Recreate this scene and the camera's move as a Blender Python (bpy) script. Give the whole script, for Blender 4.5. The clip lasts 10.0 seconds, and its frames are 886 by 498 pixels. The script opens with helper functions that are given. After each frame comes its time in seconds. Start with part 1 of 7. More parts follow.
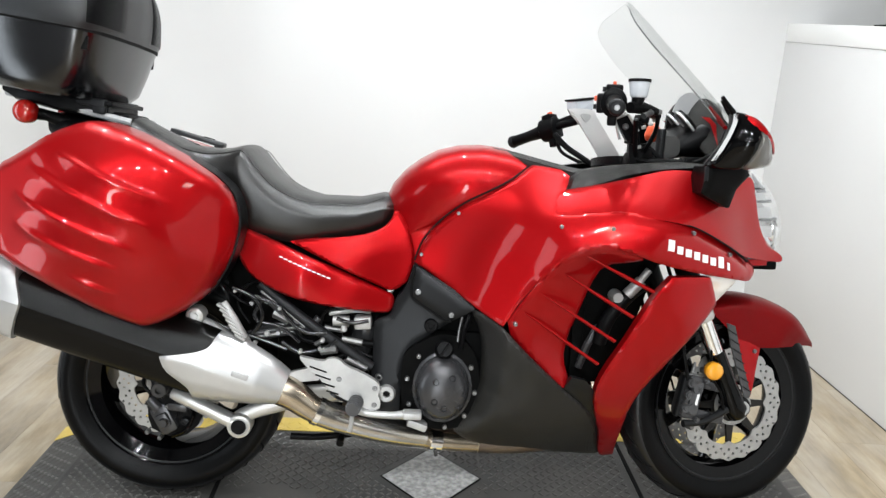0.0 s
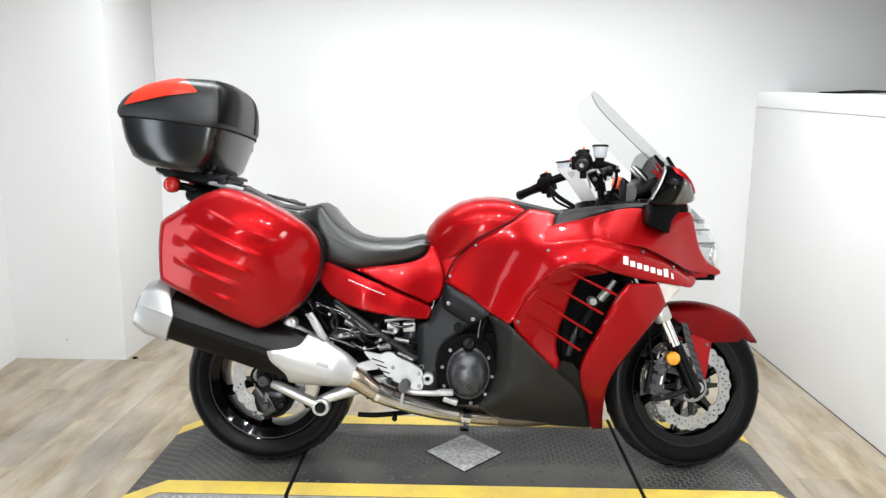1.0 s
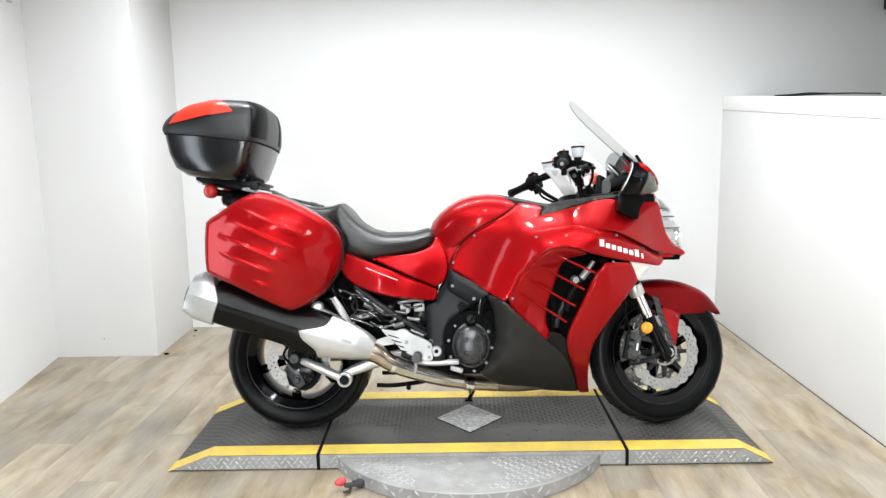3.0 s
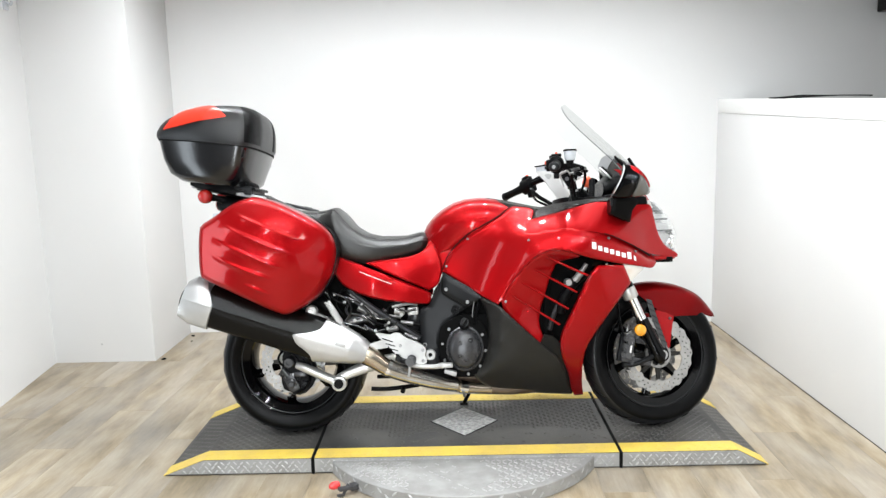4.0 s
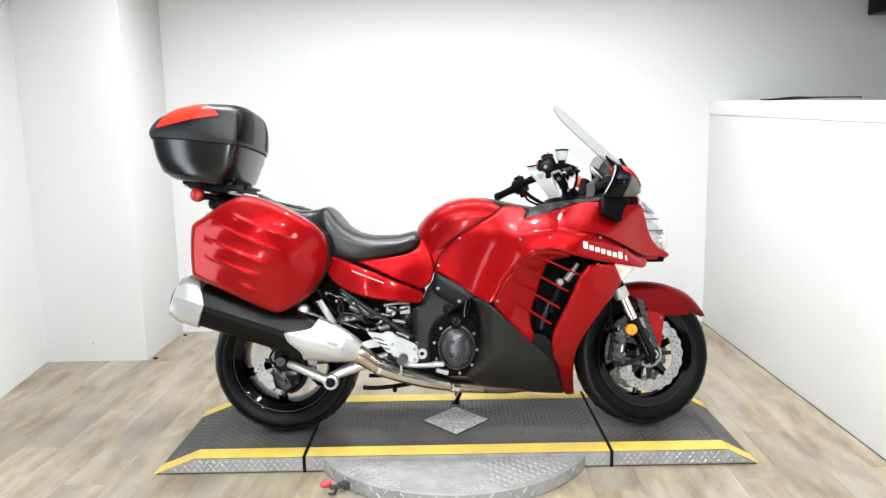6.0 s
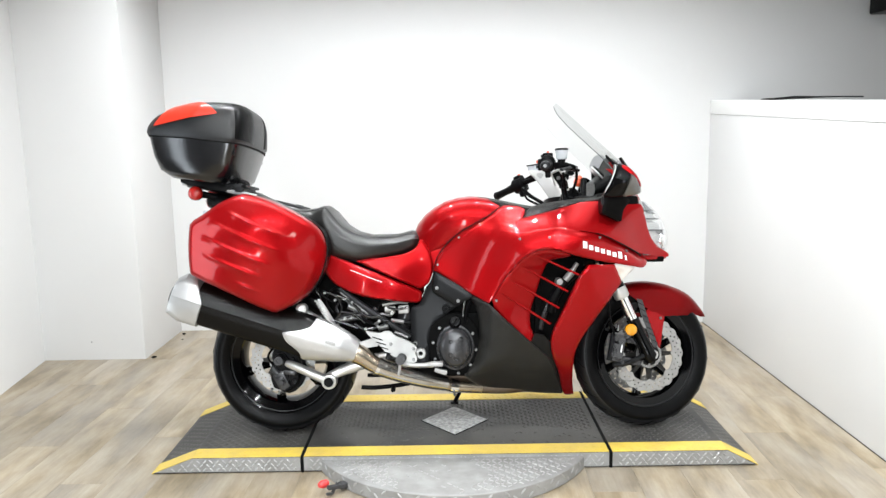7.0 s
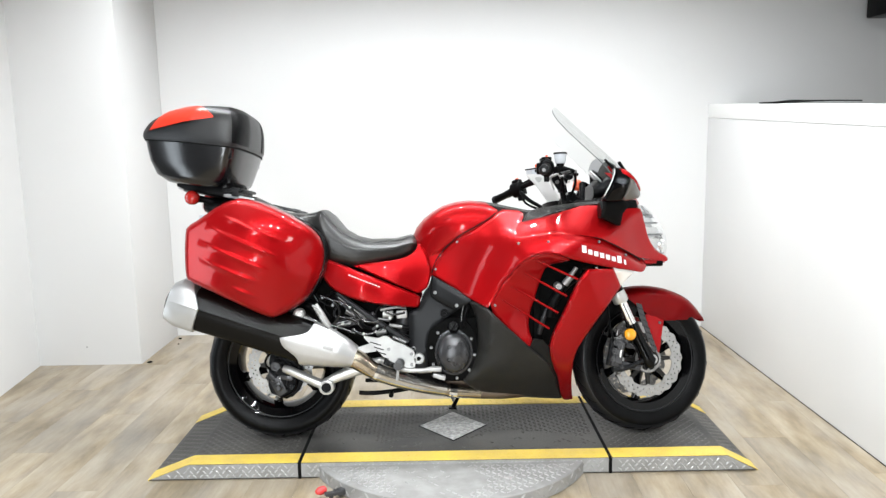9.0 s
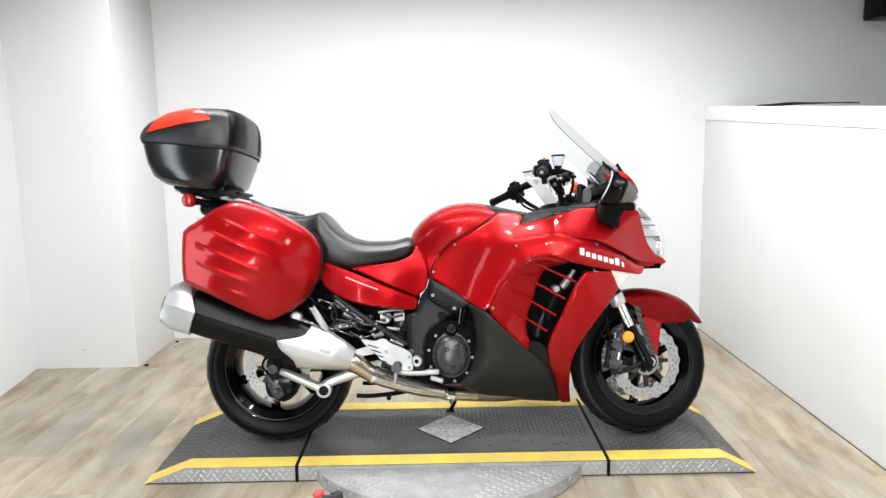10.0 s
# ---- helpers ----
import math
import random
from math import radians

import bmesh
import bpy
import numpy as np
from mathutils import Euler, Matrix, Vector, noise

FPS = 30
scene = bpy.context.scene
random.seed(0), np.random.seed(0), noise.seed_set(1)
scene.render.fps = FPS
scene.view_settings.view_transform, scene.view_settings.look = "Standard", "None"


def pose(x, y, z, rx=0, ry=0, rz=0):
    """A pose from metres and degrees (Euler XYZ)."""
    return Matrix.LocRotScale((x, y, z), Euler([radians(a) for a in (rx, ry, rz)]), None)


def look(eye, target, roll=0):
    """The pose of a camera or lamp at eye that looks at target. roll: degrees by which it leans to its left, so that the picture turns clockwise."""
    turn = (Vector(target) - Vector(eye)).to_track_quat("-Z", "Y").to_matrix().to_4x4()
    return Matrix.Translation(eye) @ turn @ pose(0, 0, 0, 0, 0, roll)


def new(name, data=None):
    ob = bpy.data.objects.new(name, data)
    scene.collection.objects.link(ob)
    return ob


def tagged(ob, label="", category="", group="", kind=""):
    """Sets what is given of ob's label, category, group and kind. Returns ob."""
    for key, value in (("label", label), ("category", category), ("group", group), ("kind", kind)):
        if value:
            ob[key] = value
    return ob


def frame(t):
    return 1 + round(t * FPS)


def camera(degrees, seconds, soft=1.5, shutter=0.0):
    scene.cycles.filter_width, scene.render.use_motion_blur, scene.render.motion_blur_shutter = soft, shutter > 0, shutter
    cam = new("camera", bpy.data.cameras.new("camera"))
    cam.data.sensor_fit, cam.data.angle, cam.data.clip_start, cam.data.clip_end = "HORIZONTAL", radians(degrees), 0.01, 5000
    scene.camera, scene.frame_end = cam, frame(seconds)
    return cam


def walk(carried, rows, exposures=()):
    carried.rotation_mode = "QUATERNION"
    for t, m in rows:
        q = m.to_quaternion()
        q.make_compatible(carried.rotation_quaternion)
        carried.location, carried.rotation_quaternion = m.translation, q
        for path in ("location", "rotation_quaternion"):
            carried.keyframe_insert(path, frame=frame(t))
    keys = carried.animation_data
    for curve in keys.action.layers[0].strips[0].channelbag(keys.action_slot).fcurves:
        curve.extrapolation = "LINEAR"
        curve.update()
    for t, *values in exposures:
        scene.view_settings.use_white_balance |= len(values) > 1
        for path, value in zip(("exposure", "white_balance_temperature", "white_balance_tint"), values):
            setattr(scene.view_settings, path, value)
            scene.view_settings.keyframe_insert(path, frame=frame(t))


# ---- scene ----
cam = camera(60.6, 10.0, soft=1.4)
PATH = [
    (0, (-0.142, -1.93, 1.289), (-0.054, -0.004, 0.756), 3.2),
    (0.5, (-0.137, -2.325, 1.302), (-0.072, -0.372, 0.876), 1.8),
    (1, (-0.092, -2.663, 1.335), (-0.127, -0.697, 0.972), 0.6),
    (1.5, (-0.048, -2.9, 1.342), (-0.135, -0.931, 1.0), 0.3),
    (2, (-0.11, -3.011, 1.346), (-0.105, -1.035, 1.037), -0.4),
    (2.5, (-0.131, -3.076, 1.336), (-0.139, -1.105, 0.998), -0.7),
    (4, (-0.088, -3.109, 1.327), (-0.112, -1.135, 1.006), -1.4),
    (4.5, (-0.086, -3.115, 1.323), (-0.102, -1.142, 0.997), -1.3),
    (5, (-0.081, -3.121, 1.325), (-0.096, -1.148, 1.002), -1.2),
    (5.5, (-0.084, -3.123, 1.32), (-0.091, -1.149, 1.004), -1.2),
    (7, (-0.075, -3.104, 1.318), (-0.084, -1.13, 0.998), -1.0),
    (7.5, (-0.074, -3.105, 1.318), (-0.075, -1.129, 1.007), -0.9),
    (8, (-0.077, -3.102, 1.322), (-0.075, -1.124, 1.022), -1.1),
    (8.5, (-0.079, -3.096, 1.321), (-0.076, -1.118, 1.023), -0.9),
    (9, (-0.083, -3.087, 1.319), (-0.082, -1.111, 1.008), -1.0),
    (9.5, (-0.083, -3.084, 1.32), (-0.08, -1.108, 1.008), -1.2),
    (10, (-0.084, -3.082, 1.319), (-0.076, -1.106, 1.014), -1.0),
]
walk(cam, [(t, look(eye, target, roll)) for t, eye, target, roll in PATH],
     exposures=[(0.0, 0.40), (0.8, 0.48), (1.6, 0.60), (10.0, 0.62)])

# ---------------------------------------------------------------- light and exposure
world = bpy.data.worlds.new("world")
world.use_nodes = True
world.node_tree.nodes["Background"].inputs[0].default_value = (0.9, 0.95, 1.0, 1)
world.node_tree.nodes["Background"].inputs[1].default_value = 0.05
scene.world = world

CEIL = 2.75                        # ceiling height
XL, XR, YB, YF = -2.40, 1.620, 1.80, -6.8   # room: left, right, back and behind the camera
PIL_X, PIL_Y = -1.848, 1.18         # pillar's right and front faces
LEDGE, FALL = 1.391, 0.0335         # top of the half-height wall on the right, which falls a little towards the hall
XFAR = 4.6                         # wall of the space beyond the half-height wall


def lamp(name, m, size, watts, color=(1, 1, 1), size_y=None):
    d = bpy.data.lights.new(name, "AREA")
    d.shape = "RECTANGLE" if size_y else "DISK"
    d.size = size
    if size_y:
        d.size_y = size_y
    d.energy, d.color = watts, color
    ob = new(name, d)
    ob.matrix_world = m
    return ob


# five rows of small ceiling spots and the daylight of the doorway behind the camera
SPOTS = [(-1.33 + gap * i, y, w) for y, w, gap in ((-5.20, 14.0, 0.45), (-3.90, 13.0, 0.45), (-2.55, 9.0, 0.45), (-1.25, 6.5, 0.45), (0.45, 12.8, 0.53)) for i in range(6)]
for sx, sy, sw in SPOTS:
    lamp("spot_light", pose(sx, sy, CEIL - 0.148), 0.06, sw, (0.935, 0.978, 1.0))
lamp("doorway_light", pose(-0.9, YF + 0.02, 1.06, 90, 0, 0), 0.5, 80, (0.90, 0.96, 1.0), 2.05)
lamp("side_door_light", pose(XL + 0.12, -0.74, 1.03, 90, 0, -90), 0.50, 12, (0.84, 0.93, 1.0), 2.0)
# unseen fill lamp, added to brighten the space past the half-height wall
lamp("next_room_fill", pose(3.1, -1.5, CEIL - 0.035), 0.8, 14, (1.0, 0.98, 0.95), 0.3)


# ---------------------------------------------------------------- materials
def sock(node, name, value):
    if name in node.inputs:
        node.inputs[name].default_value = value


def material(name, color, rough=0.5, metal=0.0, vary=0.12, scale=6.0, bump=0.0, bump_scale=120.0, coat=0.0, spec=0.5,
             color2=None, fine=0.0, rough_vary=0.1, object_random=0.0):
    """A surface with two scales of variation in colour and gloss."""
    mt = bpy.data.materials.new(name)
    mt.use_nodes = True
    nt = mt.node_tree
    b = nt.nodes["Principled BSDF"]
    co = nt.nodes.new("ShaderNodeTexCoord")
    n1 = nt.nodes.new("ShaderNodeTexNoise")
    n1.inputs["Scale"].default_value, n1.inputs["Detail"].default_value = scale, 6
    n2 = nt.nodes.new("ShaderNodeTexNoise")
    n2.inputs["Scale"].default_value, n2.inputs["Detail"].default_value = bump_scale, 4
    for n in (n1, n2):
        nt.links.new(co.outputs["Object"], n.inputs["Vector"])
    c2 = color2 or tuple(c * (1 - vary) for c in color)
    ramp = nt.nodes.new("ShaderNodeMapRange")
    ramp.inputs[1].default_value, ramp.inputs[2].default_value = 0.35, 0.65
    nt.links.new(n1.outputs["Fac"], ramp.inputs[0])
    mix = nt.nodes.new("ShaderNodeMix")
    mix.data_type = "RGBA"
    mix.inputs[6].default_value, mix.inputs[7].default_value = (*color, 1), (*c2, 1)
    nt.links.new(ramp.outputs[0], mix.inputs[0])
    out = mix.outputs[2]
    if fine:
        m2 = nt.nodes.new("ShaderNodeMix")
        m2.data_type, m2.blend_type = "RGBA", "MULTIPLY"
        m2.inputs[0].default_value = fine
        nt.links.new(out, m2.inputs[6])
        nt.links.new(n2.outputs["Color"], m2.inputs[7])
        out = m2.outputs[2]
    if object_random:
        oi = nt.nodes.new("ShaderNodeObjectInfo")
        mr = nt.nodes.new("ShaderNodeMapRange")
        mr.inputs[3].default_value, mr.inputs[4].default_value = 1 - object_random, 1 + object_random
        nt.links.new(oi.outputs["Random"], mr.inputs[0])
        m3 = nt.nodes.new("ShaderNodeVectorMath")
        m3.operation = "SCALE"
        nt.links.new(out, m3.inputs[0])
        nt.links.new(mr.outputs[0], m3.inputs["Scale"])
        out = m3.outputs[0]
    nt.links.new(out, b.inputs["Base Color"])
    rr = nt.nodes.new("ShaderNodeMapRange")
    rr.inputs[3].default_value, rr.inputs[4].default_value = rough * (1 - rough_vary), rough * (1 + rough_vary)
    nt.links.new(n1.outputs["Fac"], rr.inputs[0])
    nt.links.new(rr.outputs[0], b.inputs["Roughness"])
    sock(b, "Metallic", metal)
    sock(b, "Coat Weight", coat)
    sock(b, "Coat Roughness", 0.03)
    sock(b, "Coat IOR", 1.34)
    sock(b, "Specular IOR Level", spec)
    if bump:
        bp = nt.nodes.new("ShaderNodeBump")
        bp.inputs["Strength"].default_value, bp.inputs["Distance"].default_value = bump, 0.002
        nt.links.new(n2.outputs["Fac"], bp.inputs["Height"])
        nt.links.new(bp.outputs[0], b.inputs["Normal"])
    return mt


def clear(name, color, rough=0.0, alpha=0.25, spec=0.5):
    """Thin clear plastic or glass: a share of the light passes straight, the rest is glossy plastic."""
    mt = bpy.data.materials.new(name)
    mt.use_nodes = True
    b = mt.node_tree.nodes["Principled BSDF"]
    b.inputs["Base Color"].default_value = (*color, 1)
    b.inputs["Roughness"].default_value = rough
    b.inputs["Alpha"].default_value = alpha
    sock(b, "Specular IOR Level", spec)
    return mt


def thin_sheet(name, tint, rough=0.03):
    """A clear acrylic sheet: tinted straight light, with gloss that grows towards glancing angles."""
    mt = bpy.data.materials.new(name)
    mt.use_nodes = True
    nt = mt.node_tree
    nt.nodes.remove(nt.nodes["Principled BSDF"])
    tr, gl, mx, lw, pw, ml = (nt.nodes.new("ShaderNode" + k) for k in ("BsdfTransparent", "BsdfGlossy", "MixShader", "LayerWeight", "Math", "Math"))
    tr.inputs["Color"].default_value = (*tint, 1)
    gl.inputs["Color"].default_value, gl.inputs["Roughness"].default_value = (0.9, 0.9, 0.9, 1), rough
    lw.inputs["Blend"].default_value = 0.5
    pw.operation, ml.operation = "POWER", "MULTIPLY_ADD"
    pw.inputs[1].default_value = 5.0
    ml.inputs[1].default_value, ml.inputs[2].default_value = 0.7, 0.04
    nt.links.new(lw.outputs["Facing"], pw.inputs[0])
    nt.links.new(pw.outputs[0], ml.inputs[0])
    nt.links.new(ml.outputs[0], mx.inputs[0])
    nt.links.new(tr.outputs[0], mx.inputs[1])
    nt.links.new(gl.outputs[0], mx.inputs[2])
    nt.links.new(mx.outputs[0], nt.nodes["Material Output"].inputs["Surface"])
    return mt


def plank_material():
    mt = bpy.data.materials.new("plank_vinyl")
    mt.use_nodes = True
    nt = mt.node_tree
    b = nt.nodes["Principled BSDF"]
    co = nt.nodes.new("ShaderNodeTexCoord")
    oi = nt.nodes.new("ShaderNodeObjectInfo")
    off = nt.nodes.new("ShaderNodeVectorMath")
    off.operation = "MULTIPLY_ADD"
    off.inputs[1].default_value = (1, 1, 1)
    cmb = nt.nodes.new("ShaderNodeCombineXYZ")
    mul = nt.nodes.new("ShaderNodeMath")
    mul.operation = "MULTIPLY"
    mul.inputs[1].default_value = 37.0
    nt.links.new(oi.outputs["Random"], mul.inputs[0])
    nt.links.new(mul.outputs[0], cmb.inputs[0])
    nt.links.new(mul.outputs[0], cmb.inputs[1])
    nt.links.new(co.outputs["Object"], off.inputs[0])
    nt.links.new(cmb.outputs[0], off.inputs[2])

    def grain(sx, sy, detail, rough=0.6):
        mp = nt.nodes.new("ShaderNodeMapping")
        mp.inputs["Scale"].default_value = (sx, sy, 1)
        n = nt.nodes.new("ShaderNodeTexNoise")
        n.inputs["Scale"].default_value, n.inputs["Detail"].default_value, n.inputs["Roughness"].default_value = 1, detail, rough
        nt.links.new(off.outputs[0], mp.inputs[0])
        nt.links.new(mp.outputs[0], n.inputs[0])
        return n
    g1, g2, g3 = grain(9, 2.2, 6, 0.65), grain(95, 4.0, 6, 0.7), grain(3.5, 1.4, 4)
    r1 = nt.nodes.new("ShaderNodeValToRGB")
    e = r1.color_ramp.elements
    e[0].position, e[0].color = 0.28, (0.125, 0.094, 0.054, 1)
    e[1].position, e[1].color = 0.72, (0.43, 0.366, 0.275, 1)
    mid = r1.color_ramp.elements.new(0.5)
    mid.color = (0.300, 0.238, 0.155, 1)
    nt.links.new(g1.outputs["Fac"], r1.inputs[0])
    grey = nt.nodes.new("ShaderNodeMix")
    grey.data_type = "RGBA"
    grey.inputs[7].default_value = (0.37, 0.352, 0.328, 1)
    gm = nt.nodes.new("ShaderNodeMapRange")
    gm.inputs[1].default_value, gm.inputs[2].default_value, gm.inputs[4].default_value = 0.40, 0.64, 0.42
    nt.links.new(g3.outputs["Fac"], gm.inputs[0])
    nt.links.new(gm.outputs[0], grey.inputs[0])
    nt.links.new(r1.outputs[0], grey.inputs[6])
    fine = nt.nodes.new("ShaderNodeMix")
    fine.data_type, fine.blend_type = "RGBA", "OVERLAY"
    fine.inputs[0].default_value = 0.3
    nt.links.new(grey.outputs[2], fine.inputs[6])
    nt.links.new(g2.outputs["Fac"], fine.inputs[7])
    tone = nt.nodes.new("ShaderNodeMapRange")
    tone.inputs[3].default_value, tone.inputs[4].default_value = 0.84, 1.07
    nt.links.new(oi.outputs["Random"], tone.inputs[0])
    sc = nt.nodes.new("ShaderNodeVectorMath")
    sc.operation = "SCALE"
    nt.links.new(fine.outputs[2], sc.inputs[0])
    nt.links.new(tone.outputs[0], sc.inputs["Scale"])
    nt.links.new(sc.outputs[0], b.inputs["Base Color"])
    rg = nt.nodes.new("ShaderNodeMapRange")
    rg.inputs[3].default_value, rg.inputs[4].default_value = 0.26, 0.42
    nt.links.new(g2.outputs["Fac"], rg.inputs[0])
    nt.links.new(rg.outputs[0], b.inputs["Roughness"])
    bp = nt.nodes.new("ShaderNodeBump")
    bp.inputs["Strength"].default_value, bp.inputs["Distance"].default_value = 0.15, 0.001
    nt.links.new(g2.outputs["Fac"], bp.inputs["Height"])
    nt.links.new(bp.outputs[0], b.inputs["Normal"])
    return mt


M_WALL = material("white_wall_paint", (0.685, 0.683, 0.680), 0.62, vary=0.03, scale=1.3, bump=0.08, bump_scale=160)
M_CEIL = material("grey_ceiling_paint", (0.30, 0.30, 0.30), 0.8, vary=0.03, scale=1.5, bump=0.1, bump_scale=90)
# for the added walls and ceiling out of view that darken reflections
M_CHAR = material("unseen_hall_charcoal", (0.10, 0.10, 0.102), 0.75, vary=0.1, scale=1.2, bump=0.08, bump_scale=120)
M_GREYWALL = material("pale_grey_wall_paint", (0.60, 0.60, 0.59), 0.7, vary=0.05, scale=0.9, bump=0.08, bump_scale=150)
M_TRIM = material("white_trim_paint", (0.86, 0.86, 0.85), 0.4, vary=0.02, scale=3)
M_PLANK = plank_material()
M_UNDER = material("dark_underlay", (0.05, 0.045, 0.04), 0.9)
M_RED = material("candy_red_paint", (0.320, 0.0032, 0.0050), 0.34, metal=0.50, spec=0.05, vary=0.10, scale=2.2, bump=0.02, bump_scale=1500, coat=0.6, rough_vary=0.05)
M_REDLID = material("bright_red_panel", (0.68, 0.034, 0.014), 0.35, vary=0.06, scale=4, bump=0.03, bump_scale=600)
M_BLACK = material("satin_black_plastic", (0.003, 0.003, 0.0033), 0.32, spec=0.08, vary=0.3, scale=9, bump=0.25, bump_scale=700)
M_CASE = material("textured_black_case", (0.0050, 0.0050, 0.0060), 0.34, spec=0.48, vary=0.25, scale=7, bump=0.35, bump_scale=900)
M_GLOSSCASE = material("gloss_case_plastic", (0.004, 0.0042, 0.005), 0.20, spec=0.62, vary=0.2, scale=8, bump=0.05, bump_scale=900, coat=0.12)
M_WHEEL = material("black_wheel_paint", (0.0012, 0.0012, 0.0014), 0.07, spec=0.20, vary=0.2, scale=9)
M_GLOSSBLACK = material("gloss_black_paint", (0.0015, 0.0015, 0.0017), 0.10, spec=0.12, vary=0.2, scale=8, coat=0.2)
M_SEAT = material("black_seat_vinyl", (0.0050, 0.0044, 0.0038), 0.36, spec=0.58, vary=0.25, scale=10, bump=0.2, bump_scale=420)
M_RUBBER = material("tyre_rubber", (0.0024, 0.0024, 0.0027), 0.36, spec=0.10, vary=0.35, scale=14, bump=0.3, bump_scale=260)
M_HOSE = material("shiny_black_rubber", (0.006, 0.006, 0.0065), 0.20, spec=0.5, vary=0.3, scale=12)
# tyre rubber again, with the light on the tread put into a paler colour
M_TREAD = material("light_catching_tread", (0.009, 0.009, 0.010), 0.34, spec=0.35, vary=0.35, scale=14, bump=0.4, bump_scale=200)
M_COWL = material("dark_cowl_plastic", (0.021, 0.0203, 0.0188), 0.34, spec=0.20, vary=0.2, scale=5, bump=0.6, bump_scale=1100)
M_FRAME = material("graphite_alloy", (0.0125, 0.013, 0.014), 0.36, spec=0.20, metal=0.25, vary=0.2, scale=6, bump=0.12, bump_scale=500)
M_ENGINE = material("dark_engine_alloy", (0.050, 0.050, 0.053), 0.27, spec=0.55, metal=0.40, vary=0.3, scale=12, bump=0.15, bump_scale=400)
M_CALIPER = material("grey_caliper_alloy", (0.065, 0.065, 0.068), 0.38, metal=0.3, vary=0.3, scale=25, bump=0.2, bump_scale=300)
# near-black: real black parts, and engine-bay parts with their shade in the colour
M_DARK = material("black_parts_and_shade", (0.0022, 0.0022, 0.0022), 0.6, spec=0.05, vary=0.4, scale=15, bump=0.2, bump_scale=200)
M_SHROUD = material("satin_silver_shroud", (0.48, 0.48, 0.478), 0.34, metal=0.55, vary=0.1, scale=9, bump=0.05, bump_scale=700)
M_BOLT = material("zinc_bolt", (0.24, 0.24, 0.24), 0.38, metal=0.9, vary=0.2, scale=30)
M_SILVER = material("brushed_silver", (0.64, 0.635, 0.62), 0.36, metal=0.6, vary=0.1, scale=9, bump=0.05, bump_scale=700)
M_ALLOY = material("cast_alloy", (0.42, 0.417, 0.41), 0.42, metal=0.5, vary=0.2, scale=16, bump=0.15, bump_scale=500)
M_ROD = material("dull_linkage_steel", (0.17, 0.168, 0.165), 0.34, metal=0.6, vary=0.3, scale=20)
M_CHROME = material("chrome", (0.88, 0.88, 0.88), 0.13, metal=1.0, vary=0.06, scale=12)
M_GUARD = material("polished_guard_steel", (0.56, 0.545, 0.52), 0.20, metal=0.95, vary=0.25, scale=10, color2=(0.40, 0.37, 0.32))
M_BROWNPIPE = material("heat_browned_steel", (0.16, 0.125, 0.095), 0.40, metal=0.7, vary=0.3, scale=9, color2=(0.09, 0.065, 0.05))
M_PIPE = material("heat_tinted_steel", (0.46, 0.40, 0.32), 0.25, metal=0.95, vary=0.3, scale=7, color2=(0.30, 0.235, 0.155))
M_DISC = material("brake_disc_steel", (0.40, 0.396, 0.388), 0.44, metal=0.75, vary=0.15, scale=30, bump=0.1, bump_scale=900)
M_CARRIER = material("dark_carrier_alloy", (0.014, 0.013, 0.0115), 0.35, metal=0.5, vary=0.2, scale=18)
M_AMBER = material("amber_lens", (0.85, 0.36, 0.02), 0.15, vary=0.2, scale=40, coat=1.0)
M_REDLENS = material("red_lens", (0.40, 0.012, 0.008), 0.15, vary=0.2, scale=40, coat=1.0)
M_ORANGE = material("orange_red_cap", (0.75, 0.10, 0.03), 0.4, vary=0.1, scale=30)
M_WHITEMARK = material("white_lettering", (0.82, 0.82, 0.82), 0.35, vary=0.05, scale=20)
M_TRANSL = material("cloudy_white_plastic", (0.55, 0.58, 0.62), 0.25, vary=0.15, scale=20, coat=0.4)
M_SMOKE = material("smoked_grey_lens", (0.10, 0.095, 0.087), 0.16, vary=0.25, scale=9, coat=1.0)
M_SCREEN = thin_sheet("clear_windscreen", (0.91, 0.92, 0.918), 0.05)
M_EDGE = clear("screen_edge", (0.16, 0.165, 0.165), 0.1, 0.75)
M_HOOD = material("grey_hood_plastic", (0.36, 0.36, 0.365), 0.35, vary=0.15, scale=12)
M_SLEEVE = material("carbon_sleeve", (0.0032, 0.003, 0.0028), 0.24, vary=0.2, scale=6, spec=0.16, bump=0.2, bump_scale=900)
M_LENS = clear("clear_lamp_lens", (0.8, 0.82, 0.83), 0.03, 0.20, 0.7)
M_FROST = clear("frosted_indicator_lens", (0.95, 0.90, 0.82), 0.12, 0.55)
M_DECK = material("worn_black_tread", (0.025, 0.0248, 0.0246), 0.45, spec=0.4, vary=0.3, scale=5, color2=(0.066, 0.062, 0.057), bump=0.3, bump_scale=300)
M_LUG = material("worn_black_lugs", (0.115, 0.110, 0.103), 0.36, spec=0.5, vary=0.4, scale=6, color2=(0.055, 0.052, 0.048))
M_YELLOW = material("yellow_safety_paint", (0.74, 0.54, 0.085), 0.50, vary=0.3, scale=7, color2=(0.58, 0.42, 0.10), bump=0.3, bump_scale=200)
M_PLATE = material("aluminium_tread_plate", (0.31, 0.307, 0.30), 0.56, metal=0.2, vary=0.2, scale=14, color2=(0.235, 0.231, 0.222), bump=0.15, bump_scale=300)
M_PLATELUG = material("bright_tread_lugs", (0.40, 0.397, 0.388), 0.38, metal=0.4, vary=0.2, scale=12)
M_GRIT = material("grey_grit_plate", (0.78, 0.775, 0.76), 0.6, vary=0.5, scale=70, bump=1.0, bump_scale=330, fine=0.4)
M_GAP = material("black_gap", (0.003, 0.003, 0.003), 0.8, spec=0.15)
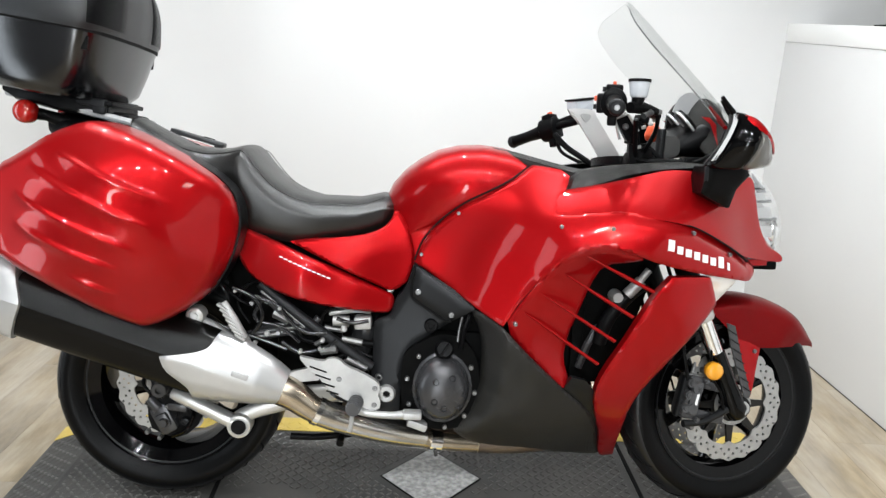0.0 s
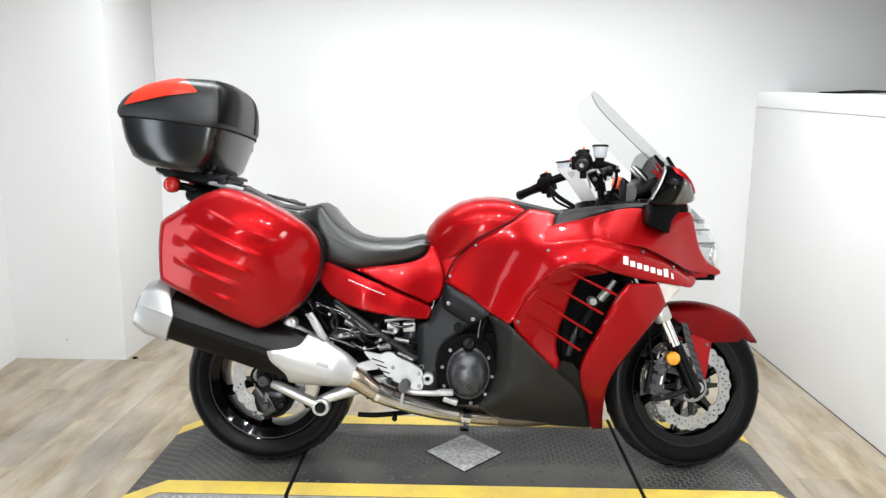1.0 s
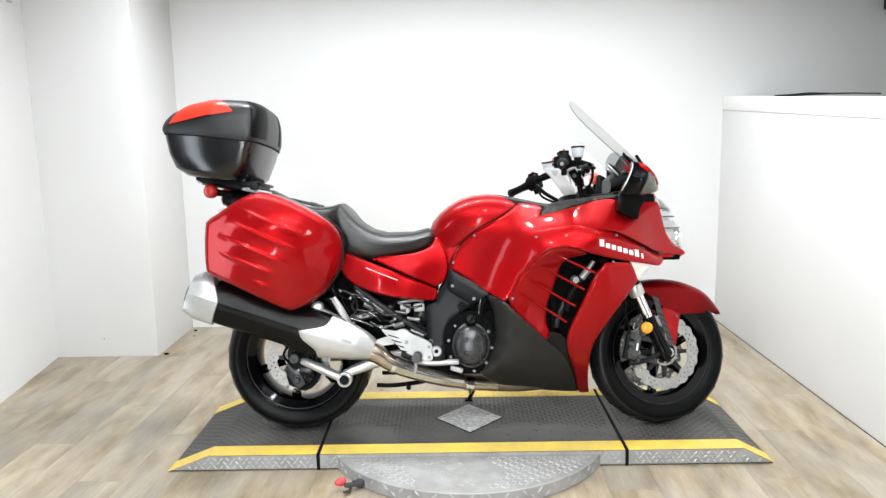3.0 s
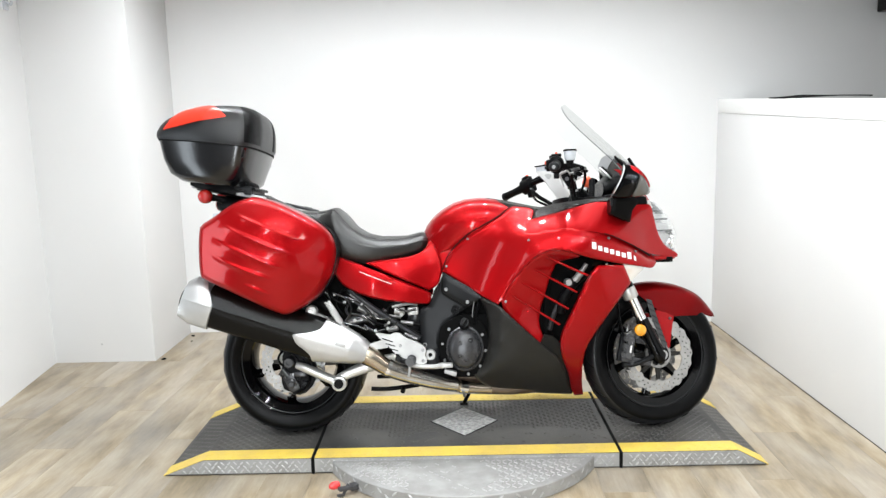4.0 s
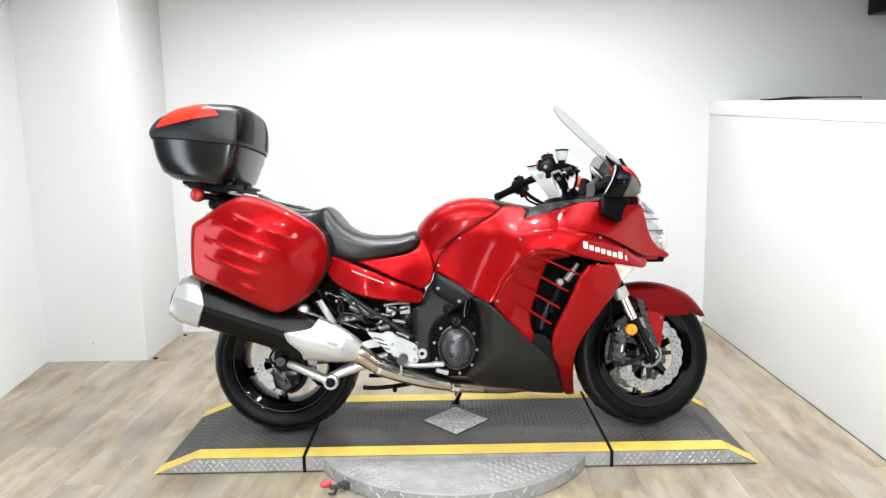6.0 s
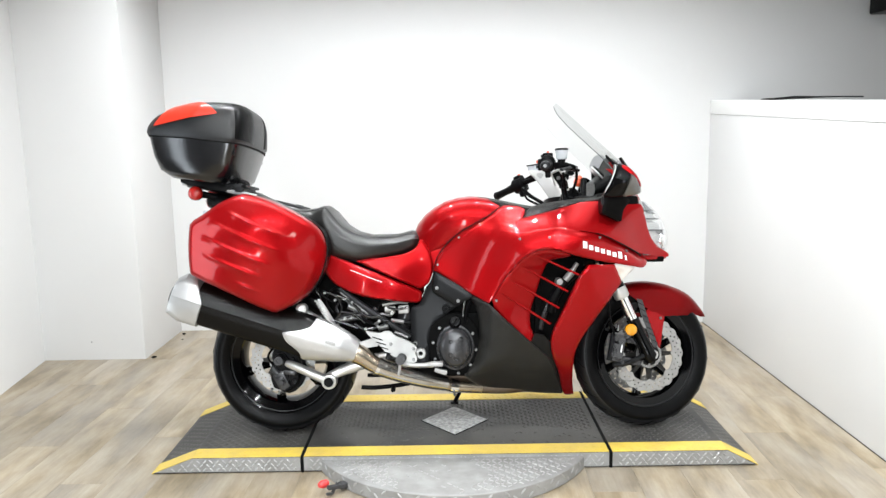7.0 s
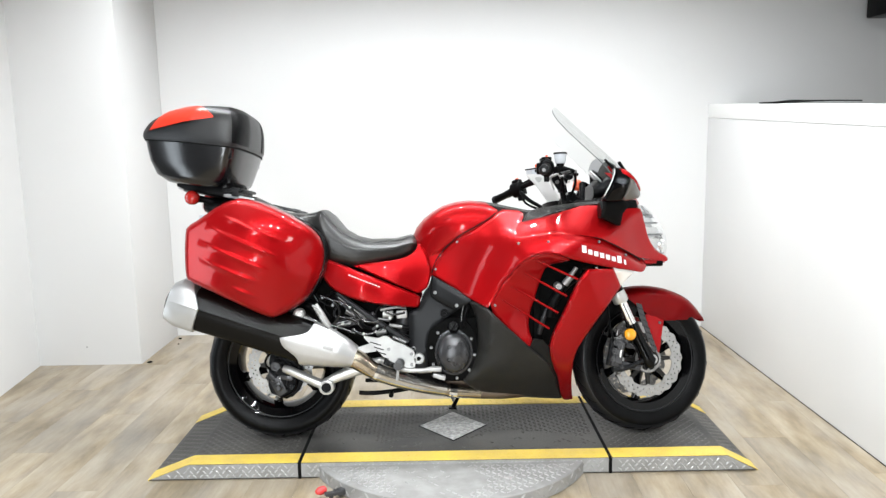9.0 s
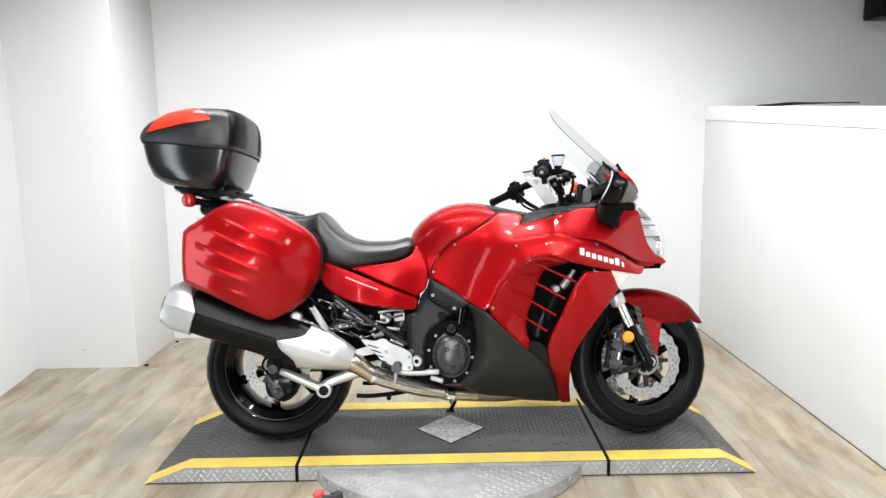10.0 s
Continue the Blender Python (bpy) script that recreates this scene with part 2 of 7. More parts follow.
M_VALVE = material("red_knob", (0.68, 0.05, 0.05), 0.4, vary=0.1, scale=30)


# ---------------------------------------------------------------- mesh helpers
def finish(bm, name, mat, parent=None, label="", angle=38, recalc=True):
    if recalc:
        bmesh.ops.recalc_face_normals(bm, faces=bm.faces)
    me = bpy.data.meshes.new(name)
    bm.to_mesh(me)
    bm.free()
    me.shade_smooth()
    me.set_sharp_from_angle(angle=radians(angle))
    me.materials.append(mat)
    ob = new(name, me)
    if parent:
        ob.parent = parent
    if label:
        ob["label"] = label
    return ob


def part(name, bm, mat, parent, label="", angle=38):
    return finish(bm, name, mat, parent, label, angle)


def join(*bms):
    out = bms[0]
    for b in bms[1:]:
        me = bpy.data.meshes.new("tmp")
        b.to_mesh(me)
        out.from_mesh(me)
        b.free()
        bpy.data.meshes.remove(me)
    return out


def moved(bm, m):
    bmesh.ops.transform(bm, matrix=m, verts=bm.verts)
    return bm


def box(x0, x1, y0, y1, z0, z1, bevel=0.0, seg=2):
    bm = bmesh.new()
    bmesh.ops.create_cube(bm, size=1)
    for v in bm.verts:
        v.co = Vector(((x0 + x1) / 2 + v.co.x * (x1 - x0), (y0 + y1) / 2 + v.co.y * (y1 - y0), (z0 + z1) / 2 + v.co.z * (z1 - z0)))
    if bevel:
        bmesh.ops.bevel(bm, geom=bm.edges[:], offset=bevel, segments=seg, affect="EDGES", profile=0.6)
    return bm


def block(size, m, bevel=0.004):
    bm = box(-size[0] / 2, size[0] / 2, -size[1] / 2, size[1] / 2, -size[2] / 2, size[2] / 2, bevel)
    return moved(bm, m)


def loft(rings, cap=True, closed=True):
    bm = bmesh.new()
    vs = [[bm.verts.new(p) for p in r] for r in rings]
    n = len(rings[0])
    for a, b in zip(vs, vs[1:]):
        for i in range(n if closed else n - 1):
            j = (i + 1) % n
            bm.faces.new((a[i], a[j], b[j], b[i]))
    if cap:
        bm.faces.new(vs[0])
        bm.faces.new(vs[-1])
    return bm


def spline(pts, n=6, closed=False):
    """Catmull-Rom through the points."""
    p = [Vector(q) for q in pts]
    out = []
    k = len(p)
    for i in range(k if closed else k - 1):
        a, b, c, d = (p[(i - 1) % k], p[i], p[(i + 1) % k], p[(i + 2) % k]) if closed else (p[max(i - 1, 0)], p[i], p[i + 1], p[min(i + 2, k - 1)])
        for j in range(n):
            t = j / n
            out.append(0.5 * ((2 * b) + (c - a) * t + (2 * a - 5 * b + 4 * c - d) * t * t + (3 * b - a - 3 * c + d) * t ** 3))
    if not closed:
        out.append(p[-1])
    return out


def tube(pts, r, sides=12, n=5, smooth=True, flat=1.0):
    """A rod or hose along the points; r may be a list, one for each point."""
    path = spline(pts, n) if smooth and len(pts) > 2 else [Vector(p) for p in pts]
    k = len(path)
    rad = [r] * k if not isinstance(r, (list, tuple)) else np.interp(np.linspace(0, 1, k), np.linspace(0, 1, len(r)), r).tolist()
    rings, up = [], None
    for i, p in enumerate(path):
        d = (path[min(i + 1, k - 1)] - path[max(i - 1, 0)]).normalized()
        if up is None:
            up = d.orthogonal().normalized()
        up = (up - d * up.dot(d)).normalized()
        side = d.cross(up)
        rings.append([p + rad[i] * (math.cos(a) * up * flat + math.sin(a) * side) for a in np.linspace(0, 2 * math.pi, sides, endpoint=False)])
    return loft(rings)


def lathe(profile, n=48, c=(0, 0, 0), closed=False):
    """Turns a profile of (radius, y) round the y axis through c."""
    bm = bmesh.new()
    rings = []
    for i in range(n):
        a = 2 * math.pi * i / n
        rings.append([bm.verts.new((c[0] + r * math.cos(a), c[1] + y, c[2] + r * math.sin(a))) for r, y in profile])
    k = len(profile)
    for i in range(n):
        a, b = rings[i], rings[(i + 1) % n]
        for j in range(k if closed else k - 1):
            q = (j + 1) % k
            bm.faces.new((a[j], a[q], b[q], b[j]))
    if not closed:
        for j in (0, k - 1):
            if profile[j][0] > 1e-6:
                bm.faces.new([r[j] for r in rings])
    bmesh.ops.remove_doubles(bm, verts=bm.verts, dist=1e-6)
    return bm


def chaikin(pts, times):
    p = [tuple(q) for q in pts]
    for _ in range(times):
        out = []
        for a, b in zip(p, p[1:] + p[:1]):
            out.append((a[0] * 0.75 + b[0] * 0.25, a[1] * 0.75 + b[1] * 0.25))
            out.append((a[0] * 0.25 + b[0] * 0.75, a[1] * 0.25 + b[1] * 0.75))
        p = [q for i, q in enumerate(out) if math.dist(q, out[i - 1]) > 1e-5]
    return p


def inside(poly, P):
    x, y = P[:, 0], P[:, 1]
    r = np.zeros(len(P), bool)
    q = np.array(poly)
    for (x0, y0), (x1, y1) in zip(q, np.roll(q, -1, 0)):
        if y0 != y1:
            r ^= ((y0 > y) != (y1 > y)) & (x < (x1 - x0) * (y - y0) / (y1 - y0) + x0)
    return r


def rim_distance(poly, P):
    q = np.array(poly)
    best = np.full(len(P), 1e9)
    for a, b in zip(q, np.roll(q, -1, 0)):
        ab = b - a
        t = np.clip(((P - a) @ ab) / max(ab @ ab, 1e-12), 0, 1)
        best = np.minimum(best, np.hypot(*(P - a - t[:, None] * ab).T))
    return best


def fill(poly, step, holes=()):
    """Triangles that fill an outline in the plane, with points inside it every step. Returns points, triangles and the rim loops."""
    from mathutils.geometry import delaunay_2d_cdt
    loops = [poly, *holes]
    pts, edges = [], []
    for lp in loops:
        first = len(pts)
        for a, b in zip(lp, lp[1:] + lp[:1]):
            k = max(1, int(math.ceil(math.dist(a, b) / (step * 1.3))))
            pts += [(a[0] + (b[0] - a[0]) * i / k, a[1] + (b[1] - a[1]) * i / k) for i in range(k)]
        edges += [(i, i + 1) for i in range(first, len(pts) - 1)] + [(len(pts) - 1, first)]
    q = np.array(poly)
    gx, gy = np.meshgrid(np.arange(q[:, 0].min(), q[:, 0].max(), step), np.arange(q[:, 1].min(), q[:, 1].max(), step * 0.866))
    gx[1::2] += step / 2
    G = np.c_[gx.ravel(), gy.ravel()]
    G = G[inside(poly, G)]
    if len(G):
        G = G[rim_distance(poly, G) > step * 0.45]
    for h in holes:
        if len(G):
            G = G[~inside(h, G)]
            G = G[rim_distance(h, G) > step * 0.45]
    pts += [tuple(g) for g in G]
    V, _, Fc, *_ = delaunay_2d_cdt([Vector(p) for p in pts], edges, [], 0, 1e-6)
    V = np.array([(v.x, v.y) for v in V])
    tri = np.array([f for f in Fc if len(f) == 3])
    c = V[tri].mean(1)
    keep = inside(poly, c)
    for h in holes:
        keep &= ~inside(h, c)
    return V, tri[keep]


class Width:
    """A smooth half-width over the side view, through a few (x, z, half-width) stations."""

    def __init__(self, stations, smooth=2e-4):
        s = np.array(stations, float)
        self.p = s[:, :2]
        n = len(s)
        K = self.kernel(self.p) + smooth * np.eye(n)
        A = np.zeros((n + 3, n + 3))
        A[:n, :n], A[:n, n], A[:n, n + 1:] = K, 1, self.p
        A[n, :n], A[n + 1:, :n] = 1, self.p.T
        self.w = np.linalg.solve(A, np.r_[s[:, 2], 0, 0, 0])

    def kernel(self, q):
        r = np.hypot(q[:, None, 0] - self.p[None, :, 0], q[:, None, 1] - self.p[None, :, 1])
        return r * r * np.log(r + 1e-9)

    def __call__(self, q):
        q = np.atleast_2d(np.array(q, float))
        return self.kernel(q) @ self.w[:-3] + self.w[-3] + q @ self.w[-2:]


def shell(outline, width, thick=0.006, edge=0.006, step=0.013, side=-1, smooth=1, holes=(), relief=None):
    """A body panel: an outline in the side view, laid on a half-width, with rounded edges and a turned-in rim."""
    poly = chaikin(outline, smooth) if smooth else list(outline)
    V, tri = fill(poly, step, holes)
    d = rim_distance(poly, V)
    for h in holes:
        d = np.minimum(d, rim_distance(h, V))
    w = width(V)
    if relief:
        w = w + relief(V)
    k = np.clip(edge - d, 0, edge)
    w = w - (edge - np.sqrt(np.maximum(edge * edge - k * k, 0)))
    bm = bmesh.new()
    vs = [bm.verts.new((x, side * y, z)) for (x, z), y in zip(V, w)]
    for f in tri:
        try:
            bm.faces.new([vs[i] for i in f])
        except ValueError:
            pass
    rim = [e for e in bm.edges if len(e.link_faces) == 1]
    back = {}
    for e in rim:
        for v in e.verts:
            if v not in back:
                back[v] = bm.verts.new((v.co.x, v.co.y - side * thick, v.co.z))
    for e in rim:
        a, b = e.verts
        bm.faces.new((a, b, back[b], back[a]))
    for v in [v for v in bm.verts if not v.link_faces]:
        bm.verts.remove(v)
    return bm


def plate(outline, y0, y1, smooth=0, step=0.03, holes=(), bevel=0.0):
    """A flat plate between two y, from an outline in the side view."""
    poly = chaikin(outline, smooth) if smooth else list(outline)
    V, tri = fill(poly, step, holes)
    bm = bmesh.new()
    a = [bm.verts.new((x, y0, z)) for x, z in V]
    fs = []
    for f in tri:
        try:
            fs.append(bm.faces.new([a[i] for i in f]))
        except ValueError:
            pass
    rim = [e for e in bm.edges if len(e.link_faces) == 1]
    copy = {v: bm.verts.new((v.co.x, y1, v.co.z)) for v in a if v.link_faces}
    for f in fs:
        bm.faces.new([copy[v] for v in reversed(f.verts[:])])
    for e in rim:
        p, q = e.verts
        bm.faces.new((p, q, copy[q], copy[p]))
    for v in [v for v in bm.verts if not v.link_faces]:
        bm.verts.remove(v)
    return bm


def ring(cx, cz, r, n=24, squash=1.0):
    return [(cx + r * math.cos(2 * math.pi * i / n), cz + squash * r * math.sin(2 * math.pi * i / n)) for i in range(n)]


def bolt(x, y, z, r=0.008, depth=0.005, side=-1):
    """A domed socket screw whose head looks out sideways."""
    prof = [(0.0, side * depth * 0.45), (r * 0.42, side * depth * 0.45), (r * 0.45, side * depth), (r * 0.8, side * depth), (r, side * depth * 0.5), (r, -side * 0.012)]
    return lathe(prof, 14, (x, y, z))


def rounded_ring(x, cy, cz, hw, hh, n=28, power=2.6, tilt=0.0):
    """A rounded section across the machine at x."""
    out = []
    for i in range(n):
        a = 2 * math.pi * i / n
        c, s = math.cos(a), math.sin(a)
        y = hw * math.copysign(abs(c) ** (2 / power), c)
        z = hh * math.copysign(abs(s) ** (2 / power), s)
        out.append(Vector((x + tilt * z, cy + y, cz + z)))
    return out


def thing(name, m, label, category, group=""):
    ob = new(name)
    ob.empty_display_size = 0.1
    ob.matrix_world = m
    return tagged(ob, label, category, group)


# ---------------------------------------------------------------- the room
def structure(name, bm, mat, label, angle=30):
    ob = finish(bm, name, mat, None, "", angle)
    return tagged(ob, label, name.split("_")[0], "", "structure")


floor = structure("floor", box(XL - 0.5, XFAR + 0.1, YF - 0.8, YB + 0.9, -0.12, -0.009), M_UNDER, "grey-brown wood-look plank floor of a showroom bay")
structure("wall_back", box(XL - 0.25, XFAR + 0.12, YB, YB + 0.12, -0.009, CEIL), M_WALL, "plain white painted back wall")
YH = 0.25       # from here on unseen charcoal walls are added, so that reflections stay dark


def askew(bm):
    """The left wall runs slightly askew beside the bay."""
    for v in bm.verts:
        if v.co.x > XL - 0.01:
            v.co.x += -0.127 * (max(v.co.y, -1.0) - 0.87)
    return bm


structure("wall_left", askew(box(XL - 0.25, XL, YH, YB, -0.009, CEIL)), M_WALL, "plain white side wall, slightly askew")
structure("wall_hall_left", askew(join(box(XL - 0.25, XL, YF, -1.0, -0.009, CEIL), box(XL - 0.25, XL, -0.48, YH - 0.001, -0.009, CEIL), box(XL - 0.25, XL, -0.999, -0.481, 2.06, CEIL))), M_CHAR, "unseen charcoal wall, added to keep reflections dark, with a bright door opening")
structure("wall_behind", join(box(XL - 0.12, -1.17, YF - 0.12, YF, -0.009, CEIL), box(-0.63, XFAR + 0.12, YF - 0.12, YF, -0.009, CEIL),
                              box(-1.17, -0.63, YF - 0.12, YF, 2.13, CEIL)), M_CHAR, "unseen charcoal wall, added behind the camera, with a narrow bright doorway")


def falling(bm, low):
    """Lowers everything above a height along the ledge's fall."""
    for v in bm.verts:
        if v.co.z > low:
            v.co.z += FALL * v.co.y
    return bm


# black strip paints the shadow line of the gap at the wall's foot
structure("trim_gap", box(XR - 0.0025, XR - 0.0002, -2.4, YB - 0.003, 0.0005, 0.0032), M_GAP, "thin black strip drawn as the shadow gap along the foot of the wall")
structure("wall_right", falling(box(XR, XR + 0.13, -2.4, YB - 0.002, -0.009, LEDGE - 0.086, 0.002), 1.0), M_WALL, "white half-height wall beside the platform")
structure("trim_ledge", falling(box(XR - 0.004, XR + 0.16, -2.4, YB - 0.002, LEDGE - 0.085, LEDGE, 0.006), 1.0), M_TRIM, "white cap board on the half-height wall")
structure("wall_far", box(XFAR, XFAR + 0.12, YF, YB - 0.002, -0.009, CEIL), M_GREYWALL, "pale grey wall of the next bay")
structure("ceiling", box(XL - 0.12, XFAR + 0.12, -2.2, YB + 0.12, CEIL, CEIL + 0.1), M_CEIL, "plain grey painted ceiling")
structure("ceiling_hall", box(XL - 0.12, XFAR + 0.12, YF - 0.12, -2.201, CEIL, CEIL + 0.1), M_CHAR, "unseen dark ceiling, added to keep reflections dark")
structure("pillar", box(XL - 0.2, PIL_X, PIL_Y, YB - 0.001, -0.009, CEIL - 0.002, 0.006), M_WALL, "white boxed-out pillar in the wall corner")


# ---------------------------------------------------------------- the turntable platform
DECK = 0.064
platform = thing("turntable_platform", pose(0, 0, 0), "low steel turntable platform with black tread deck and yellow edges", "platform")
YE, SL, SR = 0.335, -0.648, 0.548          # half width, left and right joints
END_L, TOP_L, END_R, TOP_R = -1.235, -1.075, 1.118, 1.0


def deck_block(x0, x1, top0=None, top1=None):
    """One section of the platform; a given foot makes that end a slope down to the floor."""
    xs = [top0 if top0 is not None else x0, x0, x1, top1 if top1 is not None else x1]
    bm = bmesh.new()
    vs = {}
    for s in (-YE, YE):
        b0, b1 = bm.verts.new((xs[0], s, 0.002)), bm.verts.new((xs[3], s, 0.002))
        t0, t1 = bm.verts.new((xs[1], s, DECK)), bm.verts.new((xs[2], s, DECK))
        vs[s] = (b0, t0, t1, b1)
        bm.faces.new((b0, t0, t1, b1))
    a, b = vs[-YE], vs[YE]
    for i in range(4):
        j = (i + 1) % 4
        bm.faces.new((a[i], a[j], b[j], b[i]))
    bmesh.ops.bevel(bm, geom=bm.edges[:], offset=0.0015, segments=1, affect="EDGES")
    return bm


deck_l = part("deck_section", deck_block(TOP_L, SL - 0.006, top0=END_L), M_DECK, platform, "black tread-plate end section with a sloped foot")
deck_m = part("deck_section", deck_block(SL + 0.006, SR - 0.006), M_DECK, platform, "black tread-plate middle section, scuffed")
deck_r = part("deck_section", deck_block(SR + 0.006, TOP_R, top1=END_R), M_DECK, platform, "black tread-plate end section with a sloped foot")


def lugs(places, size, height, lift, flip=None):
    """Raised tread lugs: rows of (x, y, angle) on a level plate."""
    L, W = size
    base = np.array([(-L, 0, 0), (-L * 0.45, -W, 0), (L * 0.45, -W, 0), (L, 0, 0), (L * 0.45, W, 0), (-L * 0.45, W, 0), (-L * 0.5, 0, height), (L * 0.5, 0, height)])
    faces = [(0, 1, 6), (1, 2, 7, 6), (2, 3, 7), (3, 4, 7), (4, 5, 6, 7), (5, 0, 6)]
    V, Fc = [], []
    for x, y, a in places:
        c, s = math.cos(a), math.sin(a)
        k = len(V)
        for p in base:
            q = (x + p[0] * c - p[1] * s, y + p[0] * s + p[1] * c, lift + p[2])
            V.append(flip(q) if flip else q)
        Fc += [tuple(i + k for i in f) for f in faces]
    me = bpy.data.meshes.new("tread")
    me.from_pydata(V, [], Fc)
    me.shade_smooth()
    me.set_sharp_from_angle(angle=radians(25))
    return me


def tread(name, me, mat, parent, label):
    me.materials.append(mat)
    ob = new(name, me)
    ob.parent = parent
    return tagged(ob, label, "", "", "stuff")


def checker(x0, x1, y0, y1, pitch, keep=lambda x, y: True):
    out = []
    ny, nx = int((y1 - y0) / pitch), int((x1 - x0) / pitch)
    for j in range(ny + 1):
        for i in range(nx + 1):
            x, y = x0 + i * pitch, y0 + j * pitch
            if keep(x, y):
                out.append((x, y, radians(45 if (i + j) % 2 else -45) + random.uniform(-0.04, 0.04)))
    return out


DIA = (-0.052, 0.008, 0.140, 0.155)      # the grip diamond: centre and half axes


def clear_of(x, y):
    """No lugs round the diamond, and few along the worn strip in front of it."""
    if abs(x - DIA[0]) / (DIA[2] + 0.03) + abs(y - DIA[1]) / (DIA[3] + 0.03) <= 1:
        return False
    if SL < x < SR and y < -0.085 + 0.03 * math.sin(9 * x):
        return random.random() < (0.85 if math.hypot(x + 0.33, y + 0.12) < 0.05 else 0.10)
    return True


for deck, x0, x1 in ((deck_l, TOP_L + 0.02, SL - 0.03), (deck_m, SL + 0.03, SR - 0.03), (deck_r, SR + 0.03, TOP_R - 0.02)):
    tread("tread", lugs(checker(x0, x1, -0.235, 0.235, 0.0195, clear_of), (0.0116, 0.0040), 0.0024, DECK - 0.0002), M_LUG, deck, "raised black tread lugs, worn")
slope_l = lambda q: (q[0], q[1], q[2] - DECK + 0.002 + (q[0] - END_L) / (TOP_L - END_L) * (DECK - 0.002))
slope_r = lambda q: (q[0], q[1], q[2] - DECK + 0.002 + (END_R - q[0]) / (END_R - TOP_R) * (DECK - 0.002))
tread("tread", lugs(checker(END_L + 0.025, TOP_L - 0.015, -0.235, 0.235, 0.0195), (0.0116, 0.0040), 0.0024, DECK - 0.0002, slope_l), M_LUG, deck_l, "raised black tread lugs on the slope")
tread("tread", lugs(checker(TOP_R + 0.015, END_R - 0.02, -0.235, 0.235, 0.0195), (0.0116, 0.0040), 0.0024, DECK - 0.0002, slope_r), M_LUG, deck_r, "raised black tread lugs on the slope")


def side_strip(x0, x1, s, foot0=None, foot1=None):
    """The bright plate that faces the platform's side."""
    pts = [(foot0 + 0.012 if foot0 is not None else x0, 0.0075), (x0, DECK - 0.002), (x1, DECK - 0.002), (foot1 - 0.012 if foot1 is not None else x1, 0.0075)]
    return plate(pts, s * (YE + 0.0035), s * (YE + 0.0005), 0, 0.08)


for s in (-1, 1):
    for deck, a in ((deck_l, (TOP_L, SL - 0.007, END_L + 0.004, None)), (deck_m, (SL + 0.007, SR - 0.007, None, None)), (deck_r, (SR + 0.007, TOP_R, None, END_R - 0.004))):
        part("side_plate", side_strip(a[0], a[1], s, a[2], a[3]), M_PLATE, deck, "bare aluminium tread-plate side")
        lo, hi = (a[2] if a[2] is not None else a[0]) + 0.03, (a[3] if a[3] is not None else a[1]) - 0.02
        rows = []
        for i in range(int((hi - lo) / 0.025) + 1):
            for z, k in ((0.017, 0), (0.033, 0.0125), (0.049, 0)):
                x = lo + i * 0.025 + k
                top = DECK
                if x < TOP_L:
                    top = DECK * (x - END_L) / (TOP_L - END_L)
                if x > TOP_R:
                    top = DECK * (END_R - x) / (END_R - TOP_R)
                if x < hi and z < top - 0.012:
                    rows.append((x, z, radians(45 if (i + (k > 0)) % 2 else -45)))
        tread("side_tread", lugs(rows, (0.0110, 0.0036), 0.0024, 0.0, lambda q, s=s: (q[0], s * (YE + 0.0033 + q[2]), q[1])), M_PLATELUG, deck, "bright raised lugs on the side plate")
    # yellow edge bands on the deck and down the slopes
    y0, y1 = sorted((s * 0.252, s * (YE - 0.001)))
    for deck, x0, x1 in ((deck_l, TOP_L, SL - 0.007), (deck_m, SL + 0.007, SR - 0.007), (deck_r, SR + 0.007, TOP_R)):
        part("yellow_band", box(x0, x1, y0, y1, DECK - 0.001, DECK + 0.0022, 0.0006, 1), M_YELLOW, deck, "yellow painted edge band, scuffed")
        tread("band_tread", lugs(checker(x0 + 0.02, x1 - 0.01, y0 + 0.015, y1 - 0.01, 0.030), (0.0125, 0.0042), 0.0018, DECK + 0.0021), M_YELLOW, deck, "yellow painted tread lugs")
    for deck, xa, xb in ((deck_l, END_L, TOP_L), (deck_r, END_R, TOP_R)):
        bm = bmesh.new()
        q = [(xa, y0, 0.0045), (xb, y0, DECK + 0.0024), (xb, y1, DECK + 0.0024), (xa, y1, 0.0045)]
        top = [bm.verts.new(p) for p in q]
        low = [bm.verts.new((p[0], p[1], p[2] - 0.0042)) for p in q]
        bm.faces.new(top)
        for i in range(4):
            bm.faces.new((top[i], top[(i + 1) % 4], low[(i + 1) % 4], low[i]))
        part("yellow_band", bm, M_YELLOW, deck, "yellow painted band running down the slope")
# dark joint strips between the sections
for jx in (SL, SR):
    part("joint", box(jx - 0.0055, jx + 0.0055, -YE - 0.004, YE + 0.004, 0.0015, DECK + 0.001), M_GAP, platform, "black rubber joint between the sections")
# grip diamond
dia = [(DIA[0] - DIA[2], DIA[1]), (DIA[0], DIA[1] - DIA[3]), (DIA[0] + DIA[2], DIA[1]), (DIA[0], DIA[1] + DIA[3])]
bm = plate([(x, y) for x, y in dia], 0, 0.003, 0, 0.02)
grip = part("grip_diamond", moved(bm, Matrix(((1, 0, 0, 0), (0, 0, 1, 0), (0, 1, 0, DECK + 0.0002), (0, 0, 0, 1)))), M_GRIT, platform, "light grey gritty diamond patch")
edge_d = [(DIA[0] + (x - DIA[0]) * 1.05, DIA[1] + (y - DIA[1]) * 1.05) for x, y in dia]
bm = plate(edge_d, 0, 0.0012, 0, 0.03)
part("diamond_border", moved(bm, Matrix(((1, 0, 0, 0), (0, 0, 1, 0), (0, 1, 0, DECK + 0.0001), (0, 0, 0, 1)))), M_GAP, platform, "black border of the diamond patch")

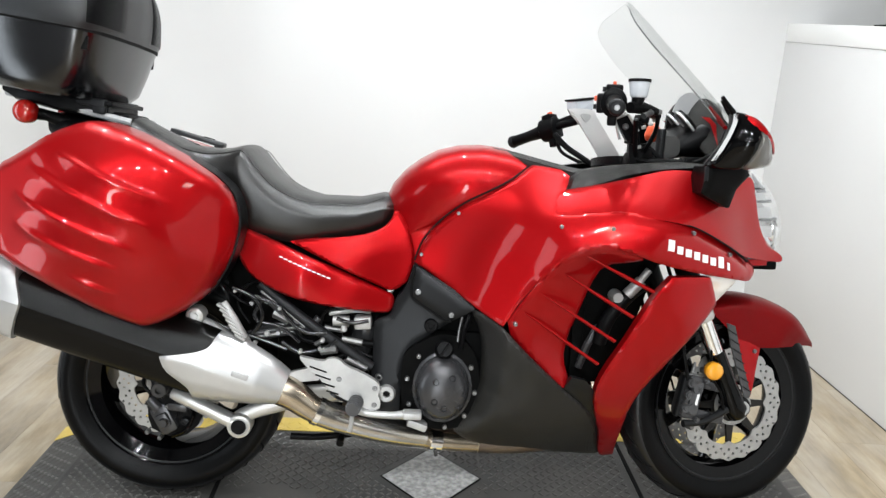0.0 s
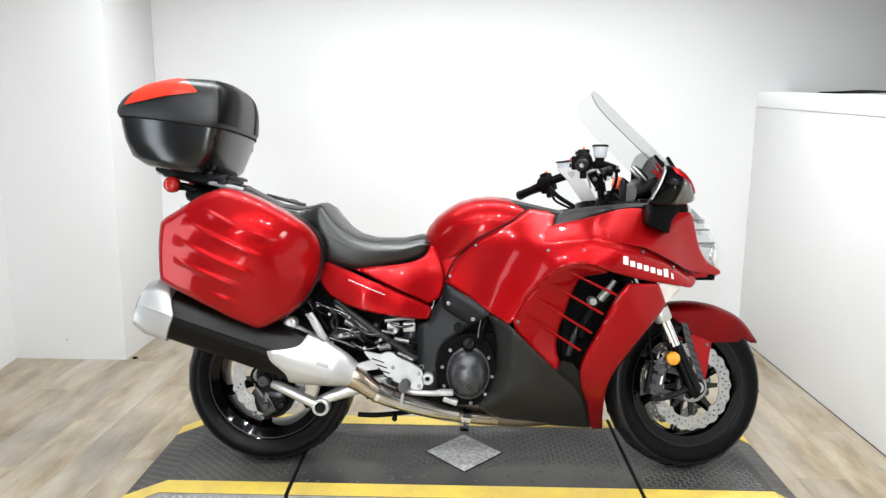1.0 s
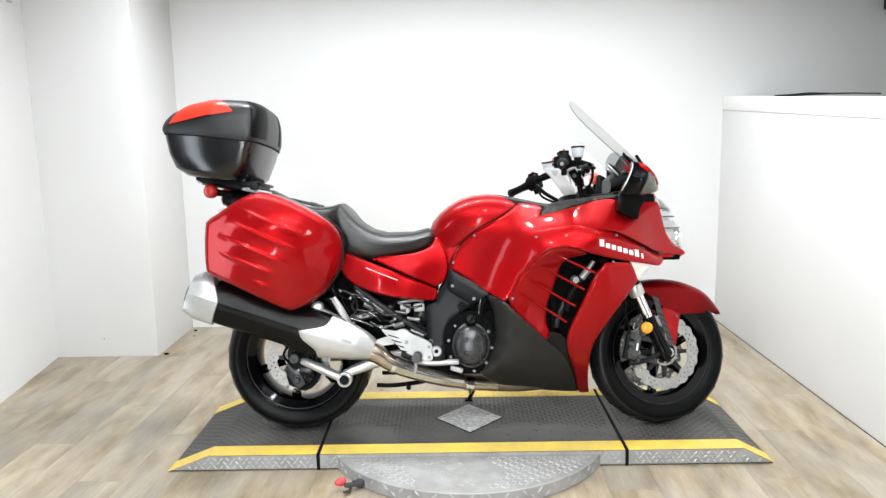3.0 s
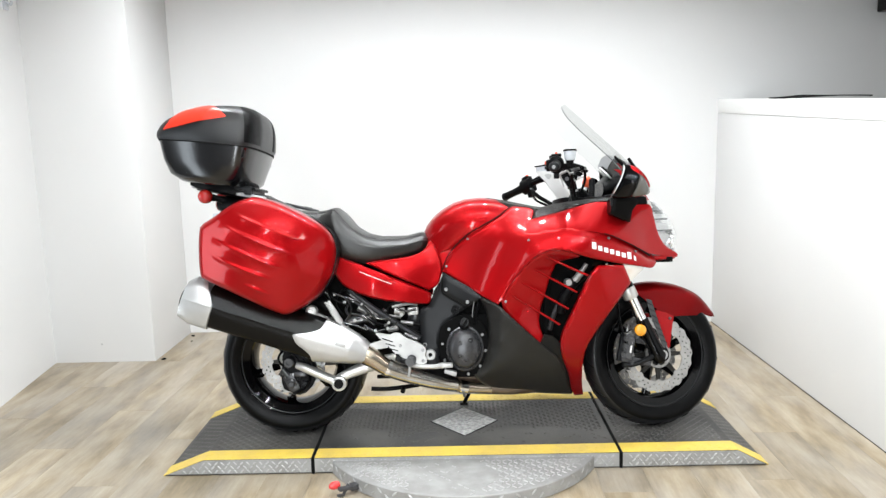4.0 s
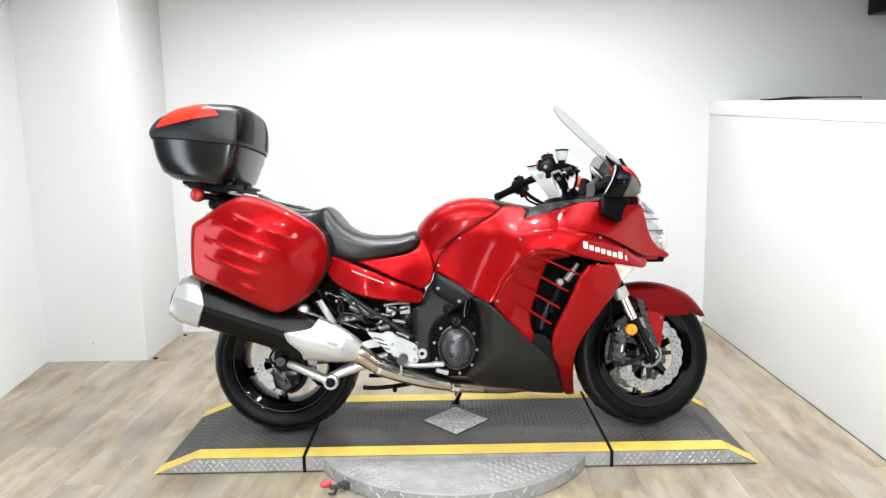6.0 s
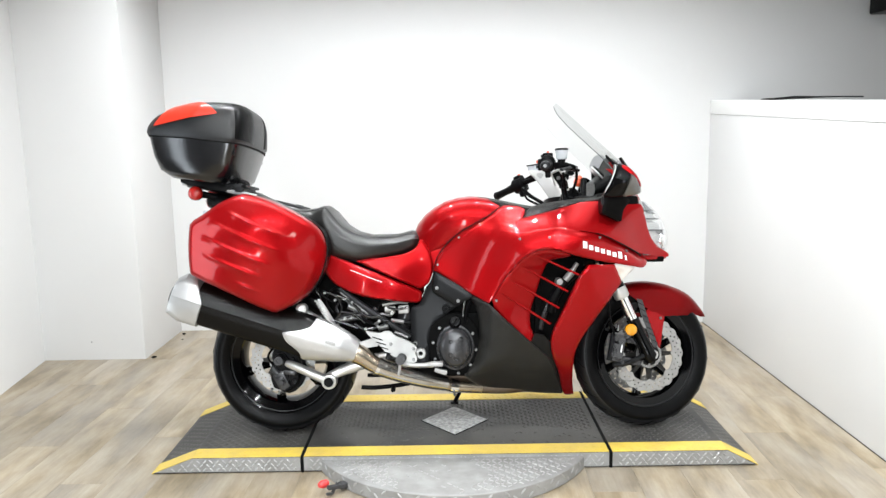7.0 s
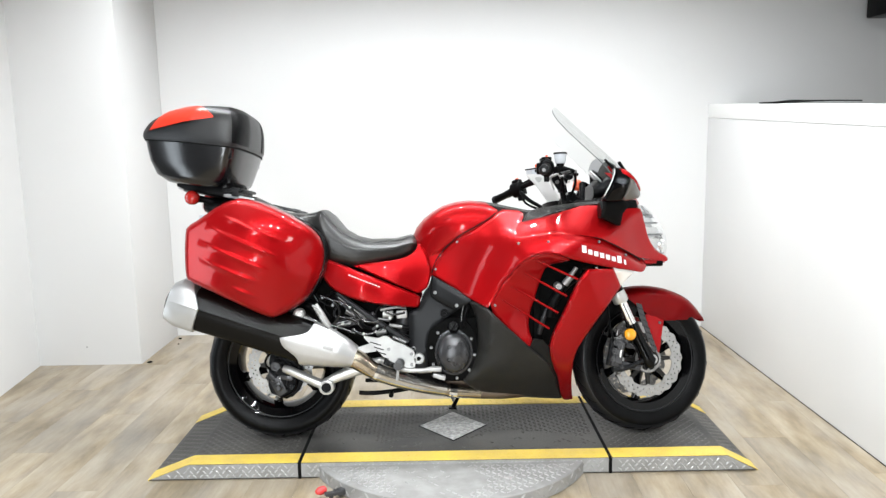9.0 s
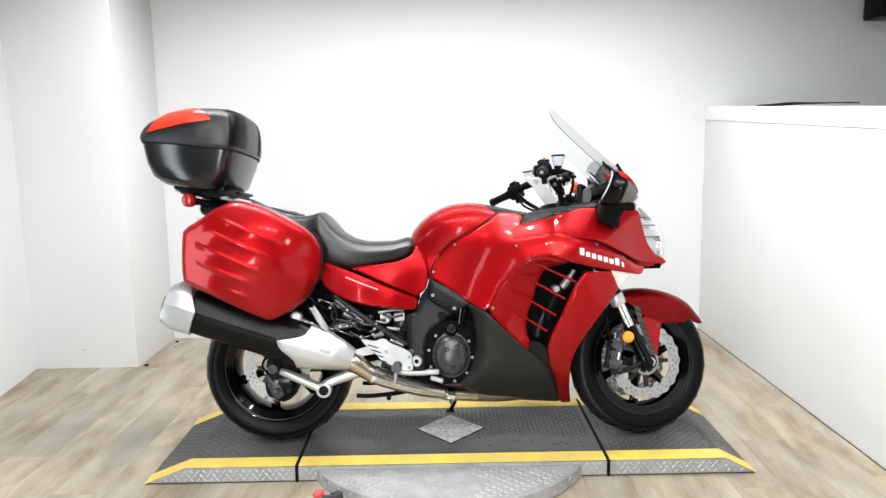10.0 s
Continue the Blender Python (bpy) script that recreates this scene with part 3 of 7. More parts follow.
# round turntable under the middle section: bright tread plate with an upright rim
TC, TR, TZ = (-0.064, -0.072), 0.573, 0.053
A_END = math.asin((-0.325 - TC[1]) / TR)      # the rim runs in under the deck's side
arc = [(TC[0] + TR * math.cos(a), TC[1] + TR * math.sin(a)) for a in np.linspace(A_END, -math.pi - A_END, 73)]
bm = bmesh.new()
low, high, top = [[bm.verts.new((TC[0] + (x - TC[0]) * k, TC[1] + (y - TC[1]) * k, z)) for x, y in arc] for z, k in ((0.003, 1.0), (TZ - 0.003, 1.0), (TZ, 0.994))]
bm.faces.new(top)
bm.faces.new(low[::-1])
for a, b in ((low, high), (high, top)):
    for k in range(len(arc)):
        m = (k + 1) % len(arc)
        bm.faces.new((a[k], a[m], b[m], b[k]))
table = part("turntable_disc", bm, M_PLATE, platform, "round bare aluminium tread-plate turntable")


def out_of(x, y):
    """The turntable's lugs show outside the deck and are worn off near its middle."""
    worn = -0.28 + 0.03 * math.sin(31 * y) < x < 0.03 + 0.04 * math.sin(23 * y)
    return y < -YE - 0.014 and math.hypot(x - TC[0], y - TC[1]) < TR - 0.02 and (not worn or random.random() < 0.10)


tread("tread", lugs(checker(TC[0] - TR, TC[0] + TR, TC[1] - TR, -YE, 0.0215, out_of), (0.0128, 0.0038), 0.0026, TZ - 0.0001), M_PLATELUG, table, "bright raised tread lugs")
V_rows = []
for i in range(112):
    a = 2 * math.pi * i / 112
    if TC[1] + TR * math.sin(a) < -YE - 0.02:
        V_rows.append((a * TR, 0.018 if i % 2 else 0.037, radians(45 if i % 4 < 2 else -45)))
tread("rim_tread", lugs(V_rows, (0.0145, 0.0046), 0.0026, 0.0, lambda q: (TC[0] + (TR + q[2]) * math.cos(q[0] / TR), TC[1] + (TR + q[2]) * math.sin(q[0] / TR), q[1])), M_PLATELUG, table, "bright raised lugs round the rim")

# small latch with a red knob at the turntable's rim
latch = part("latch", join(block((0.066, 0.020, 0.013), pose(-0.492, -0.520, 0.030, 0, 8, 36), 0.003), block((0.028, 0.028, 0.022), pose(-0.470, -0.496, 0.024, 0, 0, 36), 0.004),
                           tube([(-0.506, -0.530, 0.006), (-0.486, -0.512, 0.042)], 0.006, 8), block((0.030, 0.012, 0.010), pose(-0.512, -0.548, 0.016, 0, 20, 60), 0.003)), M_CALIPER, platform, "dark steel locking latch")
part("knob", tube([(-0.553, -0.523, 0.036), (-0.543, -0.514, 0.036), (-0.528, -0.503, 0.035), (-0.522, -0.498, 0.034)], [0.008, 0.015, 0.0145, 0.007], 14), M_VALVE, latch, "red plastic knob")


# ---------------------------------------------------------------- small things in the room
def litter(x, y, size, turn):
    bm = bmesh.new()
    bmesh.ops.create_icosphere(bm, subdivisions=2, radius=1)
    for v in bm.verts:
        v.co *= 0.75 + 0.5 * noise.noise(v.co * 1.7 + Vector((x * 9, y * 9, 0)))
        v.co.x, v.co.y, v.co.z = v.co.x * size, v.co.y * size * 0.55, v.co.z * size * 0.4
    z = -min(v.co.z for v in bm.verts)
    ob = finish(moved(bm, pose(x, y, z + 0.0005, 0, 0, turn)), "debris", M_DARK)
    return tagged(ob, "small dark scrap lying on the plank floor", "debris", "scraps on the floor")


# plugged screw hole low on the pillar
plug = finish(lathe([(0, -0.002), (0.0045, -0.0015), (0.005, 0.0)], 12, (-2.157, PIL_Y - 0.0005, 0.108)), "wall_plug", M_HOOD)
tagged(plug, "small grey plug in the white pillar", "wall plug")
litter(-1.805, 1.195, 0.020, 20)
litter(-1.80, 1.70, 0.016, -10)
litter(-1.77, 1.58, 0.009, 40)
strap_line = [(1.700, 1.22, 0.004), (1.700, 1.02, 0.006), (1.702, 0.83, 0.012), (1.705, 0.60, 0.014), (1.705, 0.40, 0.015), (1.700, 0.17, 0.014)]
strap = finish(tube([(x, y, LEDGE + FALL * y + h) for x, y, h in strap_line], [0.003, 0.006, 0.008, 0.004, 0.003, 0.003], 8), "strap", M_GAP)
tagged(strap, "flat black strap lying along the ledge", "strap")
# dark box hung high on the far side of the half-height wall
speaker = thing("wall_speaker", pose(0, 0, 0), "black box loudspeaker hung high on a wall", "speaker")
part("cabinet", box(2.555, 2.755, 1.54, 1.75, 1.95, 2.24, 0.012), M_BLACK, speaker)
part("grille", box(2.57, 2.74, 1.534, 1.539, 1.965, 2.225, 0.002), M_DARK, speaker, "black mesh grille")
part("bracket", box(2.625, 2.685, 1.745, 1.798, 2.04, 2.12, 0.004), M_FRAME, speaker)
# small clear hook high on the left wall
hook = thing("wall_hook", pose(0, 0, 0), "small grey plastic hook fixed high on the wall", "hook")
part("base", box(XL - 0.020, XL - 0.008, 1.00, 1.045, 1.985, 2.06, 0.004), M_TRANSL, hook)
part("prong", tube([(XL - 0.012, 1.022, 2.03), (XL + 0.013, 1.022, 2.01), (XL + 0.023, 1.022, 2.03)], 0.006, 10), M_TRANSL, hook)
# ceiling fixtures for the lamps
for sx, sy, _ in SPOTS:
    sp = thing("spotlight", pose(sx, sy, CEIL), "small white ceiling spotlight, lit", "spotlight", "rows of ceiling spots")
    part("canister", moved(lathe([(0.052, 0), (0.052, 0.16), (0.0, 0.16), (0.0, 0.152), (0.048, 0.152), (0.048, 0)], 20, closed=True), pose(0, 0, -0.165, 90, 0, 0)), M_TRIM, sp)
    part("stem", tube([(0, 0, -0.02), (0, 0, -0.001)], 0.012, 8), M_TRIM, sp)


# ---------------------------------------------------------------- the motorcycle
# Its own axes: x ahead, -y to its right, z up from the tyres' line of contact. It leans on its side stand.
LEAN = 8.0
bike = thing("motorcycle", pose(0, -0.05, DECK + 0.002, -LEAN, 0, 0), "candy red touring motorcycle with panniers, leaning on its side stand", "motorcycle")
AXF, AXR = Vector((0.737, 0.0, 0.294)), Vector((-0.756, 0.0, 0.303))
RAKE, STEER = radians(24), radians(13.5)
stem_dir = Vector((-math.sin(RAKE), 0, math.cos(RAKE)))
TURNED = Matrix.Translation(AXF) @ Matrix.Rotation(STEER, 4, stem_dir) @ Matrix.Translation(-AXF)


def tyre_profile(R, rim_r, w):
    """Half section of a tyre from the bead over the wall to the crown, as (radius, y)."""
    h = R - rim_r
    return [(rim_r - 0.004, w * 0.36), (rim_r + 0.006, w * 0.41), (rim_r + h * 0.35, w * 0.49), (rim_r + h * 0.58, w * 0.5), (rim_r + h * 0.74, w * 0.46), (R - h * 0.13, w * 0.37), (R - h * 0.045, w * 0.24), (R - h * 0.005, w * 0.1)]


def tyre_bm(R, rim_r, w):
    """Tyre section: round tread, bulged wall, bead."""
    half = tyre_profile(R, rim_r, w)
    return lathe([(r, -y) for r, y in half] + list(reversed(half)), 96, closed=True)


def tread_radius(R, rim_r, w, y):
    top = tyre_profile(R, rim_r, w)[3:]
    return float(np.interp(abs(y), [q[1] for q in reversed(top)], [q[0] for q in reversed(top)]))


def tread_bm(R, rim_r, w):
    """The paler tread band, a little proud of the walls."""
    ys = [w * u for u in (-0.472, -0.46, -0.415, -0.37, -0.305, -0.24, -0.17, -0.1, 0, 0.1, 0.17, 0.24, 0.305, 0.37, 0.415, 0.46, 0.472)]
    outer = [(tread_radius(R, rim_r, w, y) + (0.0012 if abs(y) < 0.465 * w else -0.001), y) for y in ys]
    inner = [(tread_radius(R, rim_r, w, y) - 0.003, y) for y in reversed(ys)]
    return lathe(outer + inner, 96, closed=True)


def groove_bm(R, rim_r, w, n, side):
    """Curved tread grooves along one shoulder."""
    bms = []
    for i in range(n):
        a0 = 2 * math.pi * i / n
        long = 0.44 if i % 2 else 0.36
        pts = []
        for k in range(7):
            u = k / 6
            y = side * w * (0.10 + (long - 0.10) * u)
            q = tread_radius(R, rim_r, w, y) + 0.0006
            a = a0 + 0.17 * u ** 0.8
            pts.append((q * math.cos(a), y, q * math.sin(a)))
        bms.append(tube(pts, [0.0012, 0.0026, 0.0030, 0.0030, 0.0028, 0.0022, 0.0010], 5, 2))
    return join(*bms)


def rim_bm(r, w):
    prof = [(r - 0.048, -w * 0.05), (r - 0.046, -w * 0.18), (r - 0.034, -w * 0.34), (r - 0.006, -w * 0.40), (r + 0.004, -w * 0.42), (r + 0.006, -w * 0.38), (r - 0.004, -w * 0.34), (r - 0.030, -w * 0.30), (r - 0.044, -w * 0.16), (r - 0.046, -w * 0.05)]
    prof = prof + [(q, -y) for q, y in reversed(prof)]
    return lathe(prof, 72, closed=True)


def spoke_bm(r_hub, r_rim, a, w, t0=0.026, t1=0.015):
    rings = []
    for u in np.linspace(0, 1, 7):
        r = r_hub + (r_rim - r_hub) * u
        half = t0 + (t1 - t0) * min(1, u * 1.6) + (0.010 * max(0, u - 0.8) / 0.2)
        depth = w * (1 - 0.45 * u)
        c, s = math.cos(a + 0.05 * u), math.sin(a + 0.05 * u)
        ringp = []
        for k in range(8):
            b = 2 * math.pi * k / 8 + math.pi / 8
            p, q = half * math.cos(b), depth * math.sin(b)
            ringp.append(Vector((r * c - p * s, q, r * s + p * c)))
        rings.append(ringp)
    return loft(rings)


def petal_disc(r0, r1, waves, depth, holes_rows, thick, tabs=8):
    """A wavy drilled brake rotor lying in the wheel's plane."""
    n = waves * 8
    outer = [((r1 - depth * 0.5 + depth * 0.5 * math.cos(waves * a)) * math.cos(a), (r1 - depth * 0.5 + depth * 0.5 * math.cos(waves * a)) * math.sin(a)) for a in (2 * math.pi * i / n for i in range(n))]
    m = tabs * 12
    inner = [((r0 - 0.010 * max(0, math.cos(tabs * a)) ** 3) * math.cos(a), (r0 - 0.010 * max(0, math.cos(tabs * a)) ** 3) * math.sin(a)) for a in (2 * math.pi * i / m for i in range(m))]
    hs = [inner]
    for r, count, hr, ph in holes_rows:
        for i in range(count):
            a = 2 * math.pi * (i + ph) / count
            hs.append(ring(r * math.cos(a), r * math.sin(a), hr, 8))
    return plate(outer, -thick / 2, thick / 2, 0, 0.014, hs)


def wheel(name, centre, R, rim_r, w, m, spokes, discs, label):
    place = m @ Matrix.Translation(centre)
    hub = lathe([(0.0, -w * 0.40), (0.022, -w * 0.40), (0.026, -w * 0.30), (0.048, -w * 0.24), (0.05, w * 0.24), (0.026, w * 0.30), (0.022, w * 0.40), (0, w * 0.40)], 32)
    rim = part(name, moved(join(rim_bm(rim_r, w), hub), place), M_WHEEL, bike, label)
    for s in (-1, 1):
        # lip in paler graphite, so the rim's highlight is in its colour
        part("rim_lip", moved(lathe([(rim_r - 0.0055, s * w * 0.404), (rim_r - 0.003, s * w * 0.412), (rim_r - 0.001, s * w * 0.414), (rim_r - 0.003, s * w * 0.398)], 72, closed=True), place), M_FRAME, rim, "narrow rim lip, greyer than the wheel to show its highlight")
    part("tyre", moved(tyre_bm(R, rim_r, w), place), M_RUBBER, rim, "black road tyre with a paler tread band")
    part("tread", moved(tread_bm(R, rim_r, w), place), M_TREAD, rim, "grey-black tread band, made paler for the light it catches")
    for s in (-1, 1):
        part("tread_grooves", moved(groove_bm(R, rim_r, w, 26, s), place), M_GAP, rim, "curved tread grooves")["kind"] = "stuff"
    for i in range(spokes):
        part("spoke", moved(spoke_bm(0.04, rim_r - 0.040, 2 * math.pi * (i + 0.3) / spokes, 0.022), place), M_WHEEL, rim)
    for r0, r1, y in discs:
        d = part("brake_disc", moved(petal_disc(r0, r1, 20, 0.006, [(r0 + (r1 - r0) * 0.30, 32, 0.0036, 0), (r0 + (r1 - r0) * 0.58, 32, 0.0036, 0.5), (r0 + (r1 - r0) * 0.84, 16, 0.0036, 0)], 0.005), place @ Matrix.Translation((0, y, 0))), M_DISC, rim, "drilled wavy steel brake disc", 30)
        carrier = part("disc_carrier", moved(lathe([(0.030, -0.005), (0.058, -0.005), (0.058, 0.005), (0.030, 0.005)], 32, closed=True), place @ Matrix.Translation((0, y * 0.96, 0))), M_CARRIER, rim, "dark alloy disc carrier")
        for i in range(8):
            arm_bm = plate([(0.056, -0.011), (r0 + 0.002, -0.006), (r0 + 0.002, 0.006), (0.056, 0.011)], -0.004, 0.004, 0, 0.04)
            part("carrier_arm", moved(arm_bm, place @ Matrix.Translation((0, y * 0.96, 0)) @ Matrix.Rotation(2 * math.pi * i / 8, 4, "Y")), M_CARRIER, rim)
        part("sensor_ring", moved(petal_disc(0.047, 0.056, 48, 0.0001, [(0.0515, 40, 0.0016, 0)], 0.003), place @ Matrix.Translation((0, y * 1.12, 0))), M_DISC, rim, "slotted steel sensor ring")
    return rim


front_wheel = wheel("front_wheel", AXF, 0.294, 0.217, 0.122, TURNED, 6, [(0.112, 0.157, -0.068), (0.112, 0.157, 0.068)], "gloss black cast front wheel, turned to its left")
rear_wheel = wheel("rear_wheel", AXR, 0.303, 0.217, 0.192, Matrix(), 6, [(0.092, 0.136, -0.078)], "gloss black cast rear wheel")

# ---- front fork, brake calipers, mudguard (turned with the wheel)
for s in (-1, 1):
    y = s * 0.098
    base = AXF + Vector((-0.012, y, 0))
    at = lambda u, dx=0.0, b=base: TURNED @ (b + stem_dir * u + Vector((dx, 0, 0)))
    leg = part("fork_leg", join(tube([at(-0.03), at(0.0), at(0.06), at(0.13), at(0.16)], [0.024, 0.033, 0.028, 0.026, 0.026], 18, 4),
                                moved(lathe([(0.0, s * 0.022), (0.018, s * 0.022), (0.030, s * 0.014), (0.032, -s * 0.02)], 24), TURNED @ Matrix.Translation(AXF + Vector((0, y, 0))))), M_GLOSSBLACK, bike, "black fork leg with axle clamp")
    part("axle_nut", moved(lathe([(0, s * 0.014), (0.010, s * 0.014), (0.011, s * 0.026), (0.0185, s * 0.026), (0.020, s * 0.018), (0.020, s * 0.008)], 20), TURNED @ Matrix.Translation(AXF + Vector((0, y, 0)))), M_ALLOY, leg, "hollow alloy axle end")
    part("stanchion", tube([at(0.15), at(0.265)], 0.0215, 20), M_CHROME, leg, "polished fork tube")
    part("fork_collar", tube([at(0.255), at(0.262), at(0.30), at(0.302)], [0.024, 0.031, 0.031, 0.028], 20, 2), M_SILVER, leg, "silver fork seal collar")
    part("fork_tube", tube([at(0.30), at(0.60)], 0.029, 20), M_BLACK, leg)
    # radial caliper behind the leg
    cal = Matrix.Translation(AXF + Vector((-0.006, 0, -0.008))) @ Matrix.Rotation(radians(14), 4, "Y") @ Matrix.Diagonal((1.08, 1, 1.08, 1))
    body = join(box(-0.160, -0.114, s * 0.090 - 0.030, s * 0.090 + 0.030, -0.050, 0.058, 0.014),
                box(-0.150, -0.120, s * 0.090 - 0.036, s * 0.090 + 0.036, -0.040, 0.046, 0.010),
                lathe([(0, s * 0.128), (0.013, s * 0.128), (0.015, s * 0.12), (0.015, s * 0.1)], 16, (-0.136, 0, 0.028)), lathe([(0, s * 0.128), (0.013, s * 0.128), (0.015, s * 0.12), (0.015, s * 0.1)], 16, (-0.136, 0, -0.022)))
    c = part("brake_caliper", moved(body, TURNED @ cal), M_CALIPER, bike, "dark grey radial brake caliper")
    part("caliper_mark", moved(box(-0.135, -0.129, s * 0.127 - 0.001, s * 0.127 + 0.001, -0.012, 0.030), TURNED @ cal), M_WHITEMARK, c, "small white bar marking")
    part("caliper_mount", moved(join(box(-0.112, -0.030, s * 0.094 - 0.010, s * 0.094 + 0.010, -0.046, -0.022, 0.006), box(-0.108, -0.035, s * 0.094 - 0.010, s * 0.094 + 0.010, 0.030, 0.052, 0.006)), TURNED @ cal), M_ENGINE, c)
    for px, pz, pr in ((-0.156, 0.038, 0.011), (-0.156, 0.008, 0.011), (-0.156, -0.024, 0.011), (-0.118, 0.052, 0.007), (-0.118, -0.046, 0.007)):
        part("piston_boss", moved(lathe([(0, s * 0.008), (pr * 0.5, s * 0.008), (pr * 0.62, s * 0.005), (pr, s * 0.006), (pr * 1.1, -s * 0.006)], 14, (px, s * 0.122, pz)), TURNED @ cal), M_CALIPER, c)
    part("pad_pin", moved(tube([(-0.170, s * 0.100, 0.054), (-0.110, s * 0.112, 0.060)], 0.004, 8), TURNED @ cal), M_BOLT, c)
    part("caliper_fin", moved(box(-0.174, -0.164, s * 0.110 - 0.008, s * 0.110 + 0.008, -0.050, 0.052, 0.003), TURNED @ cal), M_FRAME, c)
    part("torque_arm", moved(tube([(-0.150, s * 0.122, -0.062), (-0.095, s * 0.118, -0.046), (-0.035, s * 0.112, -0.004)], [0.009, 0.008, 0.010], 10), TURNED @ cal), M_FRAME, c, "dark grey bracket to the axle")
    part("sensor_wire", moved(tube([(-0.045, s * 0.118, -0.012), (-0.070, s * 0.125, 0.030), (-0.110, s * 0.120, 0.075), (-0.120, s * 0.105, 0.16)], 0.0032, 7), TURNED @ cal), M_BLACK, c)
    part("bleed_nipple", moved(tube([(-0.150, s * 0.105, 0.066), (-0.152, s * 0.108, 0.088)], [0.006, 0.0035], 8), TURNED @ cal), M_BOLT, c)
    for bz in (0.074, -0.066):
        part("caliper_bolt", moved(lathe([(0, s * 0.010), (0.006, s * 0.010), (0.0085, s * 0.006), (0.0085, -s * 0.01)], 12, (-0.118, s * 0.105, bz)), TURNED @ cal), M_BOLT, c)
    # round amber side reflector on the leg's guard
    part("side_reflector", moved(lathe([(0, s * 0.012), (0.016, s * 0.011), (0.021, s * 0.007), (0.0235, s * 0.004), (0.0235, -s * 0.010)], 28, at(0.118, -0.034) + Vector((0, s * 0.036, 0))), Matrix()), M_AMBER, leg, "round amber reflector")
    part("reflector_bracket", tube([at(0.118, -0.034) + Vector((0, s * 0.028, 0)), at(0.12, -0.01) + Vector((0, s * 0.012, 0))], 0.007, 8), M_BLACK, leg)
    # ribbed guard in front of the leg
    gy = s * 0.124
    gd = part("fork_guard", plate([(0.694, 0.537), (0.716, 0.530), (0.744, 0.436), (0.776, 0.348), (0.770, 0.336), (0.758, 0.340), (0.735, 0.405), (0.710, 0.475)], gy - 0.003, gy + 0.003, 0, 0.03), M_CALIPER, leg, "dark grey ribbed plastic fork guard")
    for k in range(7):
        u = (k + 0.7) / 7.4
        cx, cz = 0.704 + 0.064 * u, 0.532 - 0.186 * u
        part("guard_rib", tube([(cx - 0.013, gy + s * 0.004, cz + 0.006), (cx + 0.013, gy + s * 0.004, cz - 0.008)], 0.0018, 6), M_FRAME, gd)
    # brake hose
    part("brake_hose", tube([at(0.055, -0.12) + Vector((0, s * 0.02, 0)), at(0.16, -0.10) + Vector((0, s * 0.02, 0)), at(0.28, -0.06), at(0.45, -0.05)], 0.0048, 8), M_BLACK, leg)


def mudguard():
    """Front mudguard: an arched shell with a forward beak and side walls."""
    rings = []
    n = 27
    for k in range(n):
        a = radians(25.5 + 83.5 * k / (n - 1))               # from the beak over the top to the rear
        deg = math.degrees(a)
        R = float(np.interp(deg, (25, 34, 47, 62, 76, 90, 110), (0.336, 0.334, 0.329, 0.316, 0.307, 0.303, 0.302)))
        half = float(np.interp(deg, (25, 30, 38, 50, 110), (0.012, 0.036, 0.060, 0.077, 0.078)))
        foot = float(np.interp(deg, (63, 72, 86, 97, 109), (0.172, 0.172, 0.178, 0.205, 0.268))) if deg > 63 else 0.154 / math.sin(a)
        foot = min(foot, R - 0.004)
        pts = []
        for j in range(21):
            v = -1 + 2 * j / 20
            lip = min(0.046, (R - foot) * 0.6)
            if abs(v) <= 0.7:
                w = v / 0.7 * math.pi / 2 * 0.97
                yy, rr = half * math.sin(w), R - lip * (1 - math.cos(w))
            else:
                w = (abs(v) - 0.7) / 0.3
                yy, rr = math.copysign(half, v), (R - lip) + (foot - R + lip) * w
            pts.append(AXF + Vector((rr * math.cos(a), yy, rr * math.sin(a))))
        rings.append(pts)
    bm = loft(rings, cap=False, closed=False)
    bmesh.ops.solidify(bm, geom=bm.faces[:], thickness=0.004)
    return bm


guard = part("mudguard", moved(mudguard(), TURNED), M_RED, bike, "candy red front mudguard", 60)
for s in (-1, 1):
    stay = shell([(0.079, 0.158), (0.079, 0.152), (0.066, 0.105), (0.053, 0.054), (0.042, 0.022), (0.038, 0.026), (0.022, 0.080), (-0.008, 0.168), (0.0, 0.185), (0.040, 0.182)], Width([(-0.04, 0.24, 0.0785), (0.12, 0.16, 0.0785), (0.04, 0.02, 0.096), (0.03, 0.15, 0.080), (0.04, 0.09, 0.086)]), 0.005, 0.003, 0.012, s, 1)
    st = part("guard_stay", moved(stay, TURNED @ Matrix.Translation(AXF)), M_RED, guard, "candy red lower arm of the mudguard")
    part("guard_bolt", moved(bolt(0.058, s * 0.081, 0.146, 0.006, 0.004, s), TURNED @ Matrix.Translation(AXF)), M_BOLT, guard)

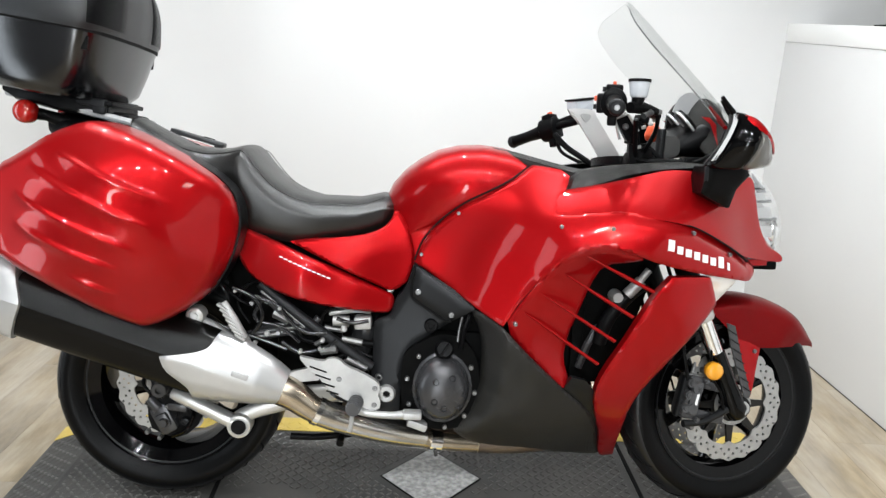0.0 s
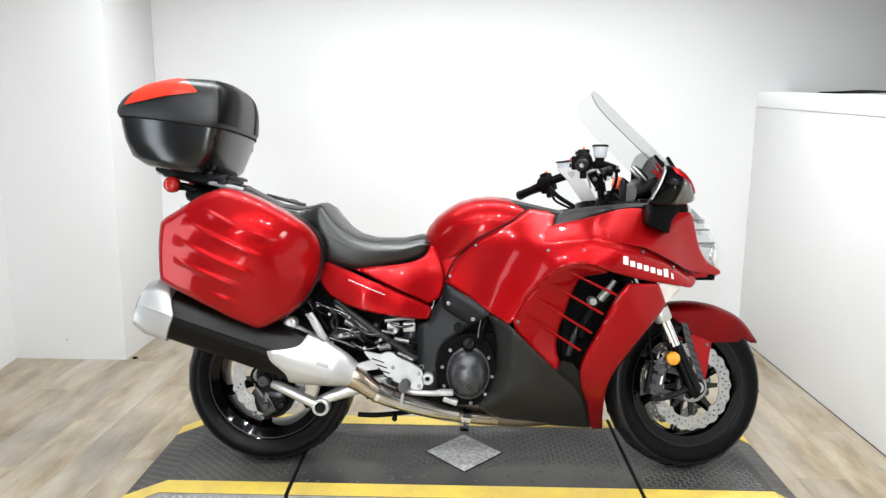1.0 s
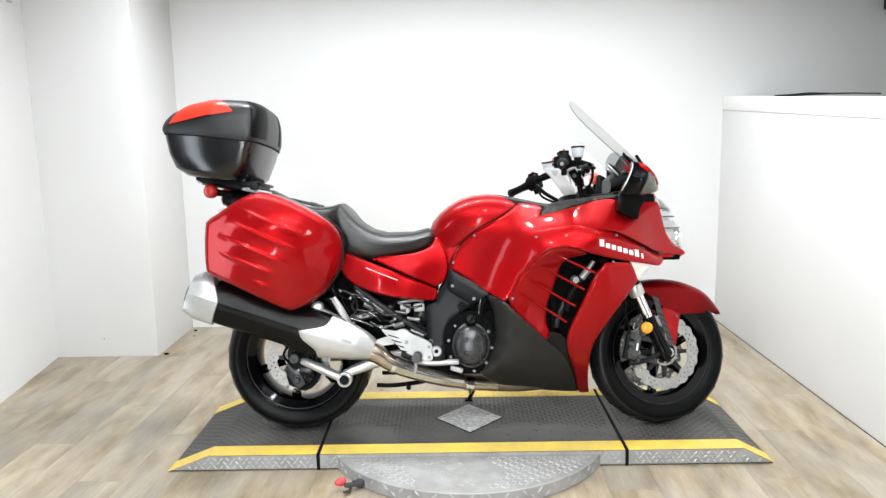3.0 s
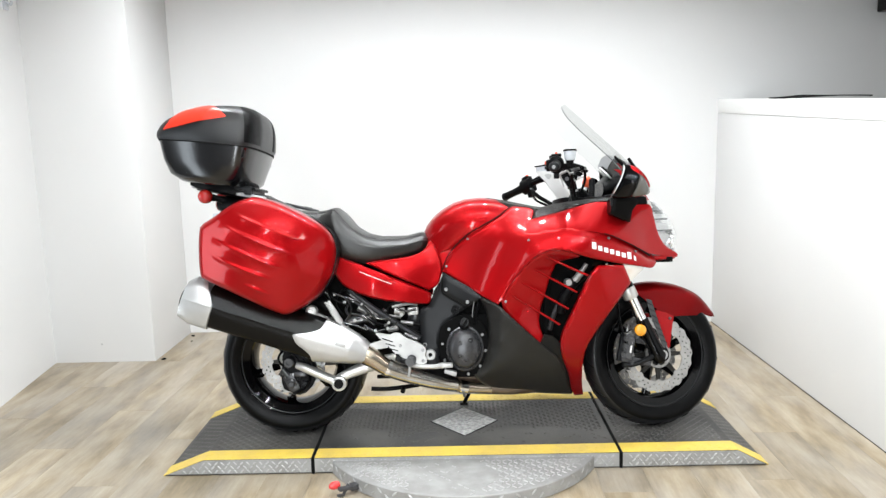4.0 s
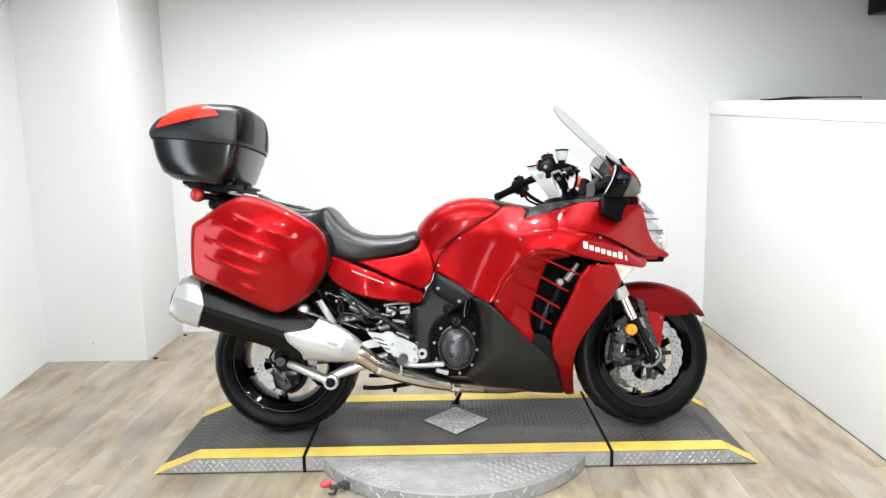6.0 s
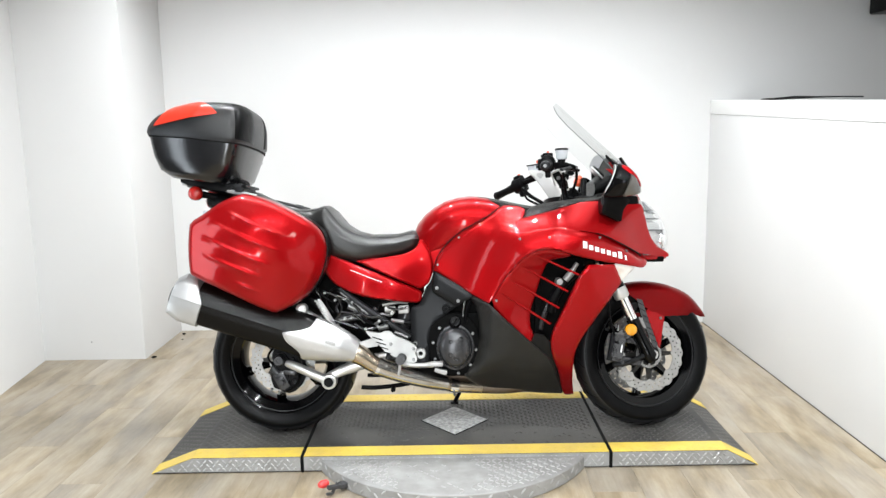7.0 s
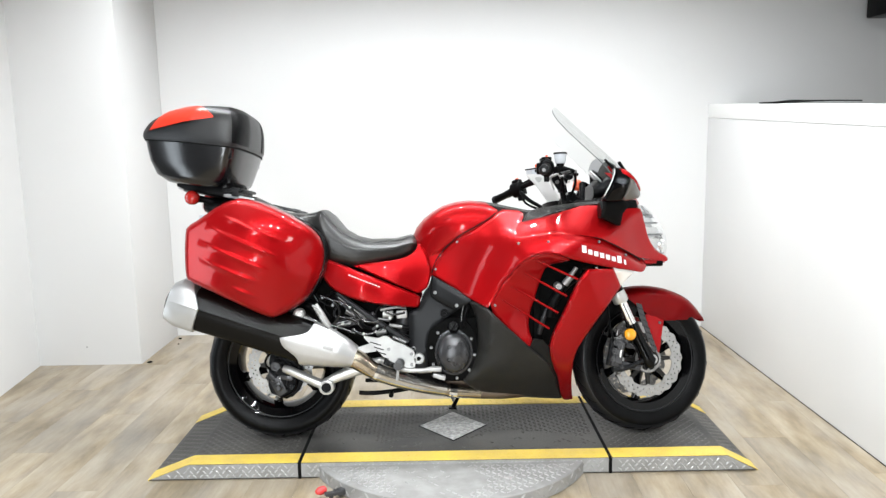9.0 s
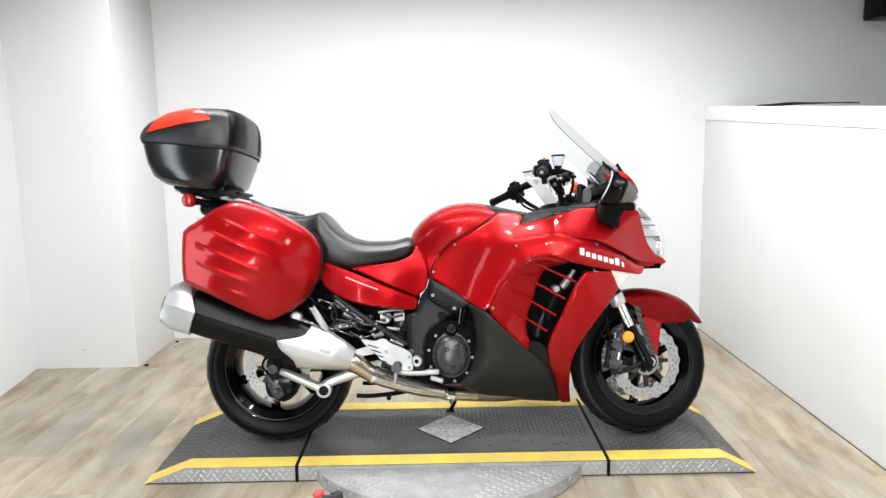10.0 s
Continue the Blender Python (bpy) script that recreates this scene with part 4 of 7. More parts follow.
# ---- fuel tank
tank_rings = []
for x, top, w, knee, bot in ((-0.205, 0.822, 0.055, 0.10, 0.70), (-0.192, 0.852, 0.090, 0.115, 0.68), (-0.160, 0.890, 0.118, 0.125, 0.66), (-0.122, 0.920, 0.142, 0.132, 0.655), (-0.078, 0.945, 0.160, 0.135, 0.655),
                             (-0.027, 0.959, 0.172, 0.140, 0.66), (0.033, 0.964, 0.176, 0.145, 0.67), (0.094, 0.958, 0.170, 0.150, 0.69), (0.164, 0.936, 0.155, 0.15, 0.72), (0.25, 0.905, 0.14, 0.14, 0.74)):
    top += 0.004
    half = spline([(0, 0, top), (0.45 * w, 0, top - 0.006), (0.78 * w, 0, top - 0.026), (0.97 * w, 0, top - 0.070), (w, 0, top - 0.115), (0.5 * w + 0.5 * knee, 0, top - 0.17), (knee, 0, (top + bot) / 2 - 0.05), (knee * 0.97, 0, bot)], 4)
    ringp = [Vector((x, -h.x, h.z)) for h in half] + [Vector((x, h.x, h.z)) for h in reversed(half[1:])]
    tank_rings.append(ringp)
tank = part("fuel_tank", loft(tank_rings), M_RED, bike, "candy red fuel tank with knee recesses", 50)

# ---- half-widths of the bodywork over the side view
W_FAIR = Width([(-0.127, 0.668, 0.158), (-0.068, 0.77, 0.164), (-0.013, 0.815, 0.174), (0.041, 0.845, 0.181), (0.096, 0.876, 0.178), (0.16, 0.92, 0.152), (-0.02, 0.61, 0.185), (0.03, 0.57, 0.225),
                (0.088, 0.545, 0.29), (0.0, 0.70, 0.18), (0.07, 0.64, 0.235), (0.08, 0.74, 0.215), (0.13, 0.80, 0.235), (0.163, 0.663, 0.322), (0.211, 0.717, 0.345), (0.261, 0.745, 0.362), (0.312, 0.75, 0.372),
                (0.43, 0.77, 0.378), (0.43, 0.715, 0.365), (0.539, 0.692, 0.325), (0.62, 0.712, 0.278), (0.66, 0.70, 0.25), (0.2, 0.81, 0.292), (0.339, 0.83, 0.345), (0.508, 0.81, 0.325), (0.589, 0.775, 0.285), (0.685, 0.728, 0.215),
                (0.212, 0.868, 0.232), (0.343, 0.897, 0.262), (0.46, 0.929, 0.252), (0.527, 0.928, 0.242), (0.609, 0.913, 0.215), (0.700, 0.890, 0.170), (0.715, 0.79, 0.178), (0.80, 0.70, 0.135), (0.62, 0.85, 0.240), (0.68, 0.81, 0.200)])
W_RECESS = Width([(0.088, 0.545, 0.285), (0.121, 0.602, 0.300), (0.163, 0.663, 0.312), (0.211, 0.717, 0.328), (0.261, 0.745, 0.345), (0.312, 0.75, 0.352), (0.39, 0.73, 0.345), (0.307, 0.70, 0.305), (0.288, 0.594, 0.262), (0.25, 0.517, 0.250), (0.244, 0.447, 0.244), (0.26, 0.40, 0.250), (0.242, 0.386, 0.258), (0.16, 0.465, 0.272), (0.2, 0.6, 0.280)])
W_BLADE = Width([(0.455, 0.682, 0.352), (0.563, 0.684, 0.312), (0.600, 0.612, 0.275), (0.50, 0.60, 0.330), (0.525, 0.520, 0.298), (0.455, 0.414, 0.268), (0.421, 0.332, 0.236), (0.424, 0.230, 0.155), (0.447, 0.131, 0.035), (0.410, 0.130, 0.045), (0.391, 0.166, 0.085), (0.372, 0.240, 0.160), (0.340, 0.324, 0.228), (0.328, 0.412, 0.278), (0.367, 0.505, 0.310), (0.425, 0.64, 0.345), (0.41, 0.47, 0.300)])
W_COWL = Width([(0.013, 0.567, 0.215), (0.043, 0.506, 0.205), (0.049, 0.394, 0.206), (0.027, 0.308, 0.200), (-0.019, 0.256, 0.192), (0.082, 0.500, 0.280), (0.092, 0.400, 0.276), (0.076, 0.320, 0.246), (0.035, 0.262, 0.212), (0.094, 0.529, 0.292), (0.258, 0.373, 0.258), (0.11, 0.40, 0.278), (0.18, 0.32, 0.250), (0.08, 0.30, 0.242), (0.02, 0.215, 0.165), (0.06, 0.188, 0.13), (0.15, 0.166, 0.10), (0.25, 0.150, 0.075), (0.40, 0.137, 0.052), (0.372, 0.217, 0.130), (0.337, 0.315, 0.212), (0.2, 0.24, 0.180), (0.1, 0.24, 0.190), (0.29, 0.26, 0.185)])
W_TAIL = Width([(-0.57, 0.73, 0.185), (-0.477, 0.715, 0.195), (-0.42, 0.69, 0.198), (-0.31, 0.646, 0.190), (-0.186, 0.593, 0.172), (-0.175, 0.568, 0.170), (-0.184, 0.539, 0.172), (-0.391, 0.562, 0.205), (-0.53, 0.62, 0.195), (-0.40, 0.63, 0.212), (-0.27, 0.59, 0.195)])
W_SIDE = Width([(-0.432, 0.715, 0.178), (-0.316, 0.725, 0.176), (-0.2, 0.75, 0.148), (-0.18, 0.79, 0.125), (-0.154, 0.664, 0.160), (-0.148, 0.62, 0.166), (-0.18, 0.592, 0.172), (-0.25, 0.62, 0.188), (-0.34, 0.665, 0.192), (-0.25, 0.68, 0.184), (-0.13, 0.72, 0.148)])

OUT_SIDE = [(-0.128, 0.668), (-0.128, 0.668), (-0.109, 0.718), (-0.068, 0.770), (-0.013, 0.815), (0.041, 0.845), (0.096, 0.876), (0.150, 0.918), (0.160, 0.924), (0.240, 0.912), (0.228, 0.872), (0.205, 0.838), (0.202, 0.812), (0.263, 0.826), (0.339, 0.832), (0.429, 0.824), (0.508, 0.811), (0.589, 0.777),
            (0.650, 0.748), (0.690, 0.731), (0.714, 0.712), (0.722, 0.692), (0.711, 0.674), (0.692, 0.664), (0.650, 0.673), (0.600, 0.682), (0.539, 0.692), (0.426, 0.716), (0.365, 0.737), (0.312, 0.750), (0.261, 0.745), (0.211, 0.717), (0.163, 0.663), (0.121, 0.602), (0.090, 0.545), (0.084, 0.541), (0.030, 0.568), (0.020, 0.574)]
OUT_UPPER = [(0.176, 0.800), (0.176, 0.800), (0.263, 0.818), (0.339, 0.824), (0.429, 0.816), (0.508, 0.802), (0.589, 0.768), (0.650, 0.738), (0.690, 0.722), (0.760, 0.710), (0.814, 0.702), (0.827, 0.704), (0.831, 0.712), (0.822, 0.723), (0.792, 0.737), (0.756, 0.768), (0.737, 0.805), (0.727, 0.848), (0.720, 0.885), (0.712, 0.918), (0.690, 0.918), (0.612, 0.914), (0.530, 0.928), (0.460, 0.928), (0.400, 0.912), (0.343, 0.896), (0.213, 0.866), (0.178, 0.862)]
OUT_RECESS = [(0.088, 0.541), (0.123, 0.600), (0.165, 0.661), (0.213, 0.714), (0.263, 0.742), (0.314, 0.748), (0.365, 0.736), (0.400, 0.722), (0.374, 0.714), (0.312, 0.702), (0.290, 0.650), (0.270, 0.575), (0.250, 0.517), (0.244, 0.455), (0.262, 0.405), (0.256, 0.388), (0.240, 0.386), (0.160, 0.463)]
OUT_BLADE = [(0.458, 0.683), (0.462, 0.686), (0.563, 0.684), (0.567, 0.682), (0.600, 0.616), (0.599, 0.610), (0.525, 0.520), (0.490, 0.468), (0.455, 0.414), (0.432, 0.372), (0.421, 0.332), (0.420, 0.285), (0.424, 0.230), (0.436, 0.175), (0.448, 0.133), (0.446, 0.129), (0.410, 0.129), (0.402, 0.145), (0.391, 0.166), (0.372, 0.240), (0.350, 0.290), (0.336, 0.324), (0.326, 0.370), (0.328, 0.412), (0.345, 0.460), (0.367, 0.505), (0.398, 0.580), (0.425, 0.640)]
OUT_COWL = [(0.013, 0.567), (0.043, 0.506), (0.050, 0.450), (0.049, 0.394), (0.040, 0.345), (0.027, 0.308), (0.005, 0.275), (-0.019, 0.254), (0.020, 0.212), (0.060, 0.186), (0.150, 0.164), (0.250, 0.149), (0.330, 0.141), (0.398, 0.136), (0.402, 0.140), (0.390, 0.170), (0.372, 0.217), (0.352, 0.272), (0.332, 0.310), (0.300, 0.340), (0.258, 0.375), (0.180, 0.448), (0.096, 0.529), (0.086, 0.538), (0.050, 0.556)]
OUT_TAIL = [(-0.569, 0.745), (-0.569, 0.745), (-0.477, 0.713), (-0.422, 0.688), (-0.311, 0.643), (-0.190, 0.590), (-0.176, 0.580), (-0.175, 0.560), (-0.184, 0.539), (-0.200, 0.537), (-0.253, 0.543), (-0.391, 0.562), (-0.474, 0.591), (-0.529, 0.623), (-0.557, 0.664), (-0.571, 0.711)]
OUT_COVER = [(-0.436, 0.708), (-0.436, 0.708), (-0.390, 0.718), (-0.316, 0.722), (-0.235, 0.735), (-0.195, 0.760), (-0.180, 0.800), (-0.150, 0.76), (-0.132, 0.700), (-0.130, 0.668), (-0.142, 0.622), (-0.158, 0.606), (-0.180, 0.594), (-0.190, 0.596), (-0.243, 0.620), (-0.342, 0.664)]
EDGE_X0, EDGE_Z0 = (0.263, 0.339, 0.429, 0.508, 0.589, 0.650, 0.690), (0.818, 0.824, 0.816, 0.802, 0.768, 0.738, 0.715)


def groove(V):
    """The side panel turns inwards just below the upper panel's edge."""
    dz = V[:, 1] - np.interp(V[:, 0], EDGE_X0, EDGE_Z0) + 0.003
    return -0.020 * np.exp(-(dz / 0.015) ** 2) * np.clip((V[:, 0] - 0.33) / 0.22, 0, 1)

COWL_EDGE = np.array([(0.096, 0.545), (0.094, 0.47), (0.091, 0.40), (0.076, 0.325), (0.050, 0.282), (0.015, 0.246)])


def cowl_edge(V):
    """A hard fold runs down the cowl where its rear face turns in towards the engine."""
    best = np.full(len(V), 1e9)
    for a, b in zip(COWL_EDGE, COWL_EDGE[1:]):
        ab = b - a
        t = np.clip(((V - a) @ ab) / (ab @ ab), 0, 1)
        best = np.minimum(best, np.hypot(*(V - a - t[:, None] * ab).T))
    return 0.011 * np.exp(-best / 0.022)


for s in (-1, 1):
    sf = part("side_fairing", shell(OUT_SIDE, W_FAIR, 0.022, 0.006, 0.008, s, 1, relief=groove), M_RED, bike, "candy red flared side fairing")
    part("upper_fairing", shell(OUT_UPPER, lambda V: W_FAIR(V) - 0.0006 - 0.0045 * np.clip((V[:, 0] - 0.23) / 0.12, 0, 1), 0.012, 0.001, 0.013, s, 1), M_RED, bike, "candy red upper fairing beside the screen")
    rec = part("vent_surround", shell(OUT_RECESS, W_RECESS, 0.014, 0.005, 0.009, s, 1), M_RED, bike, "candy red recessed panel round the side vent")
    part("front_blade", shell(OUT_BLADE, W_BLADE, 0.030, 0.006, 0.009, s, 1), M_RED, bike, "candy red lower front fairing blade")
    part("lower_cowl", shell(OUT_COWL, W_COWL, 0.030, 0.010, 0.008, s, 1, relief=cowl_edge), M_COWL, bike, "rough dark grey plastic lower cowl")
    tp = part("tail_panel", shell(OUT_TAIL, W_TAIL, 0.012, 0.008, 0.007, s, 1), M_RED, bike, "candy red tail side panel")
    part("side_cover", shell(OUT_COVER, W_SIDE, 0.012, 0.007, 0.007, s, 1), M_RED, bike, "candy red side cover under the seat")
    # vent slats
    for (x0, z0), (x1, z1) in (((0.268, 0.722), (0.424, 0.648)), ((0.222, 0.676), (0.384, 0.584)), ((0.176, 0.624), (0.352, 0.520)), ((0.136, 0.578), (0.320, 0.458))):
        a, b = Vector((x0, s * (W_RECESS([(x0, z0)])[0] + 0.001), z0)), Vector((x1, s * (W_BLADE([(x1, z1)])[0] - 0.014), z1))
        mid = (a + b) / 2 + Vector((0, s * 0.004, 0))
        part("vent_slat", tube([a, mid, b], [0.002, 0.0055, 0.0058], 10, 6, True, 0.62), M_RED, rec, "thin red vent slat")
    # throat darkened to hold the vent's inner shade, and radiator fins behind the vent
    throat = part("vent_throat", shell([(0.23, 0.735), (0.47, 0.70), (0.42, 0.50), (0.35, 0.38), (0.23, 0.37)], Width([(0.23, 0.73, 0.20), (0.47, 0.70, 0.21), (0.35, 0.38, 0.17), (0.23, 0.37, 0.18)]), 0.01, 0.004, 0.04, s, 0), M_DARK, bike, "black ducting behind the vent, darkened for the shade inside")
    part("radiator_hose", tube([(0.33, s * 0.235, 0.50), (0.345, s * 0.245, 0.56), (0.385, s * 0.245, 0.615), (0.43, s * 0.23, 0.65)], 0.018, 12), M_BLACK, throat)
    part("hose_fitting", join(tube([(0.385, s * 0.255, 0.625), (0.415, s * 0.262, 0.662)], 0.014, 12), tube([(0.408, s * 0.262, 0.655), (0.430, s * 0.268, 0.690)], 0.009, 10), lathe([(0, s * 0.02), (0.012, s * 0.02), (0.016, 0), (0.016, -s * 0.02)], 14, (0.362, s * 0.245, 0.618))), M_ALLOY, throat, "bright metal hose fitting")
    part("duct_strut", tube([(0.29, s * 0.212, 0.43), (0.305, s * 0.225, 0.49), (0.33, s * 0.225, 0.54)], 0.010, 8), M_ENGINE, throat)
    part("lower_bracket", shell([(0.262, 0.42), (0.300, 0.410), (0.335, 0.37), (0.350, 0.31), (0.382, 0.22), (0.408, 0.15), (0.395, 0.142), (0.362, 0.21), (0.325, 0.30), (0.262, 0.365), (0.248, 0.385)], lambda V: W_COWL(V) - 0.010, 0.02, 0.004, 0.02, s, 0), M_FRAME, bike, "dark plastic bracket between cowl and blade")
    # indicator lens
    ind = shell([(0.566, 0.684), (0.605, 0.683), (0.660, 0.670), (0.655, 0.660), (0.602, 0.616)], Width([(0.566, 0.684, 0.300), (0.66, 0.668, 0.235), (0.602, 0.616, 0.262)]), 0.02, 0.005, 0.010, s, 0)
    il = part("indicator", ind, M_FROST, bike, "clear wedge-shaped turn indicator")
    part("bulb", lathe([(0, -0.012), (0.009, -0.009), (0.011, 0), (0.009, 0.010), (0, 0.012)], 12, (0.602, s * 0.244, 0.656)), M_AMBER, il, "amber bulb")
    seam = [(-0.126, 0.672), (-0.108, 0.722), (-0.066, 0.775), (-0.011, 0.820), (0.043, 0.850), (0.098, 0.881), (0.146, 0.918)]
    # thin black tube draws the shadow in the crease below the upper panel
    part("panel_crease_shade", tube([(x0, s * (W_FAIR([(x0, z0)])[0] - 0.006), z0 - 0.001) for x0, z0 in zip(EDGE_X0[2:], EDGE_Z0[2:])], [0.0008, 0.0018, 0.0024, 0.0030, 0.0042], 8), M_GAP, sf, "black line drawn for the shade under the upper panel")
    part("panel_seam", tube([(x0 - 0.002, s * (W_FAIR([(x0, z0)])[0] - 0.0025), z0 + 0.001) for x0, z0 in seam], 0.0022, 6), M_GAP, sf, "dark seam against the tank")
    # white lettering drawn as plain bars along the fairing flank
    for i in range(8):
        u = i / 7
        x0, z0 = 0.442 + 0.172 * u, 0.764 - 0.050 * u
        hgt = 0.026 if i in (0, 6) else 0.018
        e = 0.0082 if i < 7 else 0.0038
        P = [(x0 - e, z0 - 0.0135), (x0 + e + 0.0005, z0 - 0.0165), (x0 + e - 0.0005, z0 + hgt - 0.0165), (x0 - e - 0.001, z0 + hgt - 0.0135)]
        part("lettering_bar", shell(P, lambda V: W_FAIR(V) + 0.0035, 0.003, 0.0006, 0.02, s, 0), M_WHITEMARK, sf)
    for i in range(11):
        u = i / 10
        x0, z0 = -0.452 + 0.115 * u, 0.672 - 0.047 * u
        P = [(x0 - 0.0044, z0 + 0.0004), (x0 + 0.0040, z0 - 0.0014), (x0 + 0.0050, z0 + 0.0010), (x0 - 0.0034, z0 + 0.0028)]
        part("lettering_bar", shell(P, lambda V: W_TAIL(V) + 0.0012, 0.002, 0.0004, 0.02, s, 0), M_WHITEMARK, tp)
    # fairing screws
    for x0, z0 in ((-0.025, 0.796), (-0.112, 0.688), (0.113, 0.553), (0.205, 0.787), (0.312, 0.792), (0.505, 0.788), (0.62, 0.735)):
        part("fairing_screw", bolt(x0, s * (W_FAIR([(x0, z0)])[0] + 0.0005), z0, 0.005, 0.003, s), M_BOLT, sf)

# ---- nose, lamp and underside of the nose
NOSE = ((0.700, 0.826), (0.72, 0.834), (0.76, 0.841), (0.80, 0.838), (0.84, 0.824), (0.88, 0.799), (0.905, 0.777), (0.93, 0.748))
nose_rings = []
for z, xf in NOSE:
    back = 0.694 if z < 0.9 else 0.68
    hw = 0.165
    nose_rings.append([Vector((xf - (xf - back) * abs(v) ** 4.5, hw * v * (1.0 if z < 0.9 else 0.92), z)) for v in np.linspace(-1, 1, 25)])
bm = loft(nose_rings, cap=False, closed=False)
lens = part("headlamp", bm, M_LENS, bike, "wide clear headlamp lens with chrome reflectors", 60)
housing = []
for k in range(15):
    z = 0.704 + 0.0155 * k
    for dz, deep in ((0.0, 0.020 if k % 3 else 0.040), (0.0135, 0.022 if k % 3 else 0.042)):
        xf = float(np.interp(z + dz, [q[0] for q in NOSE], [q[1] for q in NOSE])) - deep
        housing.append([Vector((xf - (xf - 0.70) * abs(v) ** 4.5, 0.150 * v, z + dz)) for v in np.linspace(-1, 1, 25)])
part("lamp_housing", loft(housing, cap=False, closed=False), M_SHROUD, lens, "pale silver stepped lamp interior", 30)
part("lamp_visor", loft([[Vector((xf - 0.010 - (xf - 0.70) * abs(v) ** 4.5, 0.150 * v, z)) for v in np.linspace(-1, 1, 25)] for z, xf in NOSE[-3:]], cap=False, closed=False), M_CALIPER, lens, "dark grey visor at the top of the lamp", 60)
for s in (-1, 1):
    part("reflector", moved(lathe([(0.0, -0.03), (0.02, -0.026), (0.036, -0.012), (0.042, 0.004), (0.044, 0.004), (0.044, -0.004)], 28), Matrix.Translation((0.796, s * 0.066, 0.775)) @ pose(0, 0, 0, 0, 0, -90 - s * 18)), M_CHROME, lens, "round chrome reflector")
    for z in (0.735, 0.812, 0.858, 0.890):
        xe = float(np.interp(z, [q[0] for q in NOSE], [q[1] for q in NOSE])) - 0.012
        way = [Vector((xe - (xe - 0.70) * abs(v) ** 4.5, s * 0.155 * v, z)) for v in (0.97, 0.88, 0.72, 0.5, 0.25)]
        part("lamp_slat", tube(way, [0.002, 0.0035, 0.0035, 0.0035, 0.002], 8, 3), M_FRAME, lens, "dark slat in the lamp")
part("nose_cap", loft([[Vector((p.x + 0.006, p.y * 1.02, p.z + dz)) for p in nose_rings[0]] for dz in (0.012, -0.004)] + [[Vector((p.x - 0.012, p.y, 0.692)) for p in nose_rings[0]]], cap=False, closed=False), M_RED, bike, "candy red nose lip under the lamp", 60)
# a solid black box stands in for the shade of the opening
part("nose_intake_shade", box(0.62, 0.802, -0.140, 0.140, 0.684, 0.706, 0.006), M_DARK, bike, "black box in the intake under the nose, standing for its shade")
cap_rings = [[Vector((xf - 0.10 * abs(v) ** 2.0, hw * v, z)) for v in np.linspace(-1, 1, 17)] for z, xf, hw in ((0.925, 0.752, 0.13), (0.965, 0.728, 0.145), (1.005, 0.708, 0.15), (1.045, 0.690, 0.15), (1.062, 0.668, 0.145))]
part("nose_top", loft(cap_rings, cap=False, closed=False), M_RED, bike, "candy red nose panel under the screen", 60)

# ---- windscreen: a curved clear sheet with a thicker edge
EDGE_X, EDGE_Z = (0.604, 0.557, 0.479, 0.421, 0.378, 0.364, 0.366), (1.035, 1.092, 1.167, 1.223, 1.272, 1.300, 1.322)
MID_X, MID_Z = (0.690, 0.635, 0.549, 0.480, 0.428, 0.402, 0.392), (1.066, 1.120, 1.200, 1.266, 1.316, 1.338, 1.348)


def screen_point(u, v):
    """u from foot to top, v across."""
    k = np.linspace(0, 1, 7)
    half = float(np.interp(u, (0, 0.5, 0.78, 0.9, 1.0), (0.190, 0.180, 0.168, 0.155, 0.120)))
    e = Vector((np.interp(u, k, EDGE_X), 0, np.interp(u, k, EDGE_Z)))
    m = Vector((np.interp(u, k, MID_X), 0, np.interp(u, k, MID_Z)))
    q = m.lerp(e, abs(v) ** 2.2)
    return Vector((q.x, half * v, q.z))


rows_s = [[screen_point(u, v) for v in np.linspace(-1, 1, 21)] for u in np.linspace(0, 1, 17)]
bm = loft(rows_s, cap=False, closed=False)
screen = part("windscreen", bm, M_SCREEN, bike, "clear curved touring windscreen", 60)
rim_pts = [screen_point(u, -1) for u in np.linspace(0.06, 1, 16)] + [screen_point(1, v) for v in np.linspace(-0.85, 0.85, 11)] + [screen_point(u, 1) for u in np.linspace(1, 0.06, 16)]
part("screen_edge", tube(rim_pts, [0.0016] * 14 + [0.0009, 0.0004] + [0.0002] * 27, 6, 2), M_EDGE, screen, "polished grey edge of the screen")
part("screen_mount", join(block((0.02, 0.20, 0.10), pose(0.665, 0, 1.03, 0, -45, 0), 0.006), tube([(0.70, -0.09, 1.02), (0.64, -0.09, 1.11)], 0.007, 8), tube([(0.70, 0.09, 1.02), (0.64, 0.09, 1.11)], 0.007, 8)), M_BLACK, bike, "black screen mount")

